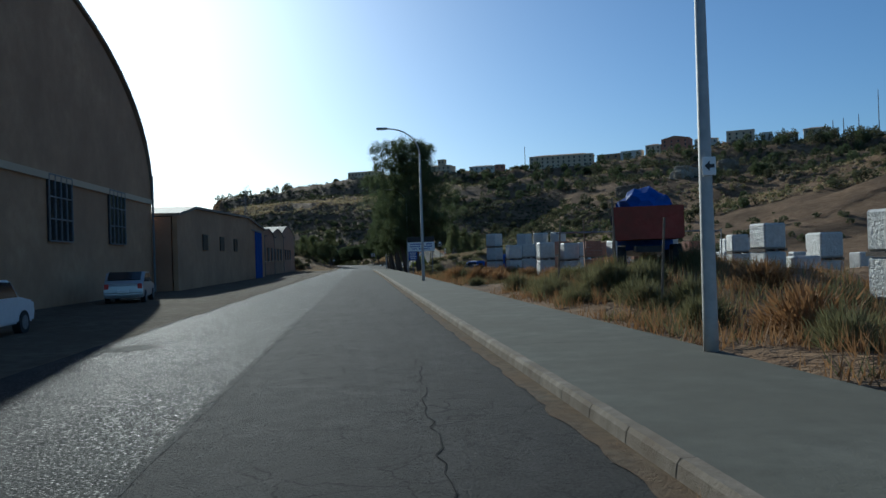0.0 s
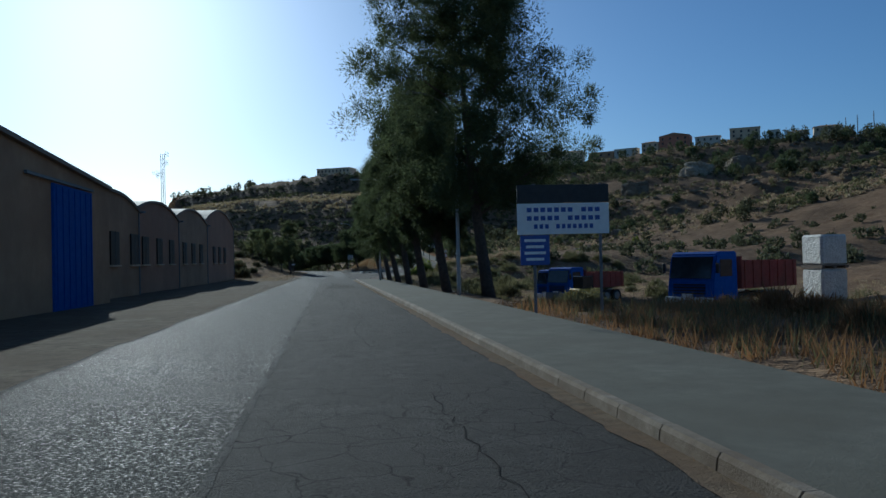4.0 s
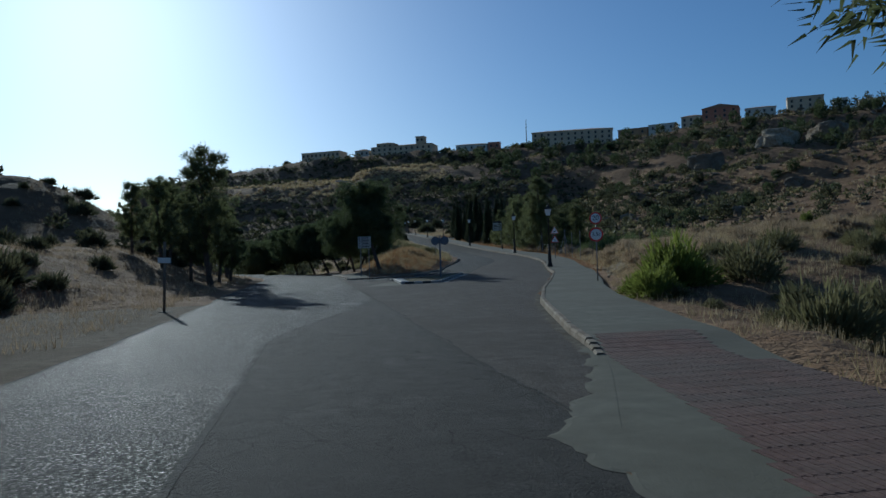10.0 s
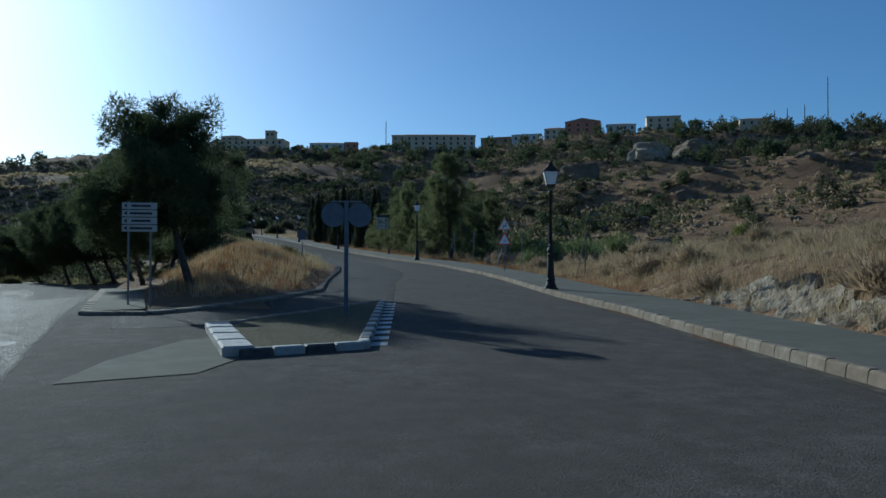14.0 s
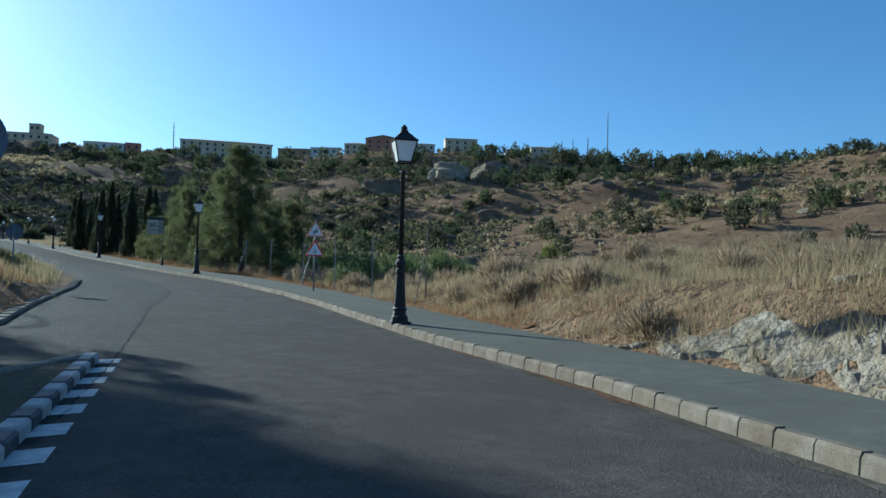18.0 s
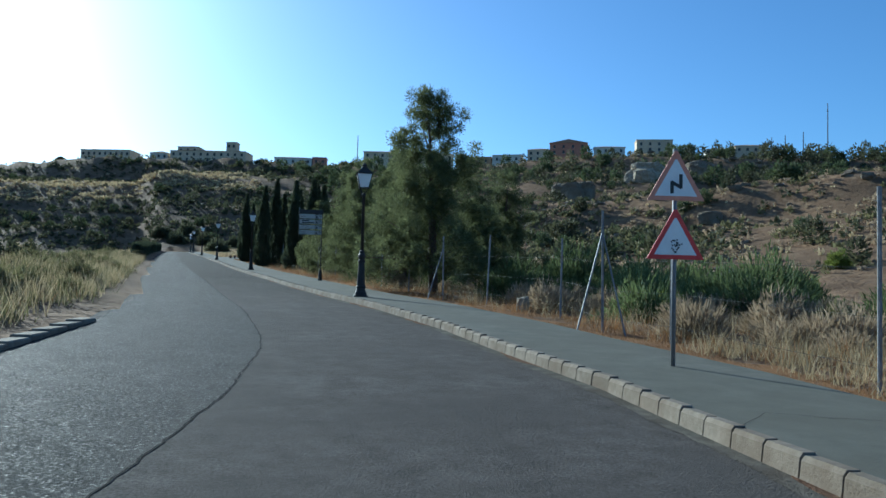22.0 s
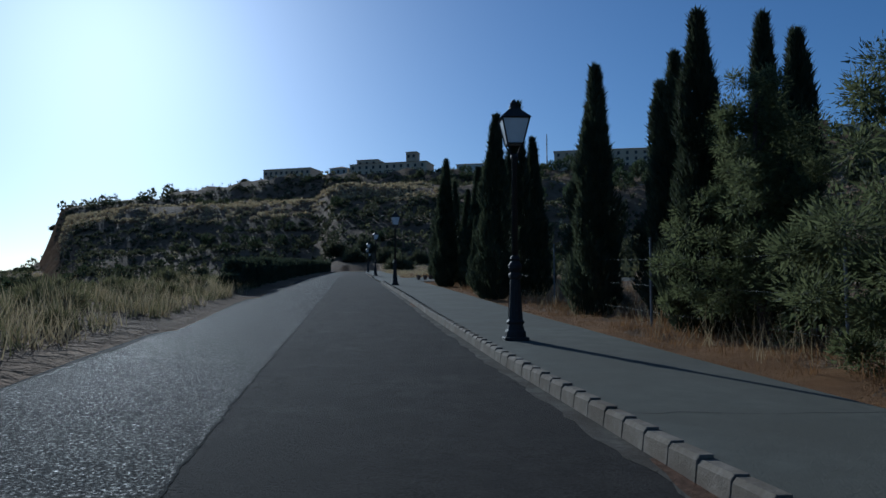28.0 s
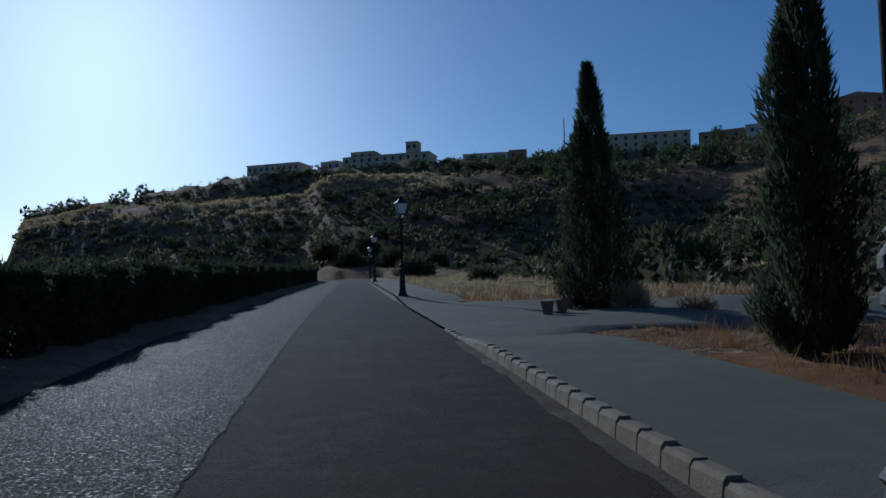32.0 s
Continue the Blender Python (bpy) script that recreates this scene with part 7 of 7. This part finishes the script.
# ---- town on the ridge ----
def ridge_house(p0, p1, top, depth, material, label, storeys=2, bays=4, roof="hip", category="house", rise=2.0, ground=None):
    (x0, y0), (x1, y1) = p0, p1
    L = math.hypot(x1 - x0, y1 - y0)
    a = math.atan2(y1 - y0, x1 - x0)
    g = ground if ground is not None else min(tz(x0, y0), tz(x1, y1)) - 3
    t = thing("hill_house", label, category, "houses of the hilltop town", Matrix.Translation(((x0 + x1) / 2, (y0 + y1) / 2, g)) @ Matrix.Rotation(a, 4, "Z"))
    h = top - g - (rise if roof != "flat" else 0)
    bm = bmesh.new()
    box(bm, (0, depth / 2, h / 2), (L, depth, h))
    part("wall", bm, material, t)
    bm = bmesh.new()
    if roof == "flat":
        box(bm, (0, depth / 2, h + 0.2), (L + 0.5, depth + 0.5, 0.4))
    elif roof == "gable":
        prism(bm, [(-L / 2 - 0.4, h), (L / 2 + 0.4, h), (0, h + rise)], depth + 0.8, Matrix.Translation((0, depth / 2, 0)))
    else:
        k = min(L, depth) / 2
        v = [bm.verts.new(p) for p in ((-L / 2 - 0.5, -0.5, h), (L / 2 + 0.5, -0.5, h), (L / 2 + 0.5, depth + 0.5, h), (-L / 2 - 0.5, depth + 0.5, h), (-L / 2 + k, depth / 2, h + rise), (L / 2 - k, depth / 2, h + rise))]
        for q in ((0, 1, 5, 4), (1, 2, 5), (2, 3, 4, 5), (3, 0, 4), (3, 2, 1, 0)):
            bm.faces.new([v[i] for i in q])
    part("roof", bm, roof_tile if roof != "flat" else material, t)
    wins = []
    for s in range(storeys):
        z = h - 2.1 - s * 3.1
        if z > 1.0:
            for b in range(bays):
                wins.append((-L / 2 + L * (b + 0.5) / bays, -0.02, z))
    windows_on(t, wins, (min(1.3, L / bays * 0.45), 1.7), dark_opening, wall_white)
    return t


ridge_house((-11, 702), (16, 688.5), 78.3, 14, wall_sand, "long low sandstone building on the ridge", 1, 9, "flat")
ridge_house((27, 682.5), (36.5, 678), 78.8, 9, wall_white, "small pale house on the ridge", 1, 3, "hip", rise=1.6)
ridge_house((38, 677), (78.5, 657.5), 80.3, 15, wall_sand, "long cream palace with a hipped roof on the ridge", 2, 11, "hip", rise=1.6)
ridge_house((42, 676.2), (53, 670.8), 82.6, 12, wall_sand, "raised block of the palace", 1, 3, "hip", rise=1.4)
ridge_house((68.3, 663), (73.6, 660.4), 83.9, 6, wall_sand, "small round-topped lookout turret", 1, 2, "flat")
ridge_house((94.5, 651.5), (115, 644), 77.2, 10, wall_white, "long low white building on the ridge", 1, 5, "hip", rise=1.2)
ridge_house((115.4, 643.6), (123, 641), 76.4, 8, wall_red, "low brick building on the ridge", 1, 2, "flat")
ridge_house((143.5, 633), (193, 614), 83.2, 18, wall_sand, "large three-storey building with rows of arched windows", 3, 12, "hip", rise=2.0)
ridge_house((196, 612), (211, 600), 78.9, 8, wall_ochre, "low dark house on the ridge", 1, 3, "flat")
ridge_house((211.6, 599.6), (225, 589), 79.9, 8, wall_white, "white house on the ridge", 1, 3, "flat")
ridge_house((228, 587), (237.5, 579.5), 84.2, 8, wall_sand, "cream house with a tiled roof on the ridge", 2, 3, "hip", rise=1.3)
ridge_house((238, 579), (255.3, 567), 88.7, 16, wall_red, "tall brick-red house with a low gable", 2, 4, "gable", rise=2.2)
ridge_house((259, 565), (273.5, 556.3), 85.2, 9, wall_white, "white house with small windows on the ridge", 1, 4, "hip", rise=1.2)
ridge_house((279, 553), (296, 543), 87.9, 10, wall_sand, "cream house with a flat parapet on the ridge", 2, 4, "flat")
ridge_house((300.6, 540.3), (306.7, 536.7), 84.8, 6, wall_white, "small white house on the ridge", 1, 2, "flat")
ridge_house((312, 534), (322, 528), 84.2, 8, wall_white, "low pale house on the ridge", 1, 3, "hip", rise=1.2)
ridge_house((325, 526), (340, 517), 86.3, 10, wall_sand, "cream house at the end of the town", 1, 4, "hip", rise=1.4)
for x, y, top in ((366.6, 501.3, 108.3), (355.7, 507.7, 92.4), (341.5, 516.1, 89.5), (347, 512, 90.5), (140, 634.5, 90.5)):
    g = tz(x, y)
    t = thing("radio_mast", "thin dark radio mast on the ridge", "mast", "masts on the ridge", pose(x, y, g - 1))
    bm = bmesh.new()
    rod(bm, (0, 0, 0), (0, 0, top - g + 1), 0.35, 0.2, 6)
    part("pole", bm, iron, t)
    bm = bmesh.new()
    for k in range(3):
        box(bm, (0, 0, (top - g) * (0.9 - 0.12 * k)), (1.1, 0.2, 0.2))
    part("aerial", bm, iron, t)

# trees between the houses
rt = shrub(71, hill_leaf, "round dark tree among the hilltop houses", "trees among the hilltop houses", 4.5, 4.0, 900, 1.6, 0.9, 0.3, "tree")
for i, (x, y, s) in enumerate(((88, 653, 1.1), (133, 637, 1.15), (138, 634, 0.95), (125, 640, 0.7), (22, 686, 0.6), (5, 692, 0.5), (-22, 708, 0.7), (-69, 747, 1.3), (-90, 757, 0.9), (-115, 767, 0.8), (-148, 779, 1.0), (-168, 787, 0.9), (246, 568, 0.5), (200, 606, 0.8))):
    o = rt if i == 0 else rt.copy()
    if i:
        scene.collection.objects.link(o)
    o.matrix_basis = pose(x, y, tz(x, y) + 0.5, 0, 0, 50 * i) @ Matrix.Diagonal((s, s, s, 1))

# ---- kerb stones ----
def kerb_bed(parent, y0, y1, low, gaps=()):
    """Mortar behind and between the stones, set back from their faces."""
    v, f = [], []
    prof = [(0.02, -0.1), (0.045, low - 0.06), (0.075, low - 0.014), (0.165, low - 0.014)]
    ys = np.arange(y0, y1, 0.5)
    for i, y in enumerate(ys):
        y = float(y)
        k = float(table(KERB, y))
        for dx, z in prof:
            v.append((k + dx, y, rz(k, y) - kerb_drop(y) + z - (0.045 * float(smooth((160 - y) / 8)) if low > 0.18 else 0)))
        if i and not any(g0 < y < g1 for g0, g1 in gaps):
            q = 4 * i
            for j in range(3):
                f.append((q - 4 + j, q + j, q + j + 1, q - 3 + j))
    return mesh_object("mortar", v, f, gutter_dirt, parent, "dusty mortar between the kerb stones")


kerb1 = thing("kerb_main", "low concrete kerb along the main road", "kerb", kind="structure")
me = kerb_mesh(0.985, "kerb_long", kerb_mat, 0.15)
for x, y, a in kerb_points(-12, 142.3, 1.0):
    o = new("kerb_stone", me)
    o.parent = kerb1
    o.matrix_basis = pose(x, y, rz(x, y) - kerb_drop(y), 0, 0, a)
kerb_bed(kerb1, -12, 142.3, 0.15)
kerb2 = thing("kerb_branch", "kerb of pale concrete blocks along the side road", "kerb", kind="structure")
me = kerb_mesh(0.493, "kerb_short", kerb_mat, 0.2)
far_v, far_f = [], []
src_v, src_f = [tuple(q.co) for q in me.vertices], [tuple(p.vertices) for p in me.polygons]
for i, (x, y, a) in enumerate(kerb_points(150.3, 460, 0.5)):
    if 314.5 < y < 326.5:
        continue
    m = pose(x, y, rz(x, y) - kerb_drop(y) - 0.045 * float(smooth((160 - y) / 8)) + 0.004 * math.sin(i * 2.9), 0, 0.5 * math.sin(i * 1.7), a + 0.35 * math.sin(i * 3.3))
    if i < 300:
        o = new("kerb_stone", me)
        o.parent = kerb2
        o.matrix_basis = m
    else:
        b = len(far_v)
        far_v += [tuple(m @ Vector(q)) for q in src_v]
        far_f += [tuple(b + k for k in p) for p in src_f]
tagged(mesh_object("kerb_stones", far_v, far_f, kerb_mat, kerb2), kind="stuff")
kerb_bed(kerb2, 150.3, 436, 0.2, ((314, 327),))
